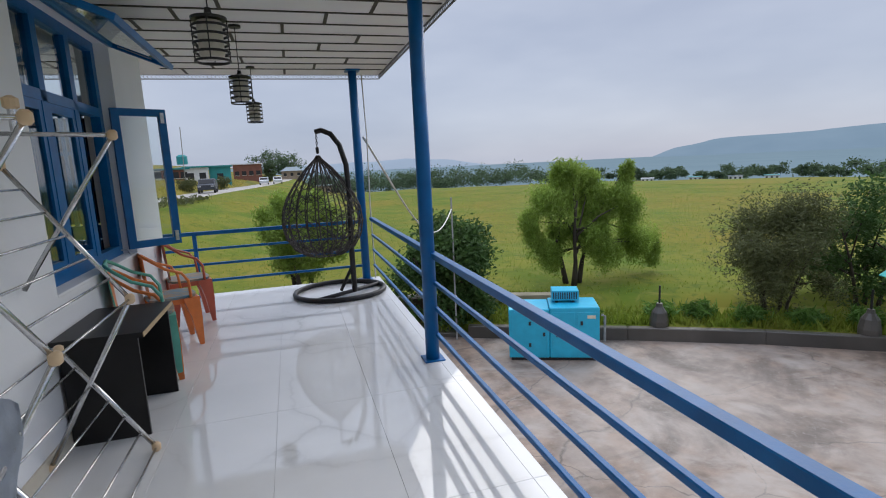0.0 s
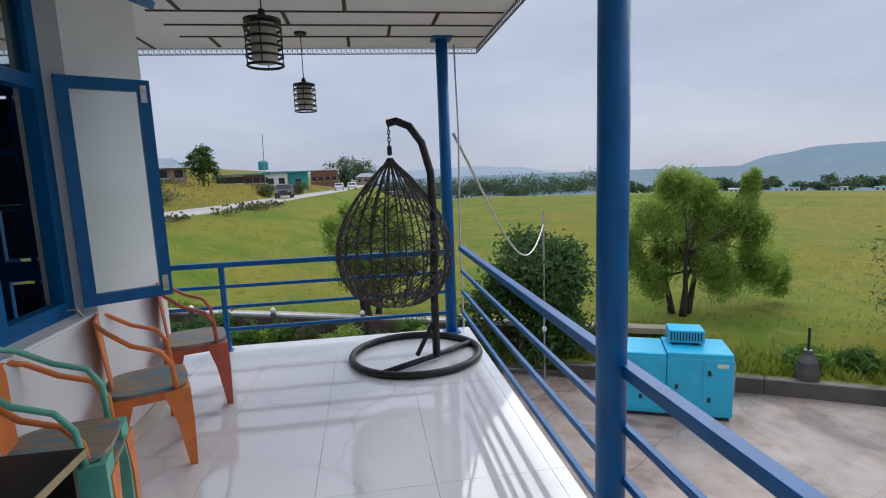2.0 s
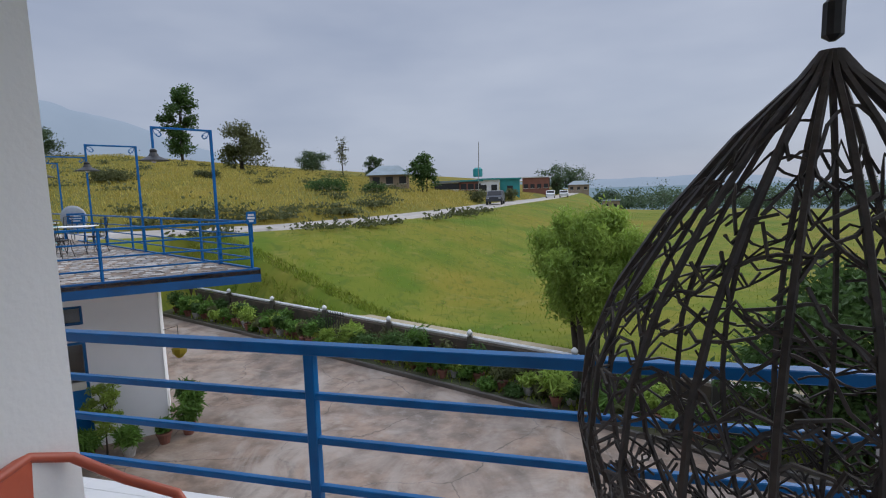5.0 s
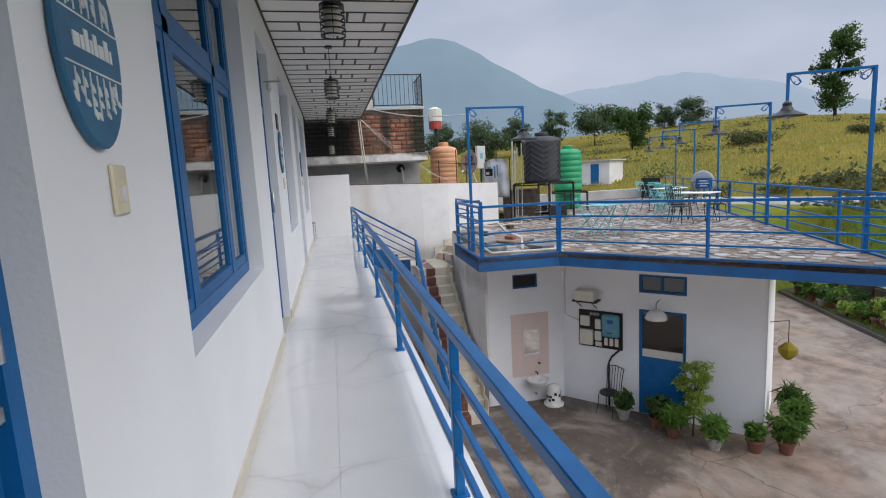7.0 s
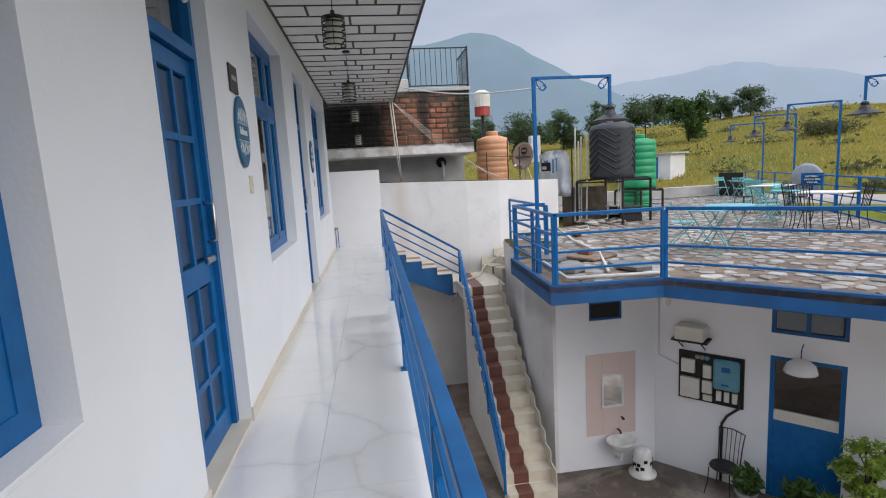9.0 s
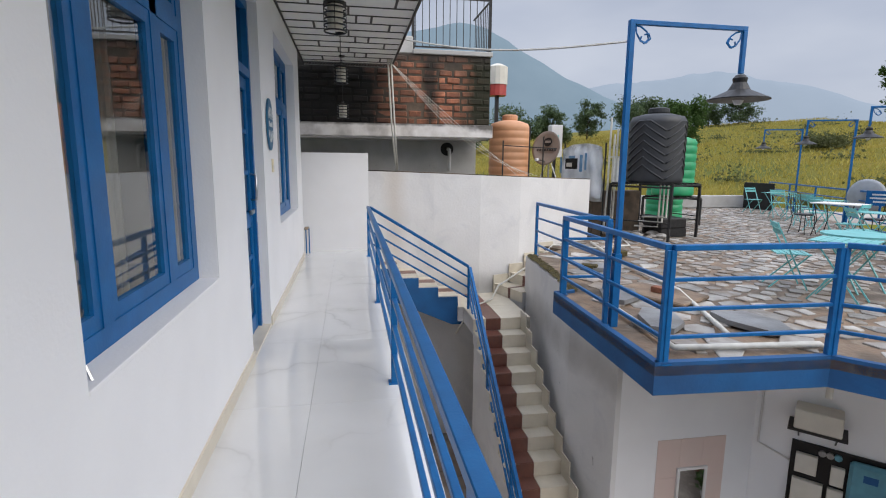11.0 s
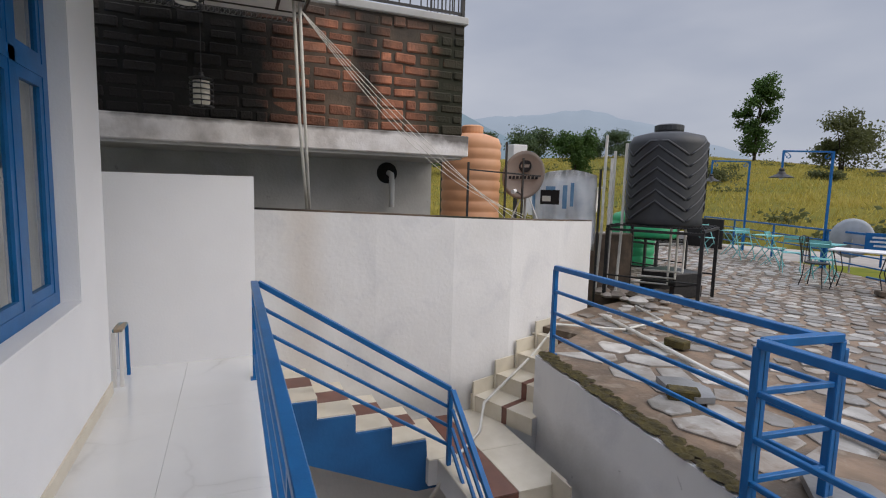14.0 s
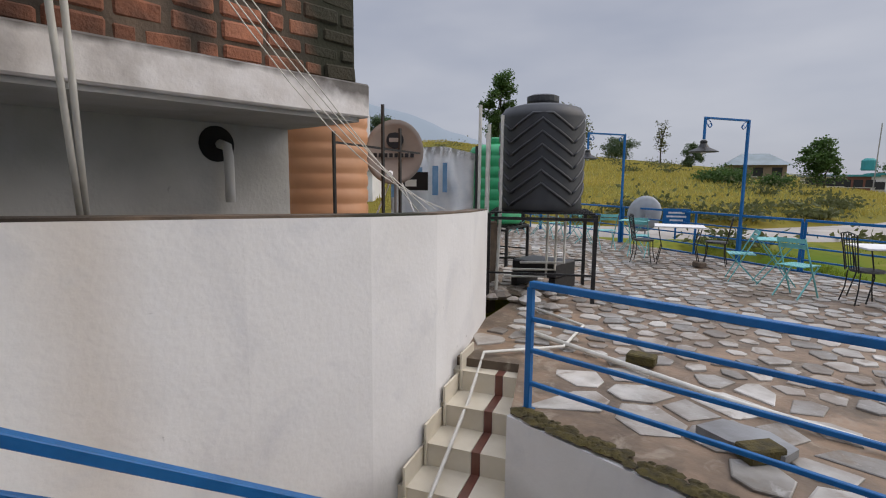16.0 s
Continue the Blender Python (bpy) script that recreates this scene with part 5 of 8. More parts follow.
SEAT_WOOD = material("worn_painted_wood", (0.33, 0.24, 0.16), (0.2, 0.15, 0.1), 5, 0.6, bump=0.2, big=0.9, big_scale=5.0, big_color=(0.07, 0.26, 0.36), stretch=(1, 4, 1))


def metal_chair(x, y, turn, mat, label, z=0.0):
    """Bent sheet metal armchair; local +x is its front."""
    ob = thing("metal_armchair", label, "chair", "chairs along the wall", m=pose(x, y, z, 0, 0, turn))
    seat = bmesh.new()
    prism(seat, [(0.198 * math.copysign(abs(math.cos(a)) ** 0.6, math.cos(a)), 0.205 * math.copysign(abs(math.sin(a)) ** 0.6, math.sin(a))) for a in [k * math.pi / 12 for k in range(24)]], 0.445, 0.465)
    part("seat", seat, SEAT_WOOD, ob, "worn plank seat with paint remains")
    for sx in (1, -1):
        for sy in (1, -1):
            lg = bmesh.new()
            top, bot = Vector((0.13 * sx, 0.15 * sy, 0.445)), Vector((0.175 * sx, 0.19 * sy, 0.0))
            ring = []
            for p, w in ((top, 0.066), (top * 0.6 + bot * 0.4 + Vector((0.01 * sx, 0.01 * sy, 0)), 0.042), (bot, 0.018)):
                ring.append([lg.verts.new(p + Vector((dx * w, dy * w, 0))) for dx, dy in ((-1, -1), (1, -1), (1, 1), (-1, 1))])
            for A, C in zip(ring, ring[1:]):
                for j in range(4):
                    lg.faces.new((A[j], A[(j + 1) % 4], C[(j + 1) % 4], C[j]))
            lg.faces.new(ring[-1])
            lg.faces.new(ring[0][::-1])
            part("leg", lg, mat, ob)
    ap = bmesh.new()
    for a, b in (((0.165, -0.18), (0.165, 0.18)), ((-0.165, -0.18), (-0.165, 0.18)), ((-0.165, 0.18), (0.165, 0.18)), ((-0.165, -0.18), (0.165, -0.18))):
        beam(ap, (*a, 0.42), (*b, 0.42), 0.012, 0.05)
    part("apron", ap, mat, ob)
    half = [(0.13, 0.2, 0.45), (0.12, 0.225, 0.6), (0.07, 0.235, 0.68), (-0.05, 0.23, 0.73), (-0.15, 0.2, 0.81), (-0.2, 0.13, 0.85)]
    part("arm_tube", T([(a, -b, c) for a, b, c in half] + half[::-1], 0.0125, 8), mat, ob, smooth=True)
    bk = bmesh.new()
    vs = []
    for z, w, dx in ((0.45, 0.06, -0.17), (0.62, 0.09, -0.185), (0.85, 0.135, -0.202)):
        vs.append([bk.verts.new((dx + o, sy * w, z)) for o in (0, 0.008) for sy in (-1, 1)])
    for A, C in zip(vs, vs[1:]):
        bk.faces.new((A[0], A[1], C[1], C[0]))
        bk.faces.new((A[2], C[2], C[3], A[3]))
        bk.faces.new((A[0], C[0], C[2], A[2]))
        bk.faces.new((A[1], A[3], C[3], C[1]))
    part("backrest", bk, mat, ob)
    return ob


metal_chair(0.225, -0.03, 18, RUST, "dull red metal armchair with a worn wooden seat")
metal_chair(0.215, -0.82, 22, ORANGE, "orange metal armchair with a worn painted wooden seat")
metal_chair(0.215, -1.62, 14, ORANGE, "orange metal armchair under the stacked teal one")
metal_chair(0.218, -1.66, 14, TEAL_P, "teal green metal armchair stacked on an orange one", 0.07)

BLACK_BOARD = material("black_laminate", (0.009, 0.0085, 0.0085), (0.014, 0.013, 0.013), 5, 0.42, spec=0.3, big=0.2, big_scale=3, big_color=(0.035, 0.032, 0.03))
EDGE = material("raw_board_edge", (0.42, 0.31, 0.18), None, 20, 0.8)
tb = thing("low_table", "low black laminate table with raw worn edges", "table", m=pose(0.0, -2.58, 0))
part("side_panel", B(0.02, 0.42, -0.04, -0.02, 0, 0.62), BLACK_BOARD, tb)
part("side_panel", B(0.02, 0.45, 0.58, 0.6, 0, 0.62), BLACK_BOARD, tb)
part("back_panel", B(0.02, 0.04, -0.019, 0.579, 0.05, 0.62), BLACK_BOARD, tb)
part("top", B(0.01, 0.47, -0.11, 0.63, 0.62, 0.65), BLACK_BOARD, tb)
part("edge_band", B(0.47, 0.474, -0.11, 0.63, 0.621, 0.649), EDGE, tb)
STEEL = material("bright_steel_tube", (0.62, 0.62, 0.62), (0.5, 0.5, 0.5), 30, 0.22, metal=1.0)
CREAM_PL = material("cream_plastic_joint", (0.7, 0.5, 0.3), (0.62, 0.45, 0.28), 9, 0.5)
rk = thing("drying_rack", "folding steel clothes rack with cream plastic joints", "clothes rack", m=pose(0.0, -2.85, 0))
for yy in (0.0, -0.9):
    f1, f2, j2, j3 = Vector((0.5, yy, 0.03)), Vector((-0.06 + 0.07, yy - 0.04, 0.03)), Vector((0.49, yy - 0.04, 0.89)), Vector((0.12, yy, 0.65))
    j1, e1, e2 = Vector((0.51, yy, 1.73)), Vector((0.02, yy, 0.98)), Vector((0.03, yy - 0.04, 1.6))
    for a, b in ((f1, j3), (f2, j2)):
        part("leg", T([a, b], 0.013, 8), STEEL, rk, smooth=True)
    for a, b in ((j1, e1), (j2, e2)):
        part("upright", T([a, b], 0.012, 8), STEEL, rk, smooth=True)
    for p in (f1, f2, j1, j2, j3, e2):
        part("joint", lathe(bmesh.new(), [(0.013, -0.026), (0.024, -0.015), (0.024, 0.015), (0.013, 0.026)], 10, Matrix.Translation(p)), CREAM_PL, rk, smooth=True)
    part("top_bar", T([j1, (0.03, yy, 1.75)], 0.011, 8), STEEL, rk, smooth=True)
for i in range(7):
    f = i / 6
    for p in (Vector((0.49, -0.04, 0.89)).lerp(Vector((0.03, -0.04, 1.6)), f), Vector((0.5, 0, 0.03)).lerp(Vector((0.12, 0, 0.65)), f)):
        part("bar", T([(p.x, p.y, p.z), (p.x, p.y - 0.9, p.z)], 0.006, 6), STEEL, rk, smooth=True)
tp = thing("curtain_rod", "steel rod with a cream end cap on the rack", "rod", m=pose(0.11, -2.87, 1.76))
part("rod", T([(0, 0, 0), (0, 0, 0.13)], 0.02, 8), STEEL, tp)
part("cap", lathe(bmesh.new(), [(0.02, 0.1), (0.035, 0.11), (0.035, 0.15), (0.01, 0.165)], 10), CREAM_PL, tp)
CLOTH = material("pale_blue_cloth", (0.62, 0.66, 0.72), (0.55, 0.59, 0.66), 9, 0.9, bump=0.2, bump_scale=90)
cl = bmesh.new()
grid = [[cl.verts.new((0.0 + 0.37 * u / 10 - 0.012 * v * (u / 10) + 0.012 * math.sin(v * 1.1), -3.8 + 0.02 * math.sin(u * 1.7 + v), 0.76 - 0.7 * (v / 10) + 0.012 * math.sin(u))) for u in range(11)] for v in range(11)]
for v in range(10):
    for u in range(10):
        cl.faces.new((grid[v][u], grid[v][u + 1], grid[v + 1][u + 1], grid[v + 1][u]))
bmesh.ops.solidify(cl, geom=cl.faces[:], thickness=0.006)
tagged(part("cloth", cl, CLOTH, smooth=True), "pale blue cloth hanging on the drying rack", "cloth")
st_ = thing("stool", "narrow folded stool with blue and white legs", "stool", m=pose(-13.95, 0.1, 0))
part("seat", B(-0.12, 0.12, -0.11, -0.04, 0.43, 0.455, bevel=0.005), SEAT_WOOD, st_)
for sx in (-0.12, 0.12):
    for sy in (-0.1, -0.05):
        part("leg", beam(bmesh.new(), (sx, sy, 0.43), (sx * 1.15, sy, 0.0), 0.025, 0.025), BLUE if sx < 0 else OLD_WHITE, st_)

# ---- plants and trees ----
def leaf_mesh(name, centres, normals_jit, size, mat, parent, rnd, droop=0.0, aspect=2.2, label="", kind=""):
    """Many small leaves, each a folded blade of two triangles pairs, round the given centres."""
    n = len(centres)
    d = rnd.normal(size=(n, 3))
    d[:, 2] = d[:, 2] * normals_jit - droop
    d /= np.linalg.norm(d, axis=1)[:, None] + 1e-9
    o = np.cross(d, rnd.normal(size=(n, 3)))
    o /= np.linalg.norm(o, axis=1)[:, None] + 1e-9
    s = (size * rnd.uniform(0.6, 1.3, n))[:, None]
    base = centres - d * s * 0.5
    tip = centres + d * s * 0.5
    w = s / aspect * 0.5
    fold = np.cross(d, o) * w * 0.35
    v = np.stack([base, centres + o * w + fold, tip, centres - o * w + fold], 1).reshape(-1, 3)
    idx = np.arange(n)[:, None] * 4
    f = np.concatenate([idx + np.array([[0, 1, 2]]), idx + np.array([[0, 2, 3]])], 0)
    me = bpy.data.meshes.new(name)
    me.from_pydata(v.tolist(), [], f.tolist())
    me.materials.append(mat)
    ob = new(name, me)
    ob.parent = parent
    return tagged(ob, label, kind=kind)


def clump_points(rnd, clumps, per, hang=0.0):
    pts = []
    for c, r in clumps:
        p = rnd.normal(size=(per, 3)) * 0.55
        ln = np.linalg.norm(p, axis=1)[:, None]
        p *= np.minimum(1, rnd.uniform(0.55, 1.3, (per, 1)) / ln)
        p *= np.array([1, 1, 0.8]) * r
        p = p + np.array(c)
        if hang:
            p[:, 2] -= np.minimum(np.abs(rnd.normal(size=per)), 2.2) * hang
        pts.append(p)
    return np.concatenate(pts)


def tree(x, y, height, spread, mat, label, seed, leaves=9000, leaf=0.13, trunk_r=0.14, trunk_h=0.3, hang=0.0, name="tree", stems=1, crown_low=0.35, aspect=2.2, z=None, lean=0.0, limbs=None):
    rnd = np.random.RandomState(seed)
    rr = random.Random(seed)
    base = float(ground_height(x, y)) - 0.05 if z is None else z
    ob = thing(name, label, "tree", m=pose(x, y, base))
    bm = bmesh.new()
    clumps = []
    for s in range(stems):
        ang = 2 * math.pi * (s + rr.random() * 0.5) / stems
        bx, by = (0.25 * math.cos(ang), 0.25 * math.sin(ang)) if stems > 1 else (0, 0)
        top = Vector((bx + lean + spread * (0.22 if stems > 1 else 0.04) * math.cos(ang), by + spread * (0.22 if stems > 1 else 0.04) * math.sin(ang), height * 0.72))
        mid = Vector((bx * 1.4 + 0.1 * rr.uniform(-1, 1) + lean * 0.4, by * 1.4, height * trunk_h))
        tube(bm, [(bx, by, 0), mid * 0.5 + Vector((bx, by, 0)) * 0.5, mid, mid.lerp(top, 0.5) + Vector((rr.uniform(-0.1, 0.1), rr.uniform(-0.1, 0.1), 0)) * spread * 0.3, top], trunk_r, 8, r1=trunk_r * 0.25)
        k = max(6, int(18 / stems))
        if limbs:
            for i, (dx, dy, dz, r) in enumerate(limbs):
                if i % stems == s:
                    st_p, end = mid.lerp(top, 0.15 + 0.5 * (i % 5) / 5), Vector((dx, dy, dz))
                    tube(bm, [st_p, st_p.lerp(end, 0.5) + Vector((0, 0, 0.15)), end], trunk_r * 0.4, 5, r1=0.012)
                    for q in range(3):
                        off = Vector((rr.uniform(-1, 1), rr.uniform(-1, 1), rr.uniform(-0.8, 0.8))) * r * 0.5
                        clumps.append((end + off, r * rr.uniform(0.38, 0.68)))
            continue
        for i in range(k):
            f = rr.uniform(0.1, 1.0)
            st_p = mid.lerp(top, f)
            a = 2 * math.pi * (i / k) + rr.uniform(-0.5, 0.5) + ang
            zf = crown_low + (1 - crown_low) * rr.random() ** 1.05
            wide = math.sqrt(max(0.05, 1 - ((zf - (crown_low + 1) / 2) / ((1 - crown_low) / 2 + 0.04)) ** 2))
            rad = spread * 0.5 * wide * rr.uniform(0.55, 1.0) * (0.75 if stems > 1 else 1)
            end = Vector((st_p.x * 0.6 + rad * math.cos(a), st_p.y * 0.6 + rad * math.sin(a), height * zf))
            tube(bm, [st_p, st_p.lerp(end, 0.55) + Vector((0, 0, height * 0.04)), end], trunk_r * 0.35, 5, r1=0.012)
            clumps.append((end, spread * rr.uniform(0.14, 0.24)))
            clumps.append((st_p.lerp(end, 0.65) + Vector((0, 0, height * 0.05)), spread * rr.uniform(0.1, 0.18)))
    part("trunk", bm, BARK, ob, smooth=True)
    pts = clump_points(rnd, clumps, max(20, leaves // len(clumps)), hang)
    low_z = height * crown_low * 0.55
    pts = pts[pts[:, 2] > low_z]
    leaf_mesh("crown", pts, 0.8, leaf, mat, ob, rnd, 0.9 if hang else 0.1, aspect)
    return ob


WILLOW_LIMBS = [(-1.0, 0.1, 3.3, 1.0), (-0.5, -0.3, 4.1, 0.85), (0.1, 0.2, 4.35, 0.8), (-1.2, 0.2, 2.4, 0.85), (0.5, 0.0, 3.3, 0.9), (1.1, 0.3, 2.6, 0.9), (2.3, 0.1, 4.3, 0.45), (2.1, 0.0, 3.6, 0.6), (2.0, -0.2, 2.9, 0.6),
                (2.2, 0.0, 1.9, 0.95), (3.1, 0.1, 1.5, 0.95), (3.9, 0.2, 1.2, 0.7), (1.3, -0.3, 1.4, 0.8), (-0.2, 0.3, 2.3, 0.8), (0.6, -0.3, 1.9, 0.7), (1.5, 0.0, 3.3, 0.7), (-0.8, -0.2, 1.7, 0.7), (0.9, 0.2, 3.9, 0.5)]
tree(11.0, 10.6, 4.4, 3.0, WILLOW, "large bushy willow with several dark trunks", 1, 64000, 0.17, 0.12, 0.2, 0.42, stems=3, crown_low=0.1, aspect=5.5, limbs=WILLOW_LIMBS)
BALL = [(0.1 + 1.0 * math.cos(i * 2.4) * math.sqrt(1 - f * f), 1.0 * math.sin(i * 2.4) * math.sqrt(1 - f * f), 2.6 + 1.2 * f, 0.76) for i, f in [(i, 1 - 2 * (i + 0.5) / 18) for i in range(18)]] + [(0.1, 0, 2.6, 1.0), (0.1, 0, 3.3, 0.9), (-0.4, 0.2, 3.0, 0.8)]
tree(1.5, 12.6, 3.9, 1.8, WILLOW, "round headed young willow at the garden wall", 2, 40000, 0.16, 0.12, 0.26, 0.2, stems=3, crown_low=0.3, aspect=4.0, limbs=BALL)
tree(5.75, 9.2, 3.3, 3.5, DARK_LEAF, "dark broad leaved tree beside the blue generator", 3, 17000, 0.16, 0.09, 0.3, 0, stems=3, crown_low=0.22, aspect=2.0)
tree(14.7, 5.5, 3.7, 3.6, OLIVE_LEAF, "olive green bush tree at the edge of the yard", 4, 26000, 0.12, 0.07, 0.2, 0, stems=4, crown_low=0.15, aspect=3.5)
tree(17.6, 5.0, 4.1, 4.0, DARK_LEAF, "dark green bush at the edge of the yard", 5, 12000, 0.14, 0.08, 0.2, 0, stems=3, crown_low=0.15, aspect=2.4)


def polar(az, dist, ex=1.04, ey=-0.33):
    return ex - math.sin(radians(az)) * dist, ey + math.cos(radians(az)) * dist


def far_tree(az, dist, top_elev, width_deg, label, seed, mat=FAR_LEAF, leaves=6000, crown_low=0.14, aspect=1.6, lean=0.0, stems=1):
    x, y = polar(az, dist)
    b = float(ground_height(x, y))
    h = 1.4 + dist * math.tan(radians(top_elev)) - b
    w = dist * radians(width_deg)
    return tree(x, y, max(0.8, h), w, mat, label, seed, leaves, 0.034 * math.sqrt(max(h, 1.0) * w) + 0.12, 0.02 * h, 0.35, 0, crown_low=crown_low, aspect=aspect, lean=lean, stems=stems)


far_tree(41.0, 108, 10.2, 3.6, "tall slender tree on the yellow hillside", 21, DARK_LEAF, 8000, 0.14)
far_tree(35.6, 92, 6.9, 5.4, "broad leafy tree on the yellow hillside", 22, OLIVE_LEAF, 6500, 0.12, stems=3)
far_tree(61.2, 96, 6.0, 5.0, "flat topped tree on the yellow hillside", 23, FAR_LEAF, 7000, 0.45)
far_tree(57.5, 76, 6.1, 4.0, "feathery tree on the yellow hillside", 24, DARK_LEAF, 8000, 0.15)
far_tree(54.6, 120, 5.9, 2.4, "dark round tree on the ridge", 25)
far_tree(52.2, 120, 6.0, 3.4, "dark round tree on the ridge", 26)
far_tree(65.5, 110, 6.2, 3.0, "dark round tree on the ridge", 27)
far_tree(69, 100, 5.6, 4.0, "dark round tree on the ridge", 28, FAR_LEAF, 8000, 0.1)
far_tree(73, 96, 5.2, 5.0, "dark round tree on the ridge", 29, FAR_LEAF, 8000, 0.1)
far_tree(77, 100, 5.4, 4.0, "dark round tree on the ridge", 30, FAR_LEAF, 8000, 0.1)
far_tree(25.3, 110, 6.0, 1.6, "thin almost bare tree on the ridge", 31, OLIVE_LEAF, 500, 0.3)
far_tree(16.4, 68, 3.7, 3.4, "leafy tree beside the tin roofed house", 32, DARK_LEAF, 4200, 0.2, stems=2)
far_tree(27.0, 52, 0.4, 5.6, "dense dark bush by the road", 33, DARK_LEAF, 5000, 0.02, stems=3)
far_tree(22.2, 56, -0.1, 3.2, "dense dark bush by the road", 34, DARK_LEAF, 3000, 0.02, stems=3)
far_tree(39.0, 62, 1.8, 2.6, "small dark bush on the slope", 35, OLIVE_LEAF, 2500, 0.05, stems=2)
far_tree(47.5, 62, 2.6, 4.8, "round leafy bush behind the terrace", 36, OLIVE_LEAF, 4000, 0.15)
far_tree(10.5, 62, -0.3, 2.6, "low green bush by the road", 37, OLIVE_LEAF, 1800, 0.02, stems=2)
far_tree(7.0, 70, -0.2, 2.2, "low green bush by the road", 38, OLIVE_LEAF, 1500, 0.02, stems=2)
far_tree(2.0, 140, 1.0, 1.6, "round tree beside the far road", 39)
far_tree(28.5, 125, 4.2, 3.4, "dark round tree on the ridge", 40)
far_tree(22.0, 120, 3.9, 2.0, "dark round tree on the ridge", 41)
rr = random.Random(8)
k = 0
for az in np.arange(-66, 3, 0.55):
    d = rr.uniform(330, 420)
    x, y = polar(az, d)
    hgt = rr.uniform(6, 15) if az > -28 else rr.uniform(3, 8)
    if rr.random() < 0.85:
        tree(x, y, hgt, hgt * rr.uniform(1.2, 2.2), FAR_LEAF, "distant tree in the hazy tree line", 300 + k, 260, 1.1, 0.2, 0.2, 0, crown_low=0.05, aspect=1.3)
    k += 1

# hedge-like scrub on the hillside and verge, and grass tufts
rs = np.random.RandomState(12)
pts = []
for _ in range(48):
    az, d = rs.uniform(18, 66), rs.uniform(34, 125)
    x, y = polar(az, d)
    if road_at(np.array([x]), np.array([y]))[0][0] < 4:
        continue
    c = np.array([x, y, float(ground_height(x, y))])
    r = rs.uniform(0.4, 1.3)
    p = rs.normal(size=(110, 3)) * np.array([r, r, r * 0.45]) + c
    p[:, 2] = np.maximum(p[:, 2], c[2] - 0.1) + 0.25
    pts.append(p)
for _ in range(46):
    f = rs.uniform(0, 1)
    i = int(60 + f * 80)
    (x, y, z), (ux, uy) = dense[min(i, len(dense) - 1)], dirs[min(i, len(dirs) - 1)]
    off = rs.choice([3.6, 4.6, -3.4]) + rs.uniform(-0.5, 0.5)
    x, y = x - uy * off, y + ux * off
    c = np.array([x, y, float(ground_height(x, y))])
    r = rs.uniform(0.3, 0.7)
    p = rs.normal(size=(80, 3)) * np.array([r, r, r * 0.4]) + c
    p[:, 2] = np.maximum(p[:, 2], c[2]) + 0.15
    pts.append(p)
scrub = leaf_mesh("scrub", np.concatenate(pts), 0.8, 0.3, OLIVE_LEAF, None, rs, 0.0, 1.8, "low scrub scattered over the hillside and verge", "stuff")
scrub["category"] = "scrub"


def grass(name, pts, size, mat, label):
    n = len(pts)
    a = rs.uniform(0, 2 * math.pi, n)
    h = size * rs.uniform(0.5, 1.3, n)
    wv = h * 0.16
    lean_x, lean_y = rs.normal(size=n) * h * 0.35, rs.normal(size=n) * h * 0.35
    ux, uy = np.cos(a) * wv, np.sin(a) * wv
    v = np.stack([np.stack([pts[:, 0] - ux, pts[:, 1] - uy, pts[:, 2]], 1), np.stack([pts[:, 0] + ux, pts[:, 1] + uy, pts[:, 2]], 1),
                  np.stack([pts[:, 0] + lean_x, pts[:, 1] + lean_y, pts[:, 2] + h], 1)], 1).reshape(-1, 3)
    me = bpy.data.meshes.new(name)
    me.from_pydata(v.tolist(), [], (np.arange(n)[:, None] * 3 + np.array([[0, 1, 2]])).tolist())
    me.materials.append(mat)
    ob = new(name, me)
    return tagged(ob, label, "grass", kind="stuff")


def scatter(n, f):
    p = f(n)
    z = ground_height(p[:, 0], p[:, 1]) - 0.02
    return np.column_stack([p, z])


def field_pts(n):
    d = 10 + 75 * rs.power(1.3, n)
    az = np.radians(rs.uniform(-62, 30, n))
    p = np.column_stack([1 - np.sin(az) * d, -2 + np.cos(az) * d])
    dd, _ = road_at(p[:, 0], p[:, 1])
    return p[(p[:, 1] + 0.42 * p[:, 0] > 13.4) & (dd < -2.6)]


def hill_pts(n):
    d = 22 + 100 * rs.power(1.3, n)
    az = np.radians(rs.uniform(2, 85, n))
    p = np.column_stack([-4 - np.sin(az) * d, 2 + np.cos(az) * d])
    dd, _ = road_at(p[:, 0], p[:, 1])
    return p[dd > 3.0]


grass("meadow_grass", scatter(90000, field_pts), 0.1, GRASS_BLADE, "short green meadow grass")
grass("hill_grass", scatter(90000, hill_pts), 0.32, DRY_BLADE, "long yellowing grass on the hillside")
verge_x = rs.uniform(-17, 10, 9000)
verge_y = np.interp(verge_x, [e[0] for e in wall_path], [e[1] for e in wall_path]) + np.where(rs.rand(9000) < 0.4, rs.uniform(0.16, 0.5, 9000), rs.uniform(1.0, 1.7, 9000))
grass("verge_grass", scatter(9000, lambda n: np.column_stack([verge_x, verge_y])), 0.16, GRASS_BLADE, "long grass beside the earth path and low wall")
strip_x = rs.uniform(-15.5, 5.8, 9000)
strip_y = np.interp(strip_x, [e[0] for e in front_edge], [e[1] for e in front_edge]) + 0.12 + 1.5 * rs.power(1.6, 9000)
grass("strip_grass", np.column_stack([strip_x, strip_y, np.full(9000, YARD + 0.09)]), 0.15, GRASS_BLADE, "patchy grass between the plants of the garden bed")
bank_p = np.column_stack([np.linspace(6.5, 24, 5000) + rs.normal(size=5000) * 0.2, np.zeros(5000)])
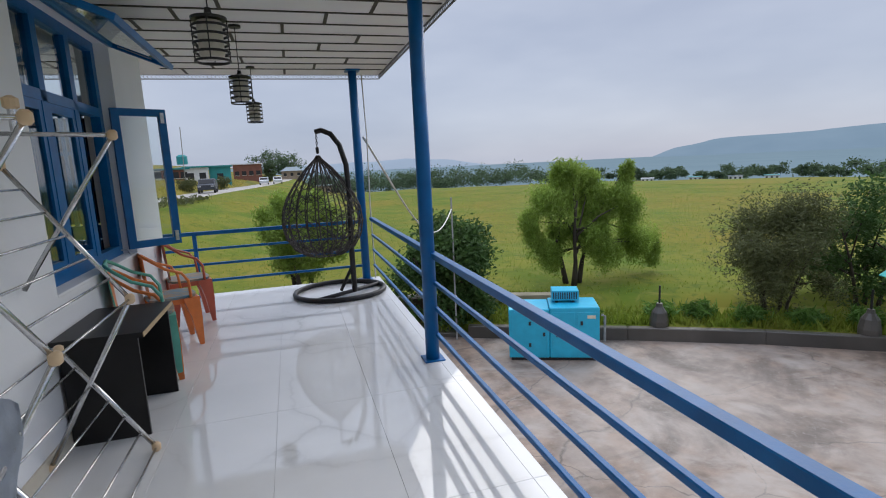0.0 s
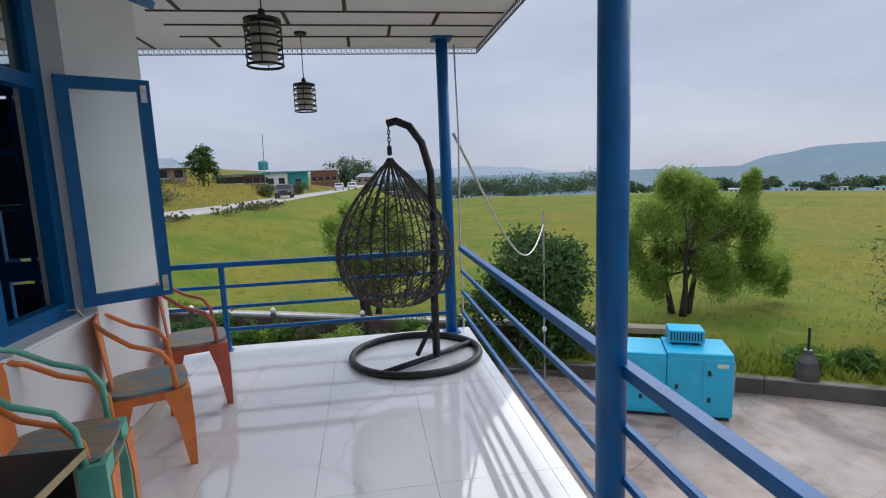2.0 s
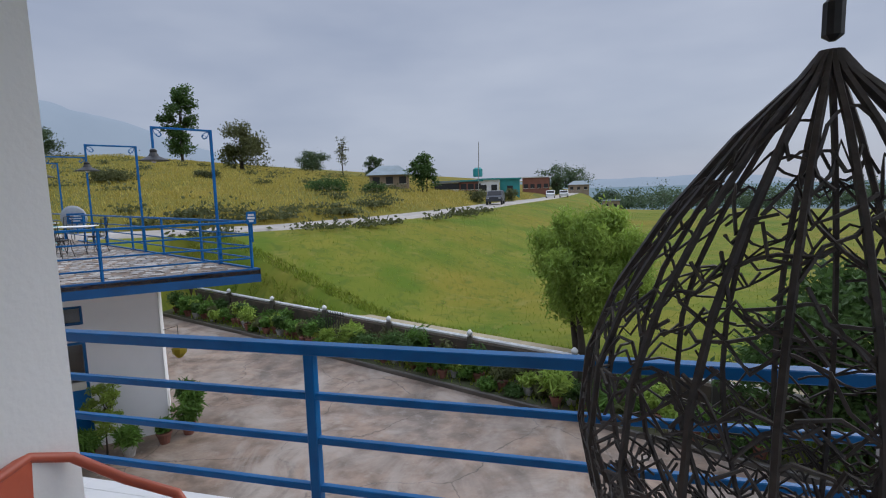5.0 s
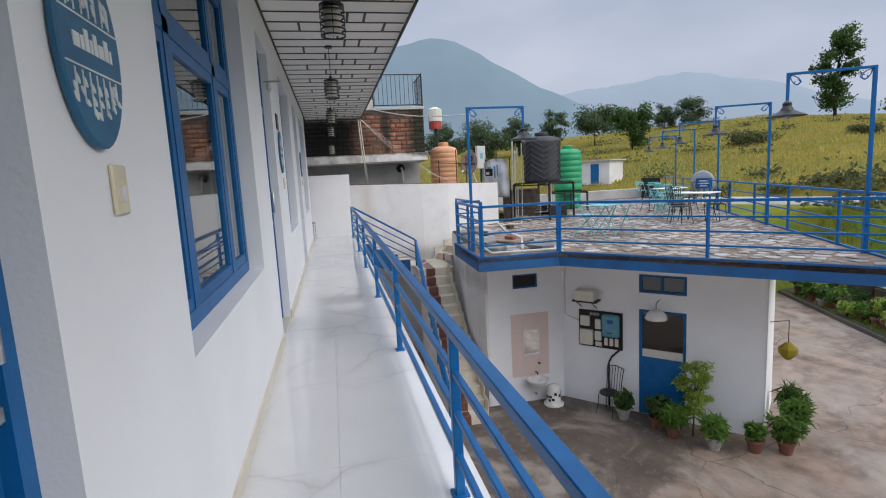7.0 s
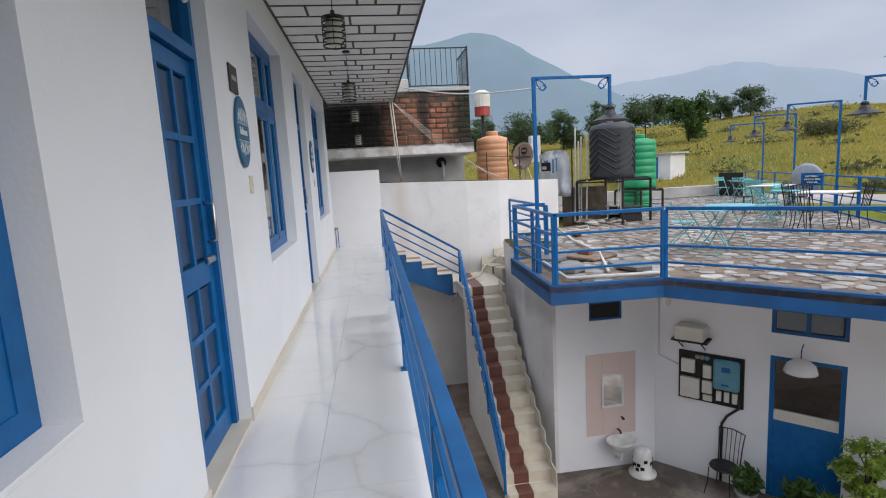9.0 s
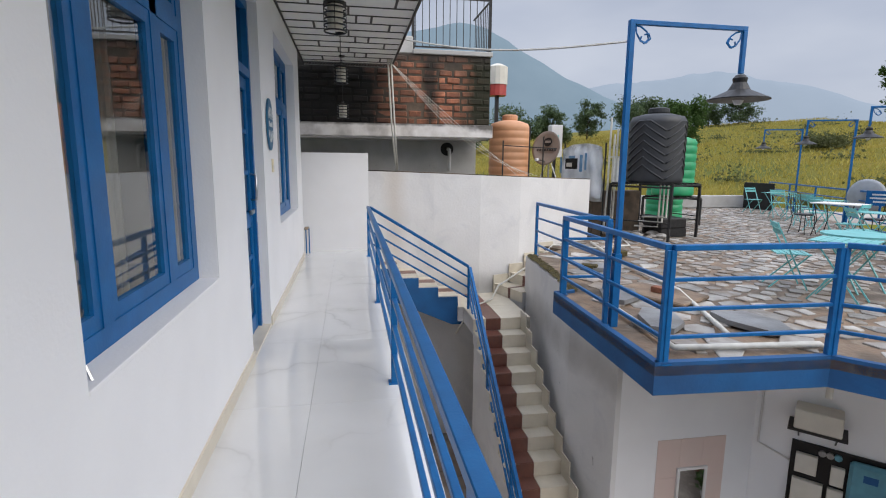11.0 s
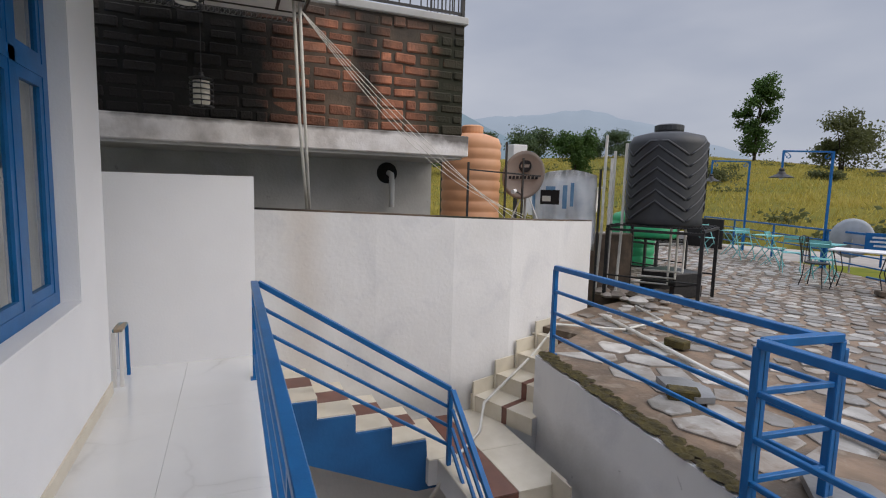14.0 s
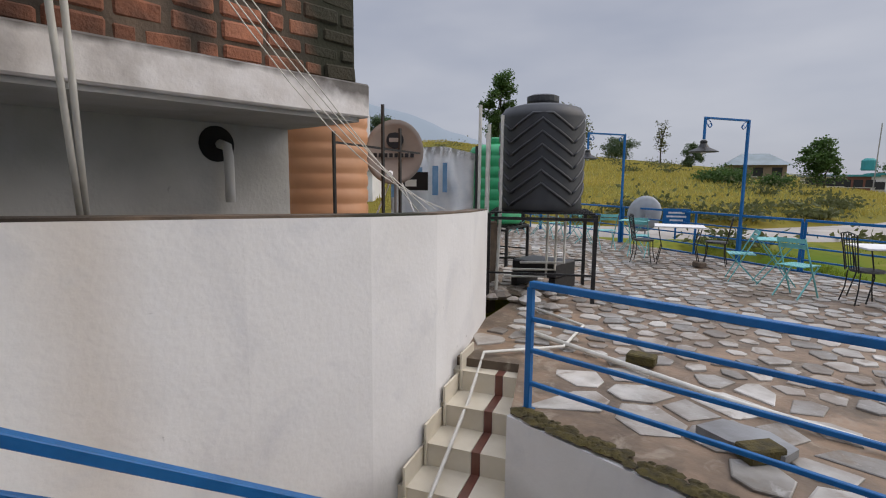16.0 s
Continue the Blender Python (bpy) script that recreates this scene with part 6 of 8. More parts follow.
bank_p[:, 1] = np.interp(bank_p[:, 0], [e[0] for e in front_edge], [e[1] for e in front_edge]) + 0.25 + np.abs(rs.normal(size=5000)) * 0.9
grass("bank_grass", np.column_stack([bank_p, np.full(5000, YARD + 0.33)]), 0.24, GRASS_BLADE, "grass on the bank behind the dark low wall")

# potted and bedded plants
TERRACOTTA = material("terracotta", (0.2, 0.075, 0.05), (0.13, 0.055, 0.04), 8, 0.8, bump=0.2)
POT_GREY = material("grey_pot", (0.35, 0.34, 0.32), (0.25, 0.24, 0.23), 8, 0.7)
POT_BLUE = paint("blue_pot", (0.03, 0.2, 0.4))


def potted(x, y, z, h, w, seed, mat=POT_LEAF, pot=True, blade=False, pot_mat=None):
    rnd = np.random.RandomState(seed)
    ob = thing("potted_plant" if pot else "garden_plant", "leafy green plant in a clay pot" if pot else "leafy green plant in the garden bed", "plant", "garden plants", m=pose(x, y, z))
    ph = 0.0
    if pot:
        ph = 0.24
        part("pot", lathe(bmesh.new(), [(0.09, 0), (0.14, 0.2), (0.155, 0.2), (0.155, 0.24), (0.13, 0.24), (0.12, 0.21)], 14), pot_mat or (TERRACOTTA, TERRACOTTA, POT_GREY)[seed % 3], ob, smooth=False)
    bm = bmesh.new()
    cl = []
    for i in range(4):
        a = 2 * math.pi * i / 4 + seed
        e = Vector((0.3 * w * math.cos(a), 0.3 * w * math.sin(a), ph + h * (0.6 + 0.35 * rnd.rand())))
        tube(bm, [(0, 0, ph - 0.03 if pot else 0), e * 0.5 + Vector((0, 0, ph * 0.5 + 0.02)), e], 0.012, 4, r1=0.004)
        cl += [(e, 0.42 * w), (e * 0.75, 0.4 * w)]
    part("stem", bm, BARK, ob)
    p = clump_points(rnd, cl, 60 if h < 1 else 100)
    p[:, 2] = np.maximum(p[:, 2], ph + 0.02)
    leaf_mesh("foliage", p, 0.8, 0.34 if blade else 0.13, mat, ob, rnd, 0.0, 7 if blade else 2.2)
    return ob


rp = random.Random(17)
sd = 0
for i in range(62):
    f = i / 61
    x = -15.3 + f * 20.0
    ye = float(np.interp(x, [e[0] for e in front_edge], [e[1] for e in front_edge]))
    potted(x, ye + 0.25 + rp.uniform(0, 0.35), YARD + 0.1, rp.uniform(0.15, 0.65), rp.uniform(0.28, 0.6), sd, rp.choice((POT_LEAF, POT_LEAF, DARK_LEAF, WILLOW, OLIVE_LEAF)), rp.random() < 0.65, rp.random() < 0.25, POT_BLUE if i == 31 else None)
    sd += 1
    if i % 3 == 0:
        potted(x + 0.15, ye + 1.0 + rp.uniform(0, 0.5), YARD + 0.1, rp.uniform(0.3, 0.85), rp.uniform(0.4, 0.8), sd + 100, rp.choice((POT_LEAF, DARK_LEAF, OLIVE_LEAF)), False, rp.random() < 0.3)
for x, y in ((9.4, 7.2), (11.3, 6.3), (13.2, 5.0), (14.4, 4.3), (15.6, 3.6), (12.3, 5.9)):
    potted(x, y, YARD + 0.33, 0.35, 0.7, sd, POT_LEAF, False, True)
    sd += 1
WD = Vector((2.86, 2.57)).normalized()
WN = Vector((WD.y, -WD.x))


def by_wall(s, off):
    p = Vector(BW[2]) + WD * s + WN * off
    return p.x, p.y


for s, off, h, w, pot in ((1.45, 0.45, 0.4, 0.6, 1), (2.1, 0.5, 0.45, 0.7, 1), (2.45, 0.7, 0.35, 0.7, 1), (3.15, 0.8, 0.4, 0.6, 1), (3.75, 0.55, 0.35, 0.5, 1), (4.2, 0.35, 0.5, 0.9, 1), (4.3, -0.2, 0.6, 0.7, 1), (4.25, -0.8, 0.6, 0.7, 1)):
    potted(*by_wall(s, off), YARD, h * 0.75, w * 0.5, sd, rp.choice((POT_LEAF, DARK_LEAF)), True, s > 2.4 and rp.random() < 0.5)
    sd += 1
tx, ty = by_wall(2.75, 0.5)
tree(tx, ty, 1.5, 0.62, WILLOW, "slim young conifer shrub by the blue door", 60, 3000, 0.09, 0.02, 0.2, 0, crown_low=0.35, aspect=4, z=YARD, name="shrub")

# ---- generator ----
CYAN = material("cyan_enamel", (0.02, 0.42, 0.6), (0.018, 0.37, 0.54), 5, 0.35, big=0.2, big_scale=2.0, big_color=(0.03, 0.3, 0.42))
DARK = material("dark_rubber", (0.02, 0.02, 0.022), None, 12, 0.6)
gen = thing("generator", "bright cyan steel diesel generator box in the yard", "generator", m=pose(6.35, 5.82, YARD, 0, 0, -24))
part("skid", B(0.05, 2.2, 0.05, 0.95, 0, 0.08), DARK, gen)
part("housing", B(0.0, 1.02, 0.0, 1.0, 0.08, 1.36, bevel=0.02), CYAN, gen)
part("housing", B(1.03, 2.25, 0.0, 1.0, 0.08, 1.4, bevel=0.02), CYAN, gen)
vb = part("exhaust_box", B(1.12, 1.8, 0.45, 0.95, 1.46, 1.72, bevel=0.01), CYAN, gen)
part("exhaust_foot", B(1.2, 1.28, 0.5, 0.9, 1.4, 1.46), DARK, gen)
part("exhaust_foot", B(1.62, 1.7, 0.5, 0.9, 1.4, 1.46), DARK, gen)
for i in range(11):
    part("vent_slot", B(1.15 + i * 0.057, 1.18 + i * 0.057, 0.444, 0.45, 1.5, 1.68), DARK, vb)
for x in (0.08, 1.1, 1.7):
    part("access_door", B(x, x + (0.86 if x < 1 else 0.54), -0.012, 0.0, 0.16, 1.28, bevel=0.004), CYAN, gen)
for x, z in ((0.5, 0.95), (0.5, 0.38), (0.85, 0.66), (1.18, 0.64), (1.78, 0.95), (1.78, 0.4)):
    part("latch", B(x, x + 0.06, -0.03, -0.012, z, z + 0.1, bevel=0.004), DARK, gen)
part("nameplate", B(1.95, 2.15, -0.016, -0.012, 1.12, 1.2), IVORY, gen)
hp = thing("standpipe", "grey pipe post with a valve by the low wall", "pipe", m=pose(9.35, 6.1, YARD))
part("pipe", T([(0, 0, 0), (0, 0, 0.72), (-0.1, -0.02, 0.78)], 0.035, 8), POT_GREY, hp)
sp = thing("gate_post", "squat dark stone post with an iron rod", "post", "stone posts", m=pose(10.85, 5.75, YARD))
part("stone", lathe(bmesh.new(), [(0.24, 0), (0.25, 0.5), (0.2, 0.75), (0.1, 0.9), (0.08, 1.0)], 10), WET_CONCRETE, sp)
part("rod", T([(0, 0, 0.98), (0, 0, 1.5)], 0.03, 6), BLACK_IRON, sp)
copy_thing(sp, pose(15.0, 3.1, YARD, 0, 0, 40))
pp = thing("cable_pole", "thin grey pole carrying a white hose", "pole", m=pose(5.6, 7.9, YARD))
part("pole", T([(0, 0, 0), (0, 0, 4.15)], 0.022, 6), POT_GREY, pp)
part("float", lathe(bmesh.new(), [(0.03, 1.2), (0.06, 1.24), (0.06, 1.3), (0.03, 1.34)], 10), OLD_WHITE, pp)
HOSE = material("white_hose", (0.66, 0.64, 0.58), None, 9, 0.5)
h0, h1 = Vector((2.32, 1.08, 1.9)), Vector((5.6, 7.9, 0.25))
sag = [h0.lerp(h1, i / 16) - Vector((0, 0, 0.95 * math.sin(math.pi * i / 16) * (0.7 + 0.5 * i / 16))) for i in range(17)]
tagged(part("hose", T(sag, 0.016, 6), HOSE, smooth=True), "white hose sagging from the column to a pole", "hose")
tagged(part("cable", T([(2.35, 1.08, 2.7), (2.37, 1.1, 1.9), (2.35, 1.09, 1.0), (2.36, 1.1, 0.0), (2.44, 1.18, -0.3), (2.44, 1.18, YARD)], 0.009, 5), HOSE, smooth=True), "thin white cable down the corner column", "cable")
CANOPY = material("teal_canopy", (0.02, 0.36, 0.33), None, 5, 0.6)
gz = thing("garden_umbrella", "teal fabric sun umbrella beside the yard", "umbrella", m=pose(15.6, 1.7, YARD))
part("pole", T([(0, 0, 0), (0, 0, 2.45)], 0.03, 8), BLACK_IRON, gz)
part("canopy", lathe(bmesh.new(), [(1.45, 1.98), (1.45, 2.0), (0.7, 2.28), (0.03, 2.5)], 8), CANOPY, gz)

# ---- fittings of the lower building ----
def on_meter(name, label, category, s, z, **k):
    p = Vector(BW[2]) + WD * s
    return thing(name, label, category, m=pose(p.x, p.y, z, 0, 0, math.degrees(math.atan2(WD.y, WD.x))), **k)


bd = on_meter("meter_board", "black board with an inverter, meters and switches", "meter board", 0.38, -2.3)
part("board", B(0, 0.93, -0.03, -0.002, 0, 0.8, bevel=0.004), BLACK_BOARD, bd)
INV = material("inverter_blue", (0.1, 0.3, 0.38), None, 9, 0.4)
GREYP = material("pale_plastic", (0.66, 0.63, 0.55), (0.6, 0.57, 0.5), 6, 0.5)
iv = part("inverter", B(0.52, 0.88, -0.13, -0.03, 0.28, 0.76, bevel=0.03), INV, bd)
part("display", B(0.64, 0.76, -0.133, -0.13, 0.58, 0.66), BLUE_DULL, iv)
part("lettering", B(0.64, 0.74, -0.133, -0.13, 0.36, 0.39), BLUE, iv)
part("meter", B(0.05, 0.25, -0.09, -0.03, 0.46, 0.68, bevel=0.006), GREYP, bd)
part("fuse_box", B(0.04, 0.32, -0.1, -0.03, 0.05, 0.38, bevel=0.006), GREYP, bd)
part("meter", B(0.37, 0.49, -0.09, -0.03, 0.42, 0.63, bevel=0.006), GREYP, bd)
part("meter", B(0.36, 0.5, -0.09, -0.03, 0.17, 0.37, bevel=0.006), GREYP, bd)
part("switch", B(0.37, 0.5, -0.07, -0.03, 0.04, 0.13, bevel=0.004), GREYP, bd)
for i in range(3):
    part("switch", B(0.56 + i * 0.11, 0.63 + i * 0.11, -0.07, -0.03, 0.08, 0.24, bevel=0.004), GREYP, bd)
for i in range(3):
    part("knob", lathe(bmesh.new(), [(0.035, 0.03), (0.035, 0.06)], 10, pose(0.28 + i * 0.07, 0, 0.73, 90, 0, 0)), INV if i == 2 else CURTAIN, bd)
bx_ = on_meter("battery_box", "grey metal box on a bracket above the meter board", "box", 0.38, -1.3)
part("case", B(0, 0.42, -0.3, -0.03, 0.05, 0.27, bevel=0.012), GREYP, bx_)
part("bracket", B(-0.05, 0.47, -0.3, -0.002, 0.02, 0.05), BLACK_IRON, bx_)
for x in (0.05, 0.38):
    part("strut", beam(bmesh.new(), (x, -0.28, 0.02), (x, -0.004, -0.15), 0.015, 0.015), BLACK_IRON, bx_)
wd = on_meter("door_4", "blue door with a dark glass upper half", "door", 1.63, YARD, kind="structure")
part("door_frame", rect_frame(bmesh.new(), 0, 0.89, 0, 2.21, 0.06, 0.02, 0.09), BLUE, wd)
part("lower_panel", B(0.06, 0.83, 0.04, 0.07, 0.06, 1.22), BLUE, wd)
part("middle_rail", B(0.06, 0.83, 0.035, 0.075, 1.22, 1.38), GREYP, wd)
gg = part("pane", B(0.06, 0.83, 0.05, 0.056, 1.38, 2.15), GLASS, wd)
gg.visible_shadow = False
ww = on_meter("window_5", "dark blue framed window above the door", "window", 1.63, -1.03, kind="structure")
part("window_frame", rect_frame(bmesh.new(), 0, 0.89, 0, 0.38, 0.05, 0.02, 0.09), BLUE_DULL, ww)
part("mullion", B(0.41, 0.46, 0.03, 0.08, 0.05, 0.32), BLUE_DULL, ww)
gg = part("pane", B(0.05, 0.82, 0.05, 0.056, 0.05, 0.32), GLASS, ww)
gg.visible_shadow = False
dm = on_meter("wall_lamp", "white dome lamp shade hanging over the door", "lamp", 2.02, -1.36)
part("shade", lathe(bmesh.new(), [(0.2, -0.11), (0.205, -0.1), (0.17, 0.0), (0.1, 0.06), (0.02, 0.085)], 20, pose(0, -0.25, 0)), OLD_WHITE, dm, smooth=True)
part("arm", T([(0, -0.25, 0.08), (0, -0.25, 0.2), (0, 0.0, 0.22)], 0.008, 5), BLACK_IRON, dm)
cb = on_meter("conduit", "black flexible cable from the meter board", "cable", 1.24, -2.2)
part("cable", T([(0, -0.03, 0.05), (0.02, -0.04, -0.08), (-0.15, -0.04, -0.25), (-0.22, -0.03, -0.4), (-0.22, -0.02, -1.36)], 0.02, 6), DARK, cb, smooth=True)
cd = on_meter("wall_pipe", "thin white drain pipe down the wall", "pipe", -0.02, -1.7)
part("pipe", T([(0.08, -0.02, 1.3), (0.08, -0.02, 0.05), (0.4, -0.02, -0.06)], 0.012, 6), OLD_WHITE, cd, smooth=True)
V0, V1 = Vector(BW[1]), Vector(BW[2])
va = math.degrees(math.atan2((V1 - V0).y, (V1 - V0).x))


def on_wash(name, label, category, s, z, **k):
    p = V0 + (V1 - V0).normalized() * s
    return thing(name, label, category, m=pose(p.x, p.y, z, 0, 0, va), **k)


PINK = material("pink_wall_tile", (0.66, 0.52, 0.47), (0.62, 0.48, 0.43), 3, 0.45, big=0.3, big_scale=3, big_color=(0.68, 0.6, 0.55))
pk = on_wash("tile_panel", "pale pink tiled panel behind the wash basin", "tiles", 0.49, -2.99)
for i in range(3):
    for j in range(3):
        part("tile", B(i * 0.288 + 0.001, (i + 1) * 0.288 - 0.001, -0.008, -0.001, j * 0.475 + 0.001, (j + 1) * 0.475 - 0.001), PINK, pk)
MIRROR = bpy.data.materials.new("mirror_glass")
MIRROR.use_nodes = True
mb = MIRROR.node_tree.nodes["Principled BSDF"]
mb.inputs["Base Color"].default_value, mb.inputs["Metallic"].default_value, mb.inputs["Roughness"].default_value = (0.8, 0.8, 0.8, 1), 1.0, 0.04
mi = on_wash("mirror", "small white framed mirror over the wash basin", "mirror", 0.75, -2.5)
part("frame", rect_frame(bmesh.new(), 0, 0.38, 0, 0.58, 0.03, -0.035, -0.009), OLD_WHITE, mi)
part("glass", B(0.03, 0.35, -0.025, -0.012, 0.03, 0.55), MIRROR, mi)
CERAMIC = material("white_ceramic", (0.78, 0.77, 0.74), None, 9, 0.15)
sk_ = on_wash("wash_basin", "white ceramic wash basin on the wall", "wash basin", 1.0, -3.2)
part("bowl", lathe(bmesh.new(), [(0.06, 0.0), (0.16, 0.06), (0.24, 0.16), (0.26, 0.2), (0.24, 0.2), (0.17, 0.1), (0.03, 0.05)], 24, pose(0, -0.2, 0) @ Matrix.Diagonal((1, 0.78, 1, 1))), CERAMIC, sk_, smooth=True)
part("tap", T([(0.02, -0.03, 0.3), (0.02, -0.12, 0.32), (0.02, -0.16, 0.28)], 0.016, 6), BLACK_IRON, sk_)
part("tap", T([(0.1, -0.02, 0.5), (0.1, -0.1, 0.5)], 0.018, 6), BLACK_IRON, sk_)
part("trap", T([(0, -0.2, 0.01), (0, -0.2, -0.15), (0, -0.02, -0.2)], 0.02, 6), OLD_WHITE, sk_)
vw = on_wash("window_6", "small dark vent window under the slab", "window", 0.56, -1.0, kind="structure")
part("window_frame", rect_frame(bmesh.new(), 0, 0.57, 0, 0.31, 0.035, 0.03, 0.08), BLUE_DULL, vw)
part("louvre", B(0.035, 0.535, 0.05, 0.06, 0.035, 0.275), BLACK_BOARD, vw)
pt = on_wash("painted_planter", "white pot with a black cut pattern beside the stairs", "pot", 1.32, YARD)
part("pot", lathe(bmesh.new(), [(0.22, 0.0), (0.22, 0.03), (0.15, 0.05), (0.15, 0.3), (0.13, 0.42), (0.1, 0.44)], 18, pose(0, -0.3, 0)), CERAMIC, pt, smooth=True)
rnp = random.Random(2)
for i in range(16):
    a = rnp.uniform(0, 360)
    part("patch", B(0.146, 0.154, -0.03, 0.03, -0.03, 0.03, bevel=0.003, m=pose(0, -0.3, rnp.uniform(0.1, 0.28)) @ pose(0, 0, 0, 0, 0, a)), BLACK_BOARD, pt)


def iron_chair(x, y, z, turn, label="black wrought iron chair with a barred back", seat_mat=None, group="iron chairs"):
    ob = thing("iron_chair", label, "chair", group, m=pose(x, y, z, 0, 0, turn))
    part("seat", lathe(bmesh.new(), [(0.19, 0.43), (0.2, 0.44), (0.19, 0.46)], 18), seat_mat or BLACK_IRON, ob)
    for sx in (-1, 1):
        for sy in (-1, 1):
            part("leg", T([(0.15 * sx, 0.15 * sy, 0.43), (0.16 * sx, 0.16 * sy, 0.2), (0.2 * sx, 0.19 * sy, 0)], 0.009, 5), BLACK_IRON, ob)
    part("back_hoop", T([(-0.18, -0.16, 0.43), (-0.22, -0.17, 0.7), (-0.26, -0.19, 0.92), (-0.27, 0.0, 0.95), (-0.26, 0.19, 0.92), (-0.22, 0.17, 0.7), (-0.18, 0.16, 0.43)], 0.01, 5), BLACK_IRON, ob)
    for i in range(5):
        yy = -0.12 + 0.06 * i
        part("back_bar", T([(-0.185, yy, 0.45), (-0.225, yy, 0.7), (-0.265, yy * 1.1, 0.94)], 0.006, 4), BLACK_IRON, ob)
    return ob


cx_, cy_ = by_wall(1.12, 0.32)
iron_chair(cx_, cy_, YARD, -60, "black wrought iron chair below the meter board")
hp_ = thing("hanging_basket", "yellow flowering plant in a hanging basket", "plant", m=pose(-7.16, 8.04, -1.9))
part("hook", T([(-0.05, -0.12, 0.55), (0.12, 0.1, 0.6), (0.12, 0.1, 0.2)], 0.008, 5), BLACK_IRON, hp_)
part("foliage", lathe(bmesh.new(), [(0.05, -0.1), (0.14, 0.0), (0.15, 0.1), (0.05, 0.2)], 8, pose(0.12, 0.1, 0)), leaf_material("yellow_flowers", (0.4, 0.3, 0.03), (0.2, 0.2, 0.04)), hp_)

# ---- things on the flagstone terrace ----
SCROLL = [(0, 0), (0.06, -0.01), (0.12, -0.05), (0.14, -0.11), (0.1, -0.15), (0.06, -0.13), (0.07, -0.09)]


def lamp_frame(x, y, turn, arm=1.16, h=2.83):
    """Blue tube post with an arm, scrolls and a hanging cone lamp; the arm runs along local x."""
    ob = thing("lamp_post", "blue steel lamp post with scrolls and a cone lamp", "lamp post", "terrace lamp posts", m=pose(x, y, DECK - 0.02, 0, 0, turn))
    part("post", B(-0.025, 0.025, -0.025, 0.025, 0, h, bevel=0.004), BLUE, ob)
    part("sleeve", B(-0.034, 0.034, -0.034, 0.034, 0, 0.72), BLUE, ob)
    part("arm", B(0.025, arm, -0.02, 0.02, h - 0.04, h, bevel=0.003), BLUE, ob)
    part("drop", B(arm - 0.04, arm, -0.02, 0.02, h - 0.42, h - 0.04, bevel=0.003), BLUE, ob)
    for sx, ox, oz, fl in ((1, 0.03, h - 0.045, 0), (1, 0.04, h - 0.05, 1), (-1, arm - 0.045, h - 0.045, 0), (-1, arm - 0.05, h - 0.05, 1)):
        pts = [(ox + sx * (-b if fl else a) * (1 if not fl else 1), 0, oz + (b if not fl else -a)) for a, b in SCROLL]
        part("scroll", T(pts, 0.008, 5), BLUE, ob)
    lampo = part("lamp_head", lathe(bmesh.new(), [(0.27, -0.2), (0.27, -0.19), (0.1, -0.11), (0.06, -0.04), (0.065, 0.0), (0.04, 0.03)], 20, pose(arm - 0.02, 0, h - 0.46)), BLACK_IRON, ob, "dark metal cone shade", smooth=False)
    part("bulb", lathe(bmesh.new(), [(0.03, -0.24), (0.05, -0.2), (0.03, -0.16)], 10, pose(arm - 0.02, 0, h - 0.46)), OLD_WHITE, lampo)
    return ob


lamp_frame(-9.72, 3.25, 90)
INWARD = 243
for x in (-6.2, -10.1, -14.15, -17.3, -20.8):
    lamp_frame(x, 8.02 - 0.507 * (x + 4.95) - 0.05, INWARD)
TEAL = paint("pale_turquoise_paint", (0.16, 0.5, 0.5))


def folding_chair(x, y, turn):
    ob = thing("folding_chair", "turquoise slatted folding metal chair", "chair", "turquoise chairs", m=pose(x, y, DECK, 0, 0, turn))
    for yy in (-0.19, 0.19):
        part("leg", beam(bmesh.new(), (0.2, yy, 0), (-0.2, yy, 0.84), 0.016, 0.016), TEAL, ob)
        part("leg", beam(bmesh.new(), (-0.22, yy * 0.9, 0), (0.2, yy * 0.9, 0.45), 0.016, 0.016), TEAL, ob)
    for i in range(6):
        part("seat_slat", B(-0.17 + i * 0.065, -0.117 + i * 0.065, -0.19, 0.19, 0.44, 0.452), TEAL, ob)
    for z, xx in ((0.72, -0.15), (0.8, -0.185)):
        part("back_slat", B(xx - 0.008, xx + 0.004, -0.19, 0.19, z - 0.03, z + 0.03), TEAL, ob)
    return ob


def folding_table(x, y, turn, round_top=False):
    ob = thing("folding_table", "small turquoise folding metal table", "table", "turquoise tables", m=pose(x, y, DECK, 0, 0, turn))
    if round_top:
        part("tabletop", lathe(bmesh.new(), [(0.4, 0.69), (0.4, 0.715)], 24), TEAL, ob)
    else:
        for i in range(6):
            part("top_slat", B(-0.29 + i * 0.1, -0.2 + i * 0.1, -0.29, 0.29, 0.7, 0.712), TEAL, ob)
    for yy in (-0.2, 0.2):
        part("leg", beam(bmesh.new(), (0.26, yy, 0), (-0.24, yy, 0.7), 0.016, 0.016), TEAL, ob)
        part("leg", beam(bmesh.new(), (-0.26, yy * 0.9, 0), (0.24, yy * 0.9, 0.7), 0.016, 0.016), TEAL, ob)
    return ob


def iron_table(x, y, turn):
    ob = thing("iron_table", "pale topped table on thin black iron legs", "table", "iron tables", m=pose(x, y, DECK, 0, 0, turn))
    part("tabletop", B(-0.45, 0.45, -0.35, 0.35, 0.72, 0.745, bevel=0.004), OLD_WHITE, ob)
    for sx in (-0.38, 0.38):
        for sy in (-0.28, 0.28):
            part("leg", T([(sx, sy, 0.72), (sx * 0.8, sy * 0.9, 0.35), (sx * 1.0, sy, 0)], 0.01, 5), BLACK_IRON, ob)
    return ob


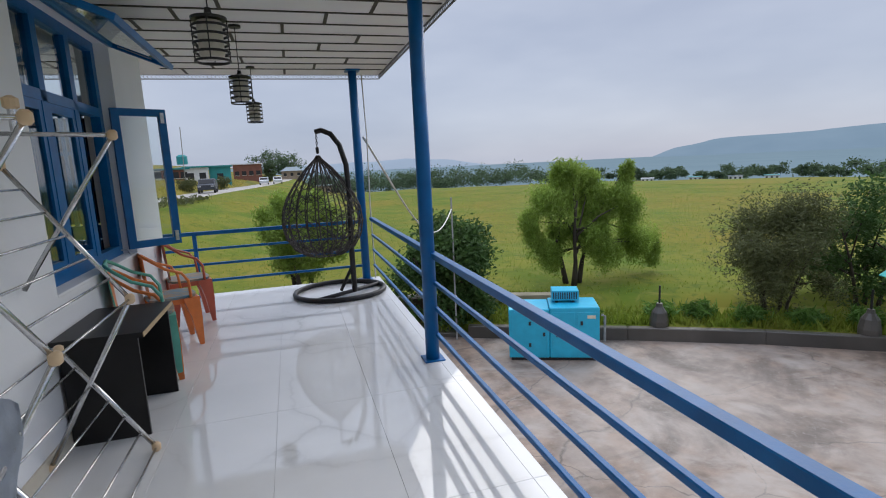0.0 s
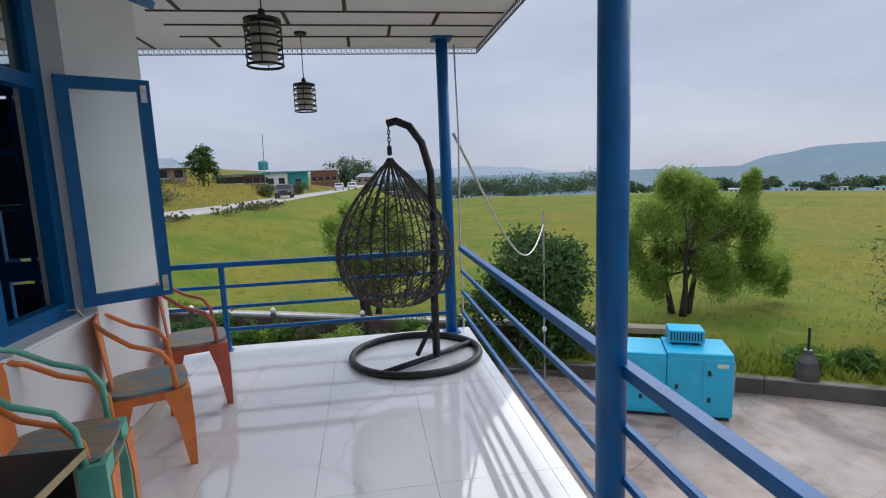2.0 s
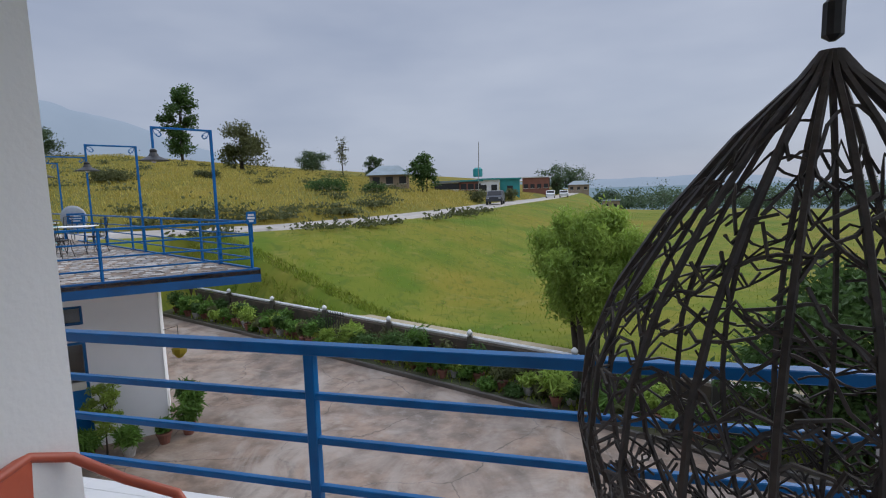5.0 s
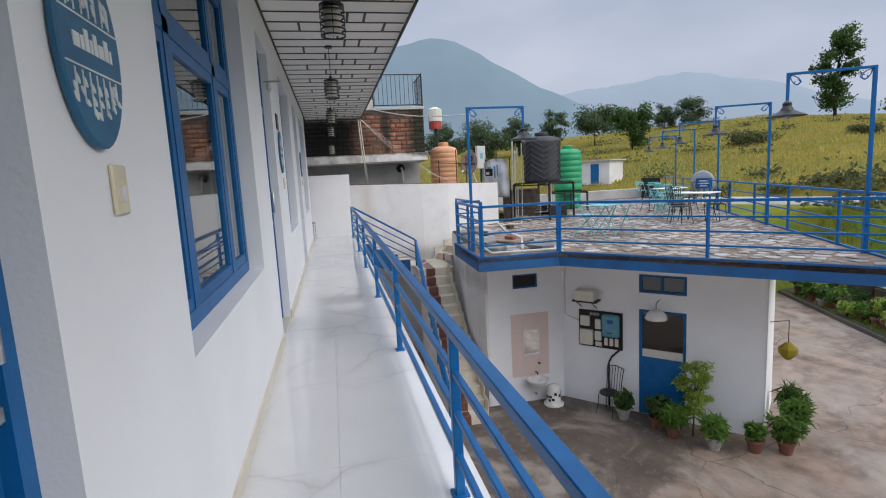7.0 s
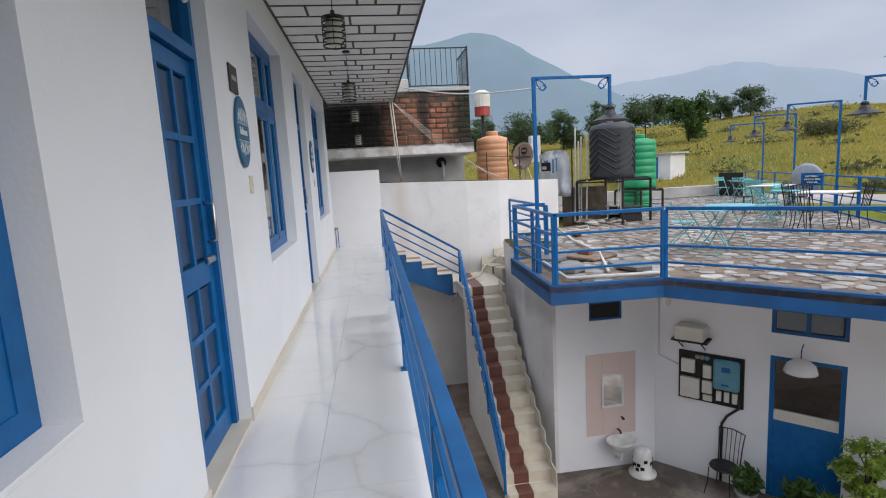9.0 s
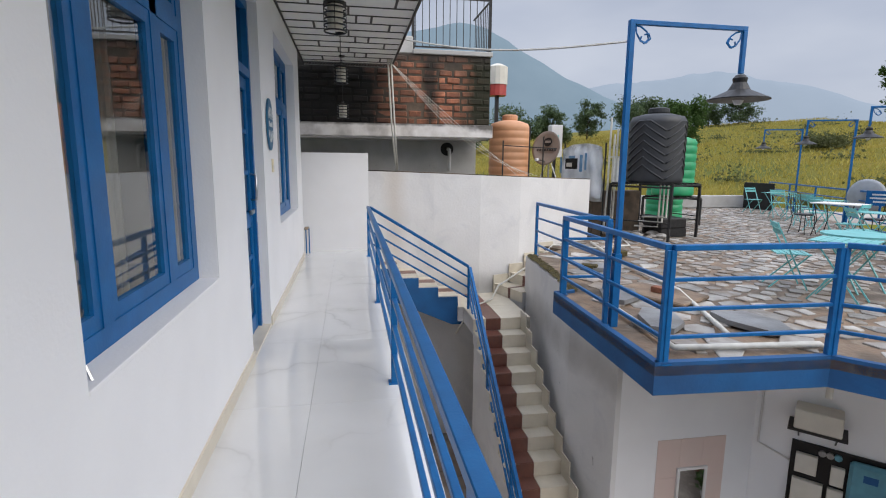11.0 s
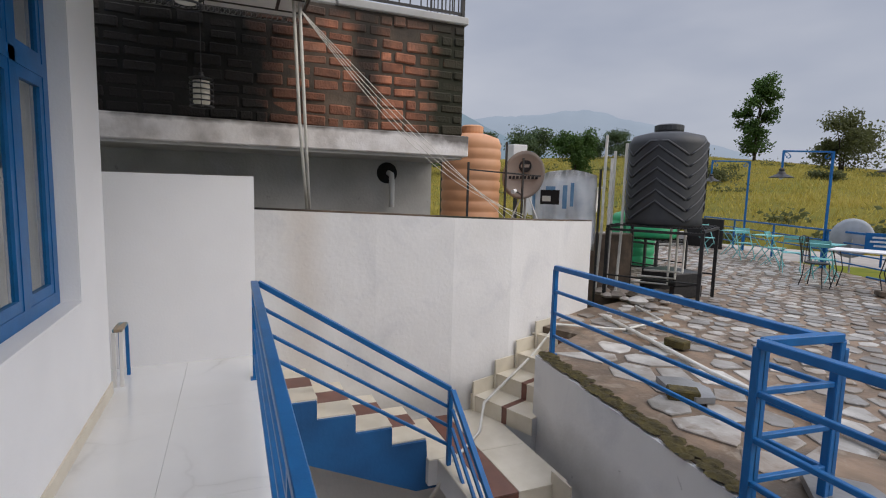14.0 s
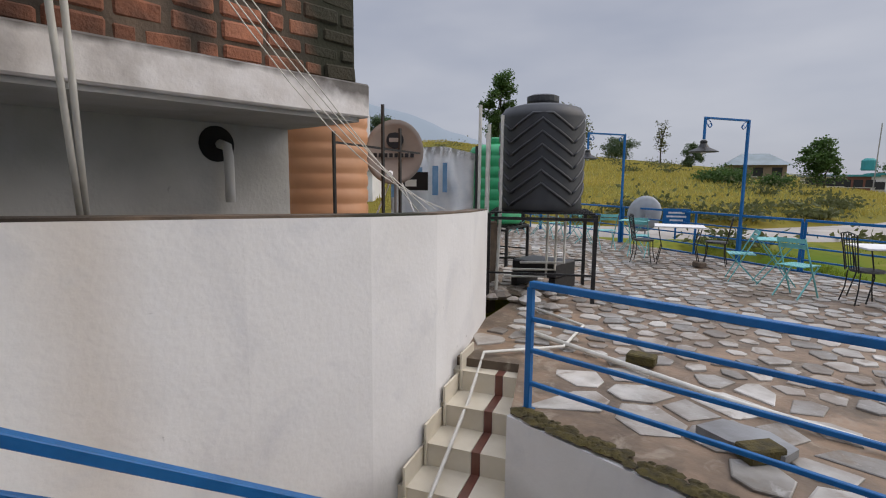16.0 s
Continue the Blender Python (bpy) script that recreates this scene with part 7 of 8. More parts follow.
for x, y, t_ in ((-13.6, 10.3, 200), (-12.75, 9.5, 65), (-17.8, 13.2, 20), (-16.9, 12.5, 130), (-18.9, 13.6, -20), (-10.9, 6.3, 60), (-15.9, 11.9, 100), (-20.4, 14.0, 0)):
    folding_chair(x, y, t_)
for x, y, t_, r_ in ((-13.15, 10.35, 20, False), (-18.3, 13.6, 10, False), (-10.6, 7.0, 0, True), (-10.15, 6.3, 30, False), (-16.3, 12.6, 10, False), (-19.7, 14.2, 20, False)):
    folding_table(x, y, t_, r_)
for x, y, t_ in ((-15.5, 11.1, 10), (-14.35, 11.75, 190), (-12.0, 9.6, 30), (-11.4, 10.3, 200), (-11.3, 9.2, 100)):
    iron_chair(x, y, DECK, t_)
iron_table(-14.95, 11.45, 20)
iron_table(-11.75, 10.0, 25)
for x, y in ((-14.5, 11.3), (-13.3, 5.3), (-12.2, 4.2)):
    bl = thing("loose_brick", "mossy loose brick lying on the terrace", "brick", "loose bricks", m=pose(x, y, DECK, 0, 0, x * 40))
    part("brick", B(-0.12, 0.12, -0.07, 0.07, 0, 0.09, bevel=0.012), MOSS if y < 6 else MORTAR, bl)
rb = thing("red_brick_block", "single red brick on a slate slab", "brick", m=pose(-10.6, 4.35, DECK, 0, 0, 30))
part("brick", B(-0.12, 0.12, -0.055, 0.055, 0.05, 0.12, bevel=0.006), BRICK, rb)
part("slab", B(-0.5, 0.4, -0.3, 0.35, 0.0, 0.05, bevel=0.015), EARTH, rb)

# water tanks
TANK = material("black_tank_plastic", (0.022, 0.024, 0.028), (0.03, 0.032, 0.036), 7, 0.5, bump=0.06, big=0.3, big_scale=2.0, big_color=(0.05, 0.05, 0.05))
GREEN = material("green_tank_plastic", (0.01, 0.3, 0.12), (0.01, 0.25, 0.1), 7, 0.45)
PEACH = material("orange_tank_plastic", (0.62, 0.3, 0.15), (0.55, 0.26, 0.13), 4, 0.5, big=0.3, big_scale=1.5, big_color=(0.66, 0.4, 0.25))


def water_tank(x, y, z, r, h, mat, label, ribs=0, chevrons=False):
    ob = thing("water_tank", label, "water tank", "water tanks", m=pose(x, y, z))
    prof = [(r * 0.96, 0), (r, 0.04)]
    if ribs:
        for i in range(ribs):
            z0 = 0.08 + (h - 0.3) * i / ribs
            z1 = 0.08 + (h - 0.3) * (i + 1) / ribs
            prof += [(r, z0), (r, z1 - 0.07), (r * 0.975, z1 - 0.055), (r * 0.975, z1 - 0.03)]
    else:
        prof += [(r * 0.985, 0.12), (r, h - 0.24)]
    prof += [(r, h - 0.2), (r * 0.9, h - 0.1), (r * 0.5, h - 0.04), (r * 0.36, h - 0.03)]
    part("body", lathe(bmesh.new(), prof, 32), mat, ob, smooth=True)
    part("lid", lathe(bmesh.new(), [(r * 0.36, h - 0.04), (r * 0.38, h + 0.0), (r * 0.38, h + 0.07), (r * 0.3, h + 0.09)], 20), mat, ob)
    if chevrons:
        for face in (0, 90, 180, 270):
            for i in range(7):
                zc = 0.22 + i * 0.165
                pts = []
                for j in range(-7, 8):
                    a = radians(face + j * 6.2 + 32)
                    zz = zc + 0.16 - 0.3 * (abs(j) / 7) ** 0.9
                    if 0.05 < zz < h - 0.2:
                        pts.append((r * 0.995 * math.cos(a), r * 0.995 * math.sin(a), zz))
                if len(pts) > 2:
                    part("rib", T(pts, 0.02, 5), mat, ob, smooth=True)
    return ob


def tank_stand(x, y, w, h, turn):
    ob = thing("tank_stand", "black angle iron stand under the water tank", "stand", "tank stands", m=pose(x, y, DECK - 0.02, 0, 0, turn))
    for sx in (-1, 1):
        for sy in (-1, 1):
            part("leg", B(sx * w - 0.025, sx * w + 0.025, sy * w - 0.025, sy * w + 0.025, 0, h), BLACK_IRON, ob)
    for sx in (-1, 1):
        part("beam", B(sx * w - 0.025, sx * w + 0.025, -w, w, h, h + 0.04), BLACK_IRON, ob)
        part("beam", B(-w, w, sx * w - 0.02, sx * w + 0.02, h - 0.04, h - 0.001), BLACK_IRON, ob)
        part("brace", B(-w, w, sx * w - 0.012, sx * w + 0.012, h * 0.33, h * 0.33 + 0.025), BLACK_IRON, ob)
    for i in range(5):
        part("slat", B(-w, w, -w * 0.9 + i * w * 0.42, -w * 0.9 + i * w * 0.42 + 0.07, h + 0.04, h + 0.06), BLACK_IRON, ob)
    return ob


tank_stand(-15.56, 7.3, 0.68, 1.13, 32)
water_tank(-15.56, 7.26, 1.15, 0.575, 1.48, TANK, "big black ribbed plastic water tank on its stand", 0, True)
tank_stand(-17.75, 9.2, 0.5, 0.7, 10)
water_tank(-17.75, 9.2, 0.74, 0.52, 1.55, GREEN, "tall green ribbed plastic water tank", 6)
water_tank(-18.9, 9.75, DECK, 0.5, 1.3, GREEN, "green ribbed plastic water tank on the deck", 5)
water_tank(-16.32, 4.2, 1.12, 0.44, 1.36, PEACH, "pale orange ribbed plastic water tank behind the wall", 7)
os_ = thing("tank_stand", "black iron stand under the orange tank", "stand", "tank stands", m=pose(-16.32, 4.2, 0))
for sx in (-0.38, 0.38):
    for sy in (-0.38, 0.38):
        part("leg", B(sx - 0.025, sx + 0.025, sy - 0.025, sy + 0.025, -0.6, 1.08), BLACK_IRON, os_)
part("platform", B(-0.42, 0.42, -0.42, 0.42, 1.08, 1.12), BLACK_IRON, os_)
for dx, dy, zt in ((0.55, -0.3, 2.0), (0.62, 0.25, 2.3), (0.5, 0.6, 2.1)):
    part("guard_bar", beam(bmesh.new(), (dx, dy, 0.9), (dx, dy, zt), 0.025, 0.025), BLACK_IRON, os_)
part("guard_bar", beam(bmesh.new(), (0.55, -0.3, 1.9), (0.5, 0.9, 1.85), 0.02, 0.02), BLACK_IRON, os_)
for i, (dx, dy) in enumerate(((-16.15, 6.35), (-16.22, 6.45), (-16.1, 6.55), (-16.3, 6.3))):
    p_ = thing("water_pipe", "upright white plastic water pipe by the tank", "pipe", "water pipes", m=pose(dx + 0.25, dy + 0.1, DECK))
    part("pipe", T([(0, 0, 0), (0.02 * i, 0.01, 1.0), (0.02 * i, 0.02, 2.2 + 0.12 * i)], 0.022, 6), HOSE, p_)
for i in range(3):
    p_ = thing("water_pipe", "white plastic pipe under the tank stand", "pipe", "water pipes", m=pose(-15.5 + 0.14 * i, 7.4, DECK))
    part("pipe", T([(0, 0, 1.12), (0, 0, 0.2 + 0.12 * i), (-0.6, -0.2, 0.16 + 0.12 * i)], 0.02, 6), HOSE, p_)
ps_ = thing("pump_box", "low black trough with stones under the tank", "trough", m=pose(-15.75, 7.7, DECK))
part("trough", B(-0.35, 0.4, -0.3, 0.3, 0.18, 0.4, bevel=0.02), BLACK_IRON, ps_)
part("foot", B(-0.35, -0.25, -0.3, 0.3, 0, 0.18), BLACK_IRON, ps_)
part("foot", B(0.3, 0.4, -0.3, 0.3, 0, 0.18), BLACK_IRON, ps_)
rs2 = random.Random(9)
for i in range(14):
    o = thing("rubble_stone", "loose grey stone by the tank stand", "stone", "loose stones", m=pose(-15.5 + rs2.uniform(-0.5, 0.8), 6.7 + rs2.uniform(-0.3, 0.9), DECK, 0, 0, rs2.uniform(0, 360)))
    r = rs2.uniform(0.07, 0.17)
    part("stone", lathe(bmesh.new(), [(r * 0.8, 0), (r, r * 0.3), (r * 0.5, r * 0.6), (0.01, r * 0.65)], 7), FLAG, o)

# satellite dishes
DISH = material("dish_grey_paint", (0.3, 0.24, 0.19), (0.24, 0.19, 0.155), 5, 0.5, big=0.3, big_scale=4.0, big_color=(0.2, 0.17, 0.14))


def dish(x, y, z, r, yaw, mat, label, marked):
    ob = thing("satellite_dish", label, "satellite dish", "satellite dishes", m=pose(x, y, z, 0, 0, yaw))
    face = pose(0, 0, 0, 0, 0, 0) @ pose(0, 0, 0, 78, 0, 0)
    prof = [(0.02, -0.05), (r * 0.5, -0.03), (r * 0.85, 0.01), (r, 0.04), (r, 0.05), (r * 0.85, 0.022), (r * 0.5, -0.018), (0.01, -0.038)]
    part("reflector", lathe(bmesh.new(), prof, 32, face @ Matrix.Diagonal((1, 1.12, 1, 1))), mat, ob, smooth=True)
    if marked:
        d_ = part("badge", lathe(bmesh.new(), [(r * 0.3, -0.012), (r * 0.3, -0.008)], 20, face @ pose(0, r * 0.45, 0.006)), BLACK_BOARD, ob, "dark round badge")
        part("badge_bar", B(-r * 0.2, r * 0.2, r * 0.38, r * 0.52, -0.006, -0.001, m=face @ pose(0, 0, 0.006)), DISH, d_)
        bb_ = bmesh.new()
        for i in range(8):
            box(bb_, -r * 0.72 + i * r * 0.18, -r * 0.6 + i * r * 0.18, -r * 0.16, -r * 0.02, 0.003, 0.008, m=face)
        part("lettering", bb_, BLACK_BOARD, ob)
    part("arm", T([(0, -0.02, -r * 0.9), (0, -r * 1.1, -r * 0.7)], 0.012, 6), BLACK_IRON, ob)
    part("receiver", lathe(bmesh.new(), [(0.03, 0), (0.03, 0.1)], 10, pose(0, -r * 1.1, -r * 0.7, 100, 0, 0)), OLD_WHITE, ob)
    part("mast", T([(0, 0.06, 0), (0, 0.1, -r * 0.6), (0, 0.12, -z + (-0.9 if marked else DECK))], 0.02, 8), POT_GREY, ob)
    if marked:
        part("stay", T([(0.0, 0.1, -r * 0.5), (-0.45, 0.05, -z + 0.6)], 0.012, 6), OLD_WHITE, ob)
        part("stay", T([(0.0, 0.1, -r * 0.5), (0.45, 0.1, -z + 0.6)], 0.012, 6), OLD_WHITE, ob)
    return ob


dish(-16.12, 5.0, 1.86, 0.335, 40, DISH, "brownish grey satellite dish on the white wall", True)
dish(-16.6, 14.05, 0.75, 0.42, 215, material("pale_dish", (0.4, 0.42, 0.45), None, 6, 0.5), "pale grey satellite dish by the terrace railing", False)

# printed tarpaulin behind the wall
TARP = material("white_tarpaulin", (0.85, 0.85, 0.85), (0.75, 0.76, 0.78), 3, 0.6, bump=0.3, big=0.3, big_scale=4.0, big_color=(0.3, 0.38, 0.46))
tv = bmesh.new()
a, b = Vector((-17.0, 5.75)), Vector((-15.95, 6.25))
g2 = []
for i in range(21):
    f = i / 20
    p = a.lerp(b, f)
    row_ = []
    for j in range(9):
        z = 0.7 + (1.18 + 0.12 * math.sin(f * 3.0)) * j / 8
        off = 0.05 * math.sin(f * 17 + j * 0.4) + 0.03 * math.sin(j * 1.7 + f * 7)
        row_.append(tv.verts.new((p.x + off, p.y - off, z)))
    g2.append(row_)
for i in range(20):
    for j in range(8):
        tv.faces.new((g2[i][j], g2[i + 1][j], g2[i + 1][j + 1], g2[i][j + 1]))
bmesh.ops.solidify(tv, geom=tv.faces[:], thickness=0.006)
tr = thing("tarpaulin", "creased white printed tarpaulin hung on poles", "tarpaulin")
part("sheet", tv, TARP, tr, smooth=True)
for p in (a, b):
    part("pole", T([(p.x, p.y + 0.05, -0.6), (p.x, p.y + 0.05, 2.0)], 0.02, 6), BLACK_IRON, tr)
PRINT_BLUE = material("faded_blue_print", (0.1, 0.24, 0.4), (0.2, 0.34, 0.5), 9, 0.6)
for x0, x1, z0, z1, mm in ((-0.3, 0.06, 1.42, 1.66, BLACK_BOARD), (-0.2, -0.02, 1.66, 1.72, PRINT_BLUE), (0.12, 0.2, 1.36, 1.74, PRINT_BLUE), (0.26, 0.32, 1.4, 1.78, PRINT_BLUE), (-0.46, -0.4, 1.32, 1.7, PRINT_BLUE), (-0.26, -0.1, 1.47, 1.56, GREYP)):
    part("print", B(x0, x1, -0.1 - 0.004 * (mm is GREYP), -0.096, z0, z1, m=pose(-16.5, 5.92, 0, 0, 0, 25)), mm, tr, "faded printed patch")
br_ = thing("rough_wall", "rough dark stone wall behind the tank", "wall", m=pose(-16.6, 6.9, DECK))
part("wall", B(-0.15, 0.15, -0.6, 0.6, -0.5, 0.95, bevel=0.02), MORTAR, br_)
tagged(part("dark_panel", B(-22.4, -21.0, 15.3, 15.36, DECK, DECK + 0.95, bevel=0.01), BLACK_BOARD), "dark grey sheet panel at the terrace end", "panel")
lw_ = thing("low_parapet", "low weathered parapet at the far side of the deck", "wall", m=pose(-22.5, 12.0, DECK))
part("parapet", B(-0.15, 0.15, -4.5, 3.5, 0, 0.45, bevel=0.02), GREY_PLASTER, lw_)
hs_ = thing("hut", "small white hut with blue doors beyond the terrace", "hut", m=pose(-38.0, 21.0, float(ground_height(-38.0, 21.0)), 0, 0, 30))
part("wall", B(-2.2, 2.2, -1, 1, -0.5, 1.7), OLD_WHITE, hs_)
part("roof", B(-2.4, 2.4, -1.2, 1.2, 1.7, 1.8), GREY_PLASTER, hs_)
for x in (-1.2, 0.6):
    part("door", B(x, x + 0.7, -1.03, -1.0, 0.0, 1.5), BLUE, hs_)


def notice_board(x, y, z, turn, w, h):
    ob = thing("notice_board", "small blue notice board with white lettering on the railing", "sign", "blue notice boards", m=pose(x, y, z, 0, 0, turn))
    part("panel", B(-w / 2, w / 2, -0.015, 0.015, -h / 2, h / 2, bevel=0.003), BLUE, ob)
    part("post", B(-0.02, 0.02, 0.016, 0.05, -h / 2 - 0.35, h / 2 - 0.05), BLUE, ob)
    for k, f in enumerate((0.3, 0.36, 0.24)):
        part("lettering", B(-w * f, w * f, -0.019, -0.015, h * (0.24 - 0.24 * k) - 0.02, h * (0.24 - 0.24 * k) + 0.02), SIGN_WHITE, ob)
    return ob


notice_board(-15.6, 13.3, 0.78, 22, 0.58, 0.36)
notice_board(-4.87, 7.88, 0.98, 36, 0.18, 0.24)
# hoses, conduits and wires
tagged(part("hose", T([(-13.38, 2.45, LAND - 0.45), (-13.3, 2.7, LAND + 0.02), (-13.7, 3.15, LAND + 0.03), (-14.0, 3.35, LAND + 0.19), (-14.15, 3.75, LAND + 0.38), (-14.3, 4.15, LAND + 0.57), (-14.45, 4.55, DECK + 0.02), (-14.0, 5.2, DECK + 0.02), (-14.2, 6.0, DECK + 0.02), (-15.0, 6.3, DECK + 0.02)], 0.016, 6), HOSE, smooth=True), "pale hose lying up the tiled steps", "hose")
tagged(part("water_pipe", T([(-10.3, 3.52, DECK + 0.03), (-9.6, 3.46, DECK + 0.03), (-8.95, 3.4, DECK + 0.03), (-8.84, 4.7, DECK + 0.03), (-8.76, 4.78, DECK - 0.05), (-8.69, 4.7, DECK - 0.4)], 0.028, 8), HOSE, smooth=True), "white plastic pipe along the terrace edge", "pipe")
tagged(part("water_pipe", T([(-14.6, 5.4, DECK + 0.03), (-12.5, 4.9, DECK + 0.03), (-10.8, 4.7, DECK + 0.03), (-9.2, 4.1, DECK + 0.03)], 0.024, 8), HOSE, smooth=True), "white plastic pipe across the flagstones", "pipe")
for i, dy in enumerate((0.0, 0.05)):
    tagged(part("conduit", T([(-14.1, 1.4 + dy, 3.2), (-14.3, 1.47 + dy, 2.2), (-14.5, 1.56 + dy * 0.5, 1.38)], 0.016, 6), HOSE, smooth=True), "white conduit pipe hanging from the canopy corner", "conduit")
for i in range(4):
    q0, q1 = Vector((-14.1, 1.42, 3.17)), Vector((-14.6 - 0.03 * i, 3.85 + 0.14 * i, 1.3))
    pts = [q0.lerp(q1, k / 10) - Vector((0, 0, (0.03 + 0.11 * i) * math.sin(math.pi * k / 10))) for k in range(11)]
    tagged(part("wire", T(pts, 0.0035, 4), HOSE), "white wire slung from the canopy to the wall", "wire")
tagged(part("wire", T([Vector((-13.0, 1.5, 3.28)).lerp(Vector((-10.08, 3.46, 2.7)), k / 10) - Vector((0, 0, 0.12 * math.sin(math.pi * k / 10))) for k in range(11)], 0.012, 5), HOSE), "white cable from the canopy to the lamp post", "wire")
wb = thing("roof_tank", "small red and white tank on an iron post", "tank", m=pose(-17.4, 4.2, 0))
part("post", B(-0.04, 0.04, -0.04, 0.04, -0.6, 3.1), BLACK_IRON, wb)
part("tank", lathe(bmesh.new(), [(0.22, 3.1), (0.22, 3.35)], 14), paint("red_paint", (0.45, 0.06, 0.05)), wb)
part("cover", lathe(bmesh.new(), [(0.24, 3.35), (0.24, 3.75), (0.1, 3.82)], 14), GREYP, wb)
wb2 = thing("white_box", "white box with a turquoise mark behind the wall", "box", m=pose(-17.9, 5.9, 0))
part("case", B(-0.12, 0.12, -0.15, 0.15, 1.7, 2.5, bevel=0.01), OLD_WHITE, wb2)
part("mark", B(0.121, 0.124, -0.05, 0.05, 2.05, 2.25), TEAL, wb2)
part("post", B(-0.03, 0.03, -0.03, 0.03, -0.6, 1.7), BLACK_IRON, wb2)

# ---- cars and far buildings ----
CAR_DARK, CAR_WHITE = paint("dark_car_paint", (0.04, 0.045, 0.055)), paint("white_car_paint", (0.7, 0.7, 0.7))


def car(x, y, z, turn, mat, label):
    ob = thing("car", label, "car", "parked cars", m=pose(x, y, z, 0, 0, turn))
    bm = bmesh.new()
    side = [(-2.1, 0.35), (-2.1, 0.85), (-1.2, 0.95), (-0.6, 1.45), (0.9, 1.48), (1.6, 1.0), (2.1, 0.92), (2.1, 0.35)]
    lo_ = [bm.verts.new((a_, -0.82, b_)) for a_, b_ in side]
    hi_ = [bm.verts.new((a_, 0.82, b_)) for a_, b_ in side]
    bm.faces.new(lo_)
    bm.faces.new(hi_[::-1])
    for i in range(len(side)):
        bm.faces.new((lo_[i], lo_[(i + 1) % 8], hi_[(i + 1) % 8], hi_[i]))
    bmesh.ops.bevel(bm, geom=bm.edges[:], offset=0.06, segments=2, affect='EDGES')
    part("body", bm, mat, ob)
    part("windscreen", B(-0.01, 0.01, -0.7, 0.7, -0.3, 0.3, m=pose(-0.92, 0, 1.2, 0, 50, 0)), BLACK_BOARD, ob)
    for sy in (-0.83, 0.83):
        part("side_window", B(-0.55, 0.85, sy - 0.005, sy + 0.005, 1.02, 1.36), BLACK_BOARD, ob)
        part("headlight", B(-2.13, -2.08, sy * 0.75 - 0.15, sy * 0.75 + 0.15, 0.66, 0.8), CHROME, ob)
        for sx in (-1.35, 1.3):
            wh = part("wheel", lathe(bmesh.new(), [(0.32, -0.1), (0.34, 0.0), (0.32, 0.1)], 18, pose(sx, sy * 0.92, 0.34, 90, 0, 0)), DARK, ob)
    return ob


car(-7.2, 54.5, -0.4, 93, CAR_DARK, "dark car driving on the country road")
car(-3.6, 101, -0.95, 92, CAR_WHITE, "white car farther along the road")
car(-1.2, 106, -1.0, 92, CAR_WHITE, "white van farther along the road")


def block(name, label, az, dist, w, d_, h, mat, roof_mat, roof="flat", sink=0.0, wins=3, z=None):
    x, y = polar(az, dist)
    b_ = float(ground_height(x, y)) - sink if z is None else z
    ob = thing(name, label, "house", m=pose(x, y, b_, 0, 0, az))
    part("wall", B(-w / 2, w / 2, -d_ / 2, d_ / 2, -1.0, h), mat, ob)
    if roof == "flat":
        part("roof", B(-w / 2 - 0.3, w / 2 + 0.3, -d_ / 2 - 0.3, d_ / 2 + 0.3, h, h + 0.25), roof_mat, ob)
    else:
        bm = bmesh.new()
        for pts in ([(-w / 2 - 0.5, -d_ / 2 - 0.5, h), (w / 2 + 0.5, -d_ / 2 - 0.5, h), (w * 0.25, 0, h + 1.4), (-w * 0.25, 0, h + 1.4)], [(w / 2 + 0.5, d_ / 2 + 0.5, h), (-w / 2 - 0.5, d_ / 2 + 0.5, h), (-w * 0.25, 0, h + 1.4), (w * 0.25, 0, h + 1.4)]):
            bm.faces.new([bm.verts.new(p) for p in pts])
        for sx in (-1, 1):
            bm.faces.new([bm.verts.new(p) for p in ((sx * (w / 2 + 0.5), -d_ / 2 - 0.5, h), (sx * (w / 2 + 0.5), d_ / 2 + 0.5, h), (sx * w * 0.25, 0, h + 1.4))])
        part("roof", bm, roof_mat, ob)
    for i in range(wins):
        xx = -w / 2 + w * (i + 0.5) / wins
        wi = part("window", B(xx - 0.5, xx + 0.5, -d_ / 2 - 0.04, -d_ / 2, h * 0.42, h * 0.42 + 1.0), DARK, ob)
        part("sill", B(xx - 0.6, xx + 0.6, -d_ / 2 - 0.1, -d_ / 2, h * 0.42 - 0.08, h * 0.42), GREYP, wi)
    return ob


TAN = material("tan_plaster", (0.33, 0.25, 0.18), (0.27, 0.2, 0.14), 1, 0.9)
TIN = material("tin_roof", (0.2, 0.25, 0.27), (0.16, 0.2, 0.21), 1, 0.5)
TEAL_B = material("teal_building_paint", (0.03, 0.27, 0.27), (0.03, 0.22, 0.22), 1, 0.7)
RED_B = material("red_brown_wall", (0.24, 0.1, 0.07), None, 1, 0.9)
block("house", "tan house with a hipped tin roof", 20.3, 76, 5.6, 5, 2.2, TAN, TIN, "hip", 0.6)
block("house", "long low grey house on the rise", 14.0, 88, 4, 5, 2.0, GREYP, TIN, "flat", 0.8, 4)
block("house", "long red brown house with a teal roof", 11.7, 92, 5.0, 5, 2.4, RED_B, TEAL_B, "flat", 0.8, 4)
block("house", "white house with teal trim and a roof tank", 9.3, 92, 3.6, 5, 3.2, OLD_WHITE, TEAL_B, "flat", 0.8, 2)
block("house", "teal house with an outer stair", 7.0, 93, 3.4, 5, 3.6, TEAL_B, TEAL_B, "flat", 0.8, 1)
block("house", "reddish two storey house by the road", 4.2, 132, 6.5, 6, 4.4, RED_B, OLD_WHITE, "flat", 0.6, 4)
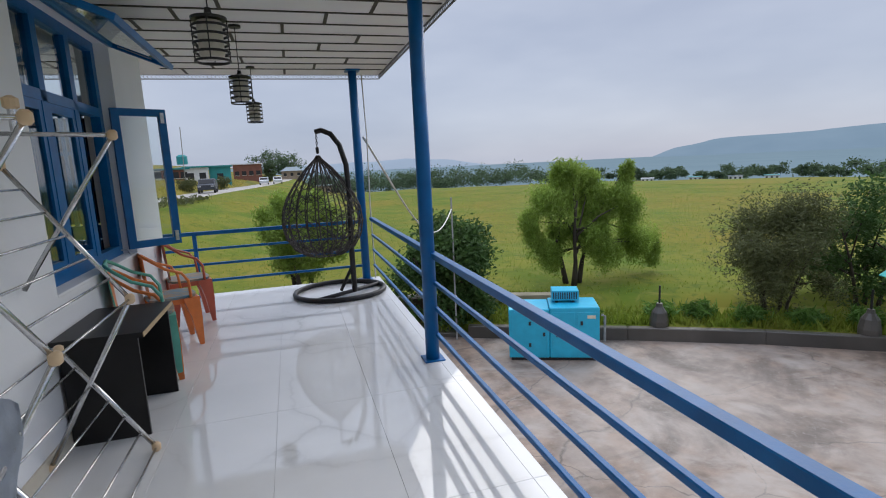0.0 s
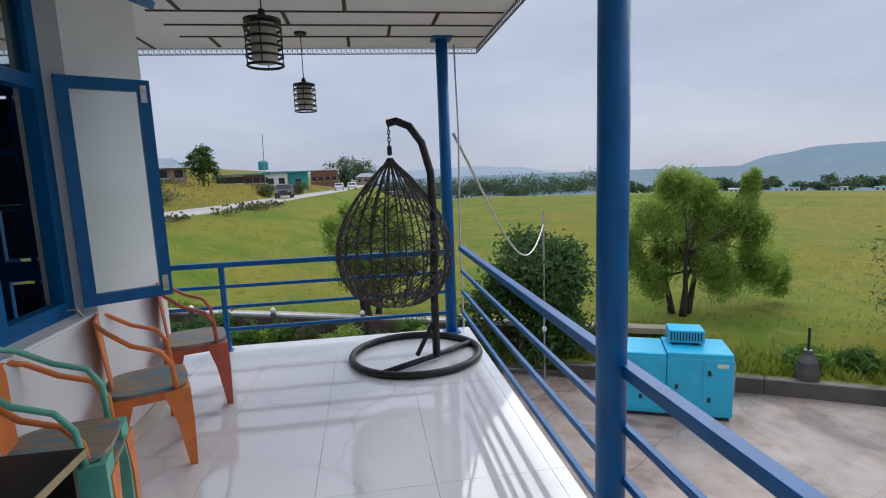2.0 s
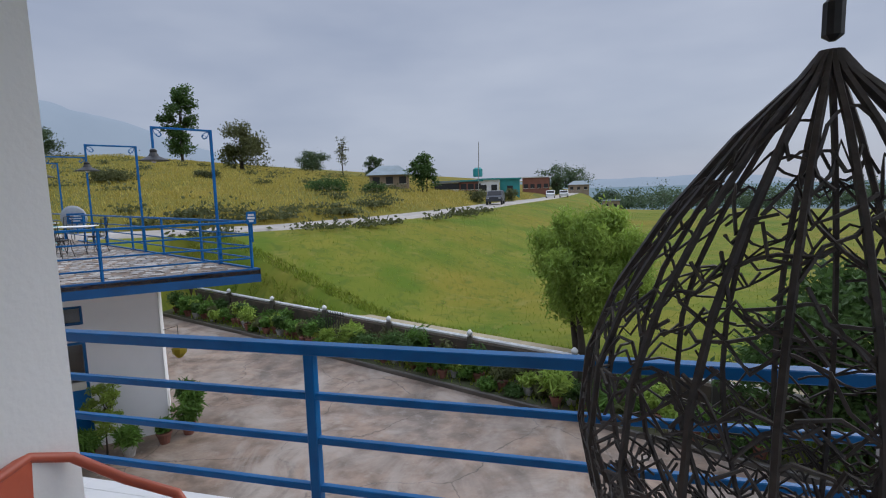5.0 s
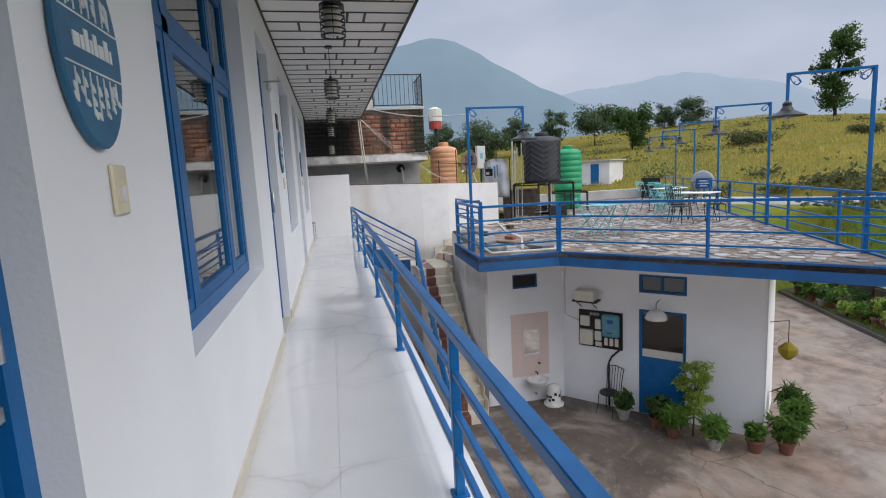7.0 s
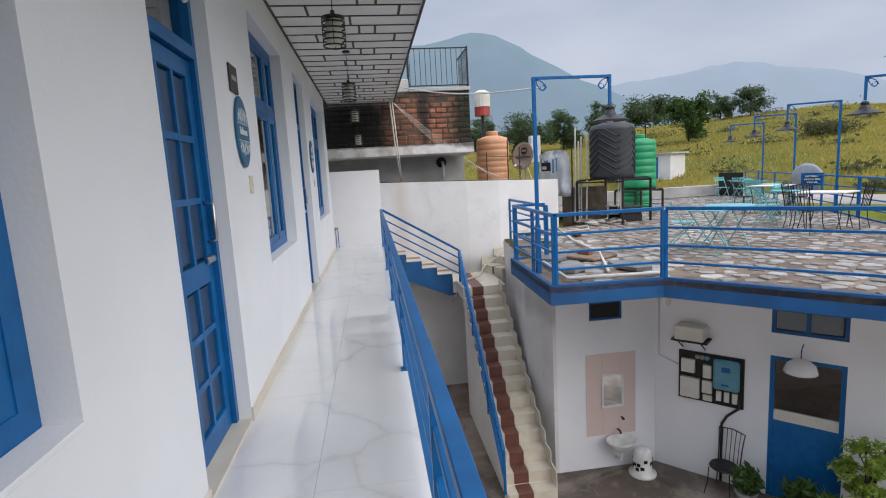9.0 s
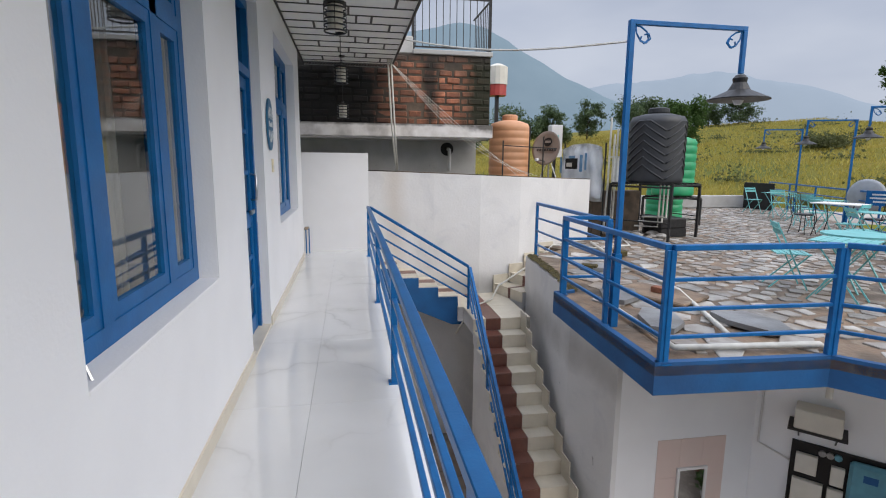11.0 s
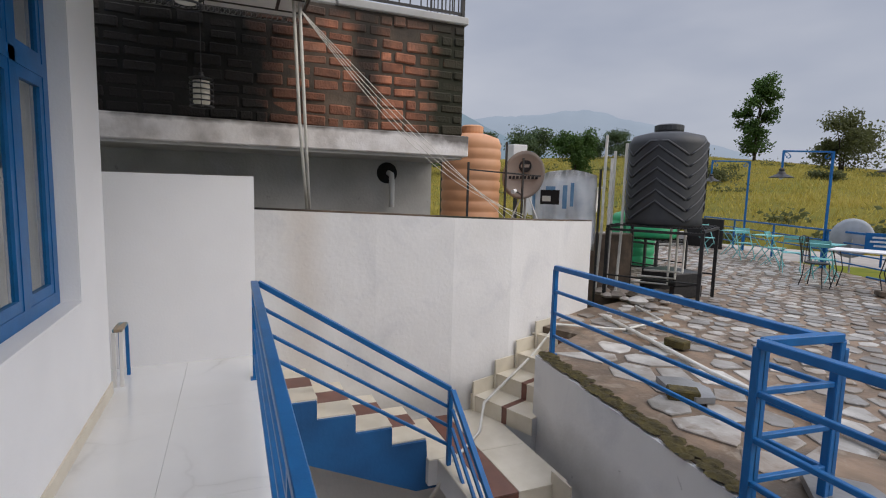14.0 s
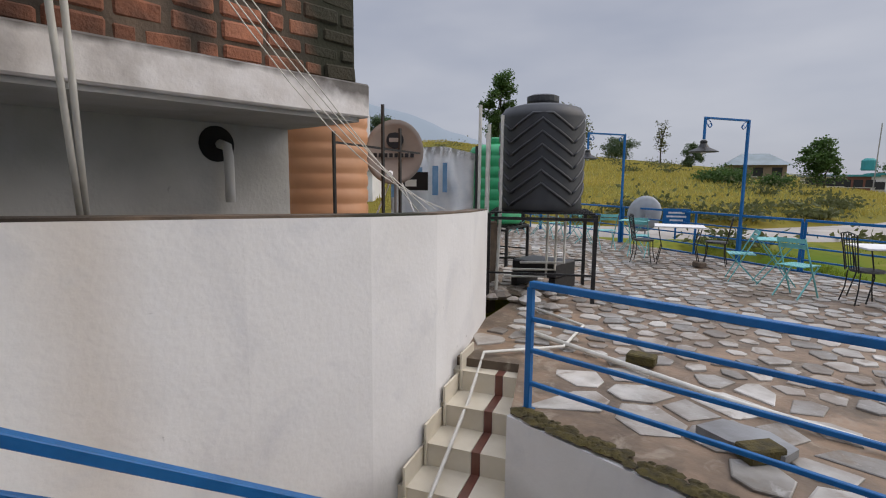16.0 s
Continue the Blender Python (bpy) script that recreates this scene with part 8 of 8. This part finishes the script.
block("house", "small tan house in the far tree line", -3.6, 180, 5.5, 5, 3.4, TAN, TIN, "flat", 0.0, 2)
block("house", "low white far building in the trees", -0.3, 190, 7, 5, 3.0, TAN, TIN, "hip", 0.0, 3)
for az_, mm_ in ((-43.0, TEAL_B), (-46.5, TIN), (-49.5, TEAL_B), (-38.5, OLD_WHITE)):
    block("house", "low far building with a coloured roof", az_, 330, 7, 6, 2.6, GREYP, mm_, "flat", 0.0, 3)
x, y = polar(10.5, 92)
tk = thing("roof_tank", "teal water tank on the white house roof", "tank", m=pose(x, y, float(ground_height(x, y)) + 2.75))
part("tank", lathe(bmesh.new(), [(0.8, 0), (0.85, 0.1), (0.85, 1.3), (0.5, 1.6)], 14), TEAL_B, tk)
fl_ = thing("flag_pole", "thin flag pole beside the white house", "pole", m=pose(x + 0.8, y - 4, float(ground_height(x, y)) - 1))
part("pole", T([(0, 0, 0), (0.2, 0, 9.5)], 0.07, 5), POT_GREY, fl_)

# iron gate in the garden wall and white knobs along it
gt = thing("garden_gate", "black iron bar gate in the garden strip", "gate", m=pose(-6.6, 13.9, YARD + 0.1, 0, 0, -23))
for i in range(8):
    part("bar", B(i * 0.12 - 0.01, i * 0.12 + 0.01, -0.01, 0.01, 0.0, 1.15), BLACK_IRON, gt)
part("rail", B(-0.02, 0.88, -0.012, 0.012, 1.05, 1.09), BLACK_IRON, gt)
part("rail", B(-0.02, 0.88, -0.012, 0.012, 0.12, 0.16), BLACK_IRON, gt)
for i in range(7):
    f = i / 6
    xx = -13.0 + f * 17
    yy = float(np.interp(xx, [e[0] for e in wall_path], [e[1] for e in wall_path]))
    gk = thing("wall_light", "round white globe on a short wall post", "lamp", "wall globes", m=pose(xx, yy - 0.16, YARD + 0.1))
    part("post", B(-0.07, 0.07, -0.07, 0.07, 0, 0.82), WET_CONCRETE, gk)
    part("globe", lathe(bmesh.new(), [(0.03, 0.82), (0.085, 0.88), (0.085, 0.93), (0.03, 0.99)], 12), OLD_WHITE, gk, smooth=True)

# ---- floor tiles and flagstones ----
def shared_piece(name, bm, mat):
    me = bpy.data.meshes.new(name)
    bmesh.ops.recalc_face_normals(bm, faces=bm.faces)
    bm.to_mesh(me)
    bm.free()
    me.materials.append(mat)
    return me


def lay(me, parent, x, y, z, name="tile"):
    o = new(name, me)
    o.parent = parent
    o.location = (x, y, z)
    return o


tile_me = {}


def tile(parent, x0, x1, y0, y1):
    key = (round(x1 - x0, 3), round(y1 - y0, 3))
    if key not in tile_me:
        w, d = key
        tile_me[key] = shared_piece("tile", B(0.0008, w - 0.0008, 0.0008, d - 0.0008, -0.011, 0.0, bevel=0.0006), MARBLE)
    lay(tile_me[key], parent, x0, y0, 0.0)


xs = [0.0, 0.54, 1.14, 1.74, 2.34, 2.42]
ys = [1.16, 1.0, -0.2, -1.4, -2.6, -3.8, -5.0, -6.2, -7.4, -8.6, -9.5]
for a, b in zip(xs, xs[1:]):
    for y1, y0 in zip(ys, ys[1:]):
        tile(floor_front, a, b, y0, y1)
gxs = [0.0 - 1.2 * k for k in range(13)]
for x1, x0 in zip(gxs, gxs[1:]):
    x0 = max(x0, -14.6)
    for y0, y1 in ((0.0, 0.48), (0.48, 1.08), (1.08, 1.16)):
        tile(floor_gal, x0, x1, y0, y1)

fr = random.Random(23)


def inside(px, py, poly):
    hit = False
    k = len(poly)
    for i in range(k):
        (x1, y1), (x2, y2) = poly[i], poly[(i + 1) % k]
        if (y1 > py) != (y2 > py) and px < (x2 - x1) * (py - y1) / (y2 - y1) + x1:
            hit = not hit
    return hit


def clipped(poly, ax, ay, bx, by):
    """The part of a polygon nearer to a than to b."""
    mx_, my_, dx, dy = (ax + bx) / 2, (ay + by) / 2, bx - ax, by - ay
    side = [(x - mx_) * dx + (y - my_) * dy for x, y in poly]
    out = []
    for k in range(len(poly)):
        (x1, y1), (x2, y2), s1, s2 = poly[k - 1], poly[k], side[k - 1], side[k]
        if (s1 <= 0) != (s2 <= 0):
            f = s1 / (s1 - s2)
            out.append((x1 + f * (x2 - x1), y1 + f * (y2 - y1)))
        if s2 <= 0:
            out.append((x2, y2))
    return out


spots = []
y, r_ = 2.95, 0
while y < 17.8:
    near = y < 5.3
    step_x, step_y = (0.46, 0.34) if near else (0.3, 0.235)
    x = -25.8 + (step_x / 2 if r_ % 2 else 0)
    while x < -4.6:
        px, py = x + fr.uniform(-0.3, 0.3) * step_x, y + fr.uniform(-0.3, 0.3) * step_y
        if inside(px, py, DECK_POLY):
            spots.append((px, py))
        x += step_x
    y += step_y
    r_ += 1
grid_ = {}
for k, (px, py) in enumerate(spots):
    grid_.setdefault((int(px // 0.6), int(py // 0.6)), []).append(k)
cells = []
for k, (px, py) in enumerate(spots):
    poly = [(px - 0.45, py - 0.4), (px + 0.45, py - 0.4), (px + 0.45, py + 0.4), (px - 0.45, py + 0.4)]
    gx_, gy_ = int(px // 0.6), int(py // 0.6)
    for u in (-1, 0, 1):
        for v in (-1, 0, 1):
            for q in grid_.get((gx_ + u, gy_ + v), ()):
                if q != k:
                    poly = clipped(poly, px, py, *spots[q])
    if len(poly) < 3 or fr.random() < 0.07:
        continue
    cx_, cy_ = sum(p[0] for p in poly) / len(poly), sum(p[1] for p in poly) / len(poly)
    sc = fr.uniform(0.66, 0.97) if py < 5.3 else fr.uniform(0.55, 0.86)
    poly = [((p[0] - cx_) * sc * fr.uniform(0.88, 1.06), (p[1] - cy_) * sc * fr.uniform(0.88, 1.06)) for p in poly]
    if all(inside(cx_ + p[0], cy_ + p[1], DECK_POLY) for p in poly):
        cells.append((cx_, cy_, poly))
cells.sort(key=lambda c: (c[0] + 12.5) ** 2 * 0.5 + (c[1] - 4.0) ** 2)


def flag_rings(poly, t=0.016):
    return [(x, y, -0.03) for x, y in poly] + [(x, y, t * 0.7) for x, y in poly] + [(x * 0.94, y * 0.94, t) for x, y in poly]


def flag_faces(n, base=0):
    out = [(base + ring * n + j, base + ring * n + (j + 1) % n, base + (ring + 1) * n + (j + 1) % n, base + (ring + 1) * n + j) for ring in (0, 1) for j in range(n)]
    return out + [tuple(base + 2 * n + j for j in range(n))]


far_v, far_f = [], []
for i, (px, py, poly) in enumerate(cells):
    zz = DECK - 0.022 + fr.uniform(-0.004, 0.008)
    if i < 300:
        me = bpy.data.meshes.new("flagstone")
        me.from_pydata(flag_rings(poly), [], flag_faces(len(poly)))
        me.materials.append(FLAG)
        o = lay(me, deck, px, py, zz, "flagstone")
        o.rotation_euler = (fr.uniform(-0.02, 0.02), fr.uniform(-0.02, 0.02), 0)
    else:
        far_f += flag_faces(len(poly), len(far_v))
        far_v += [(px + a, py + b, zz + c) for a, b, c in flag_rings(poly)]
ff = mesh_part("flagstones", far_v, far_f, FLAG_FAR, deck, "pale irregular flagstones set in brown mortar", "stuff")
SLATE = material("wet_grey_slate", (0.24, 0.245, 0.25), (0.15, 0.15, 0.15), 3.0, 0.38, bump=0.5, bump_scale=14, big=0.5, big_scale=1.6, big_color=(0.11, 0.09, 0.07), obj_random=0.2)
slab_r = random.Random(31)
for px, py, w_, h_ in ((-10.7, 3.85, 0.38, 0.22), (-9.7, 3.75, 0.36, 0.2), (-12.3, 4.35, 0.26, 0.16), (-9.5, 4.6, 0.36, 0.24)):
    sl = thing("slate_slab", "loose grey slate slab lying on the terrace", "slab", "loose slate slabs", m=pose(px, py, DECK + 0.004, 0, 0, slab_r.uniform(-30, 30)))
    bm = prism(bmesh.new(), [(-w_, -h_ * 0.6), (-w_ * 0.2, -h_), (w_ * 0.9, -h_ * 0.7), (w_, h_ * 0.3), (w_ * 0.3, h_), (-w_ * 0.7, h_ * 0.8)], 0, 0.05)
    part("slab", bm, SLATE, sl)
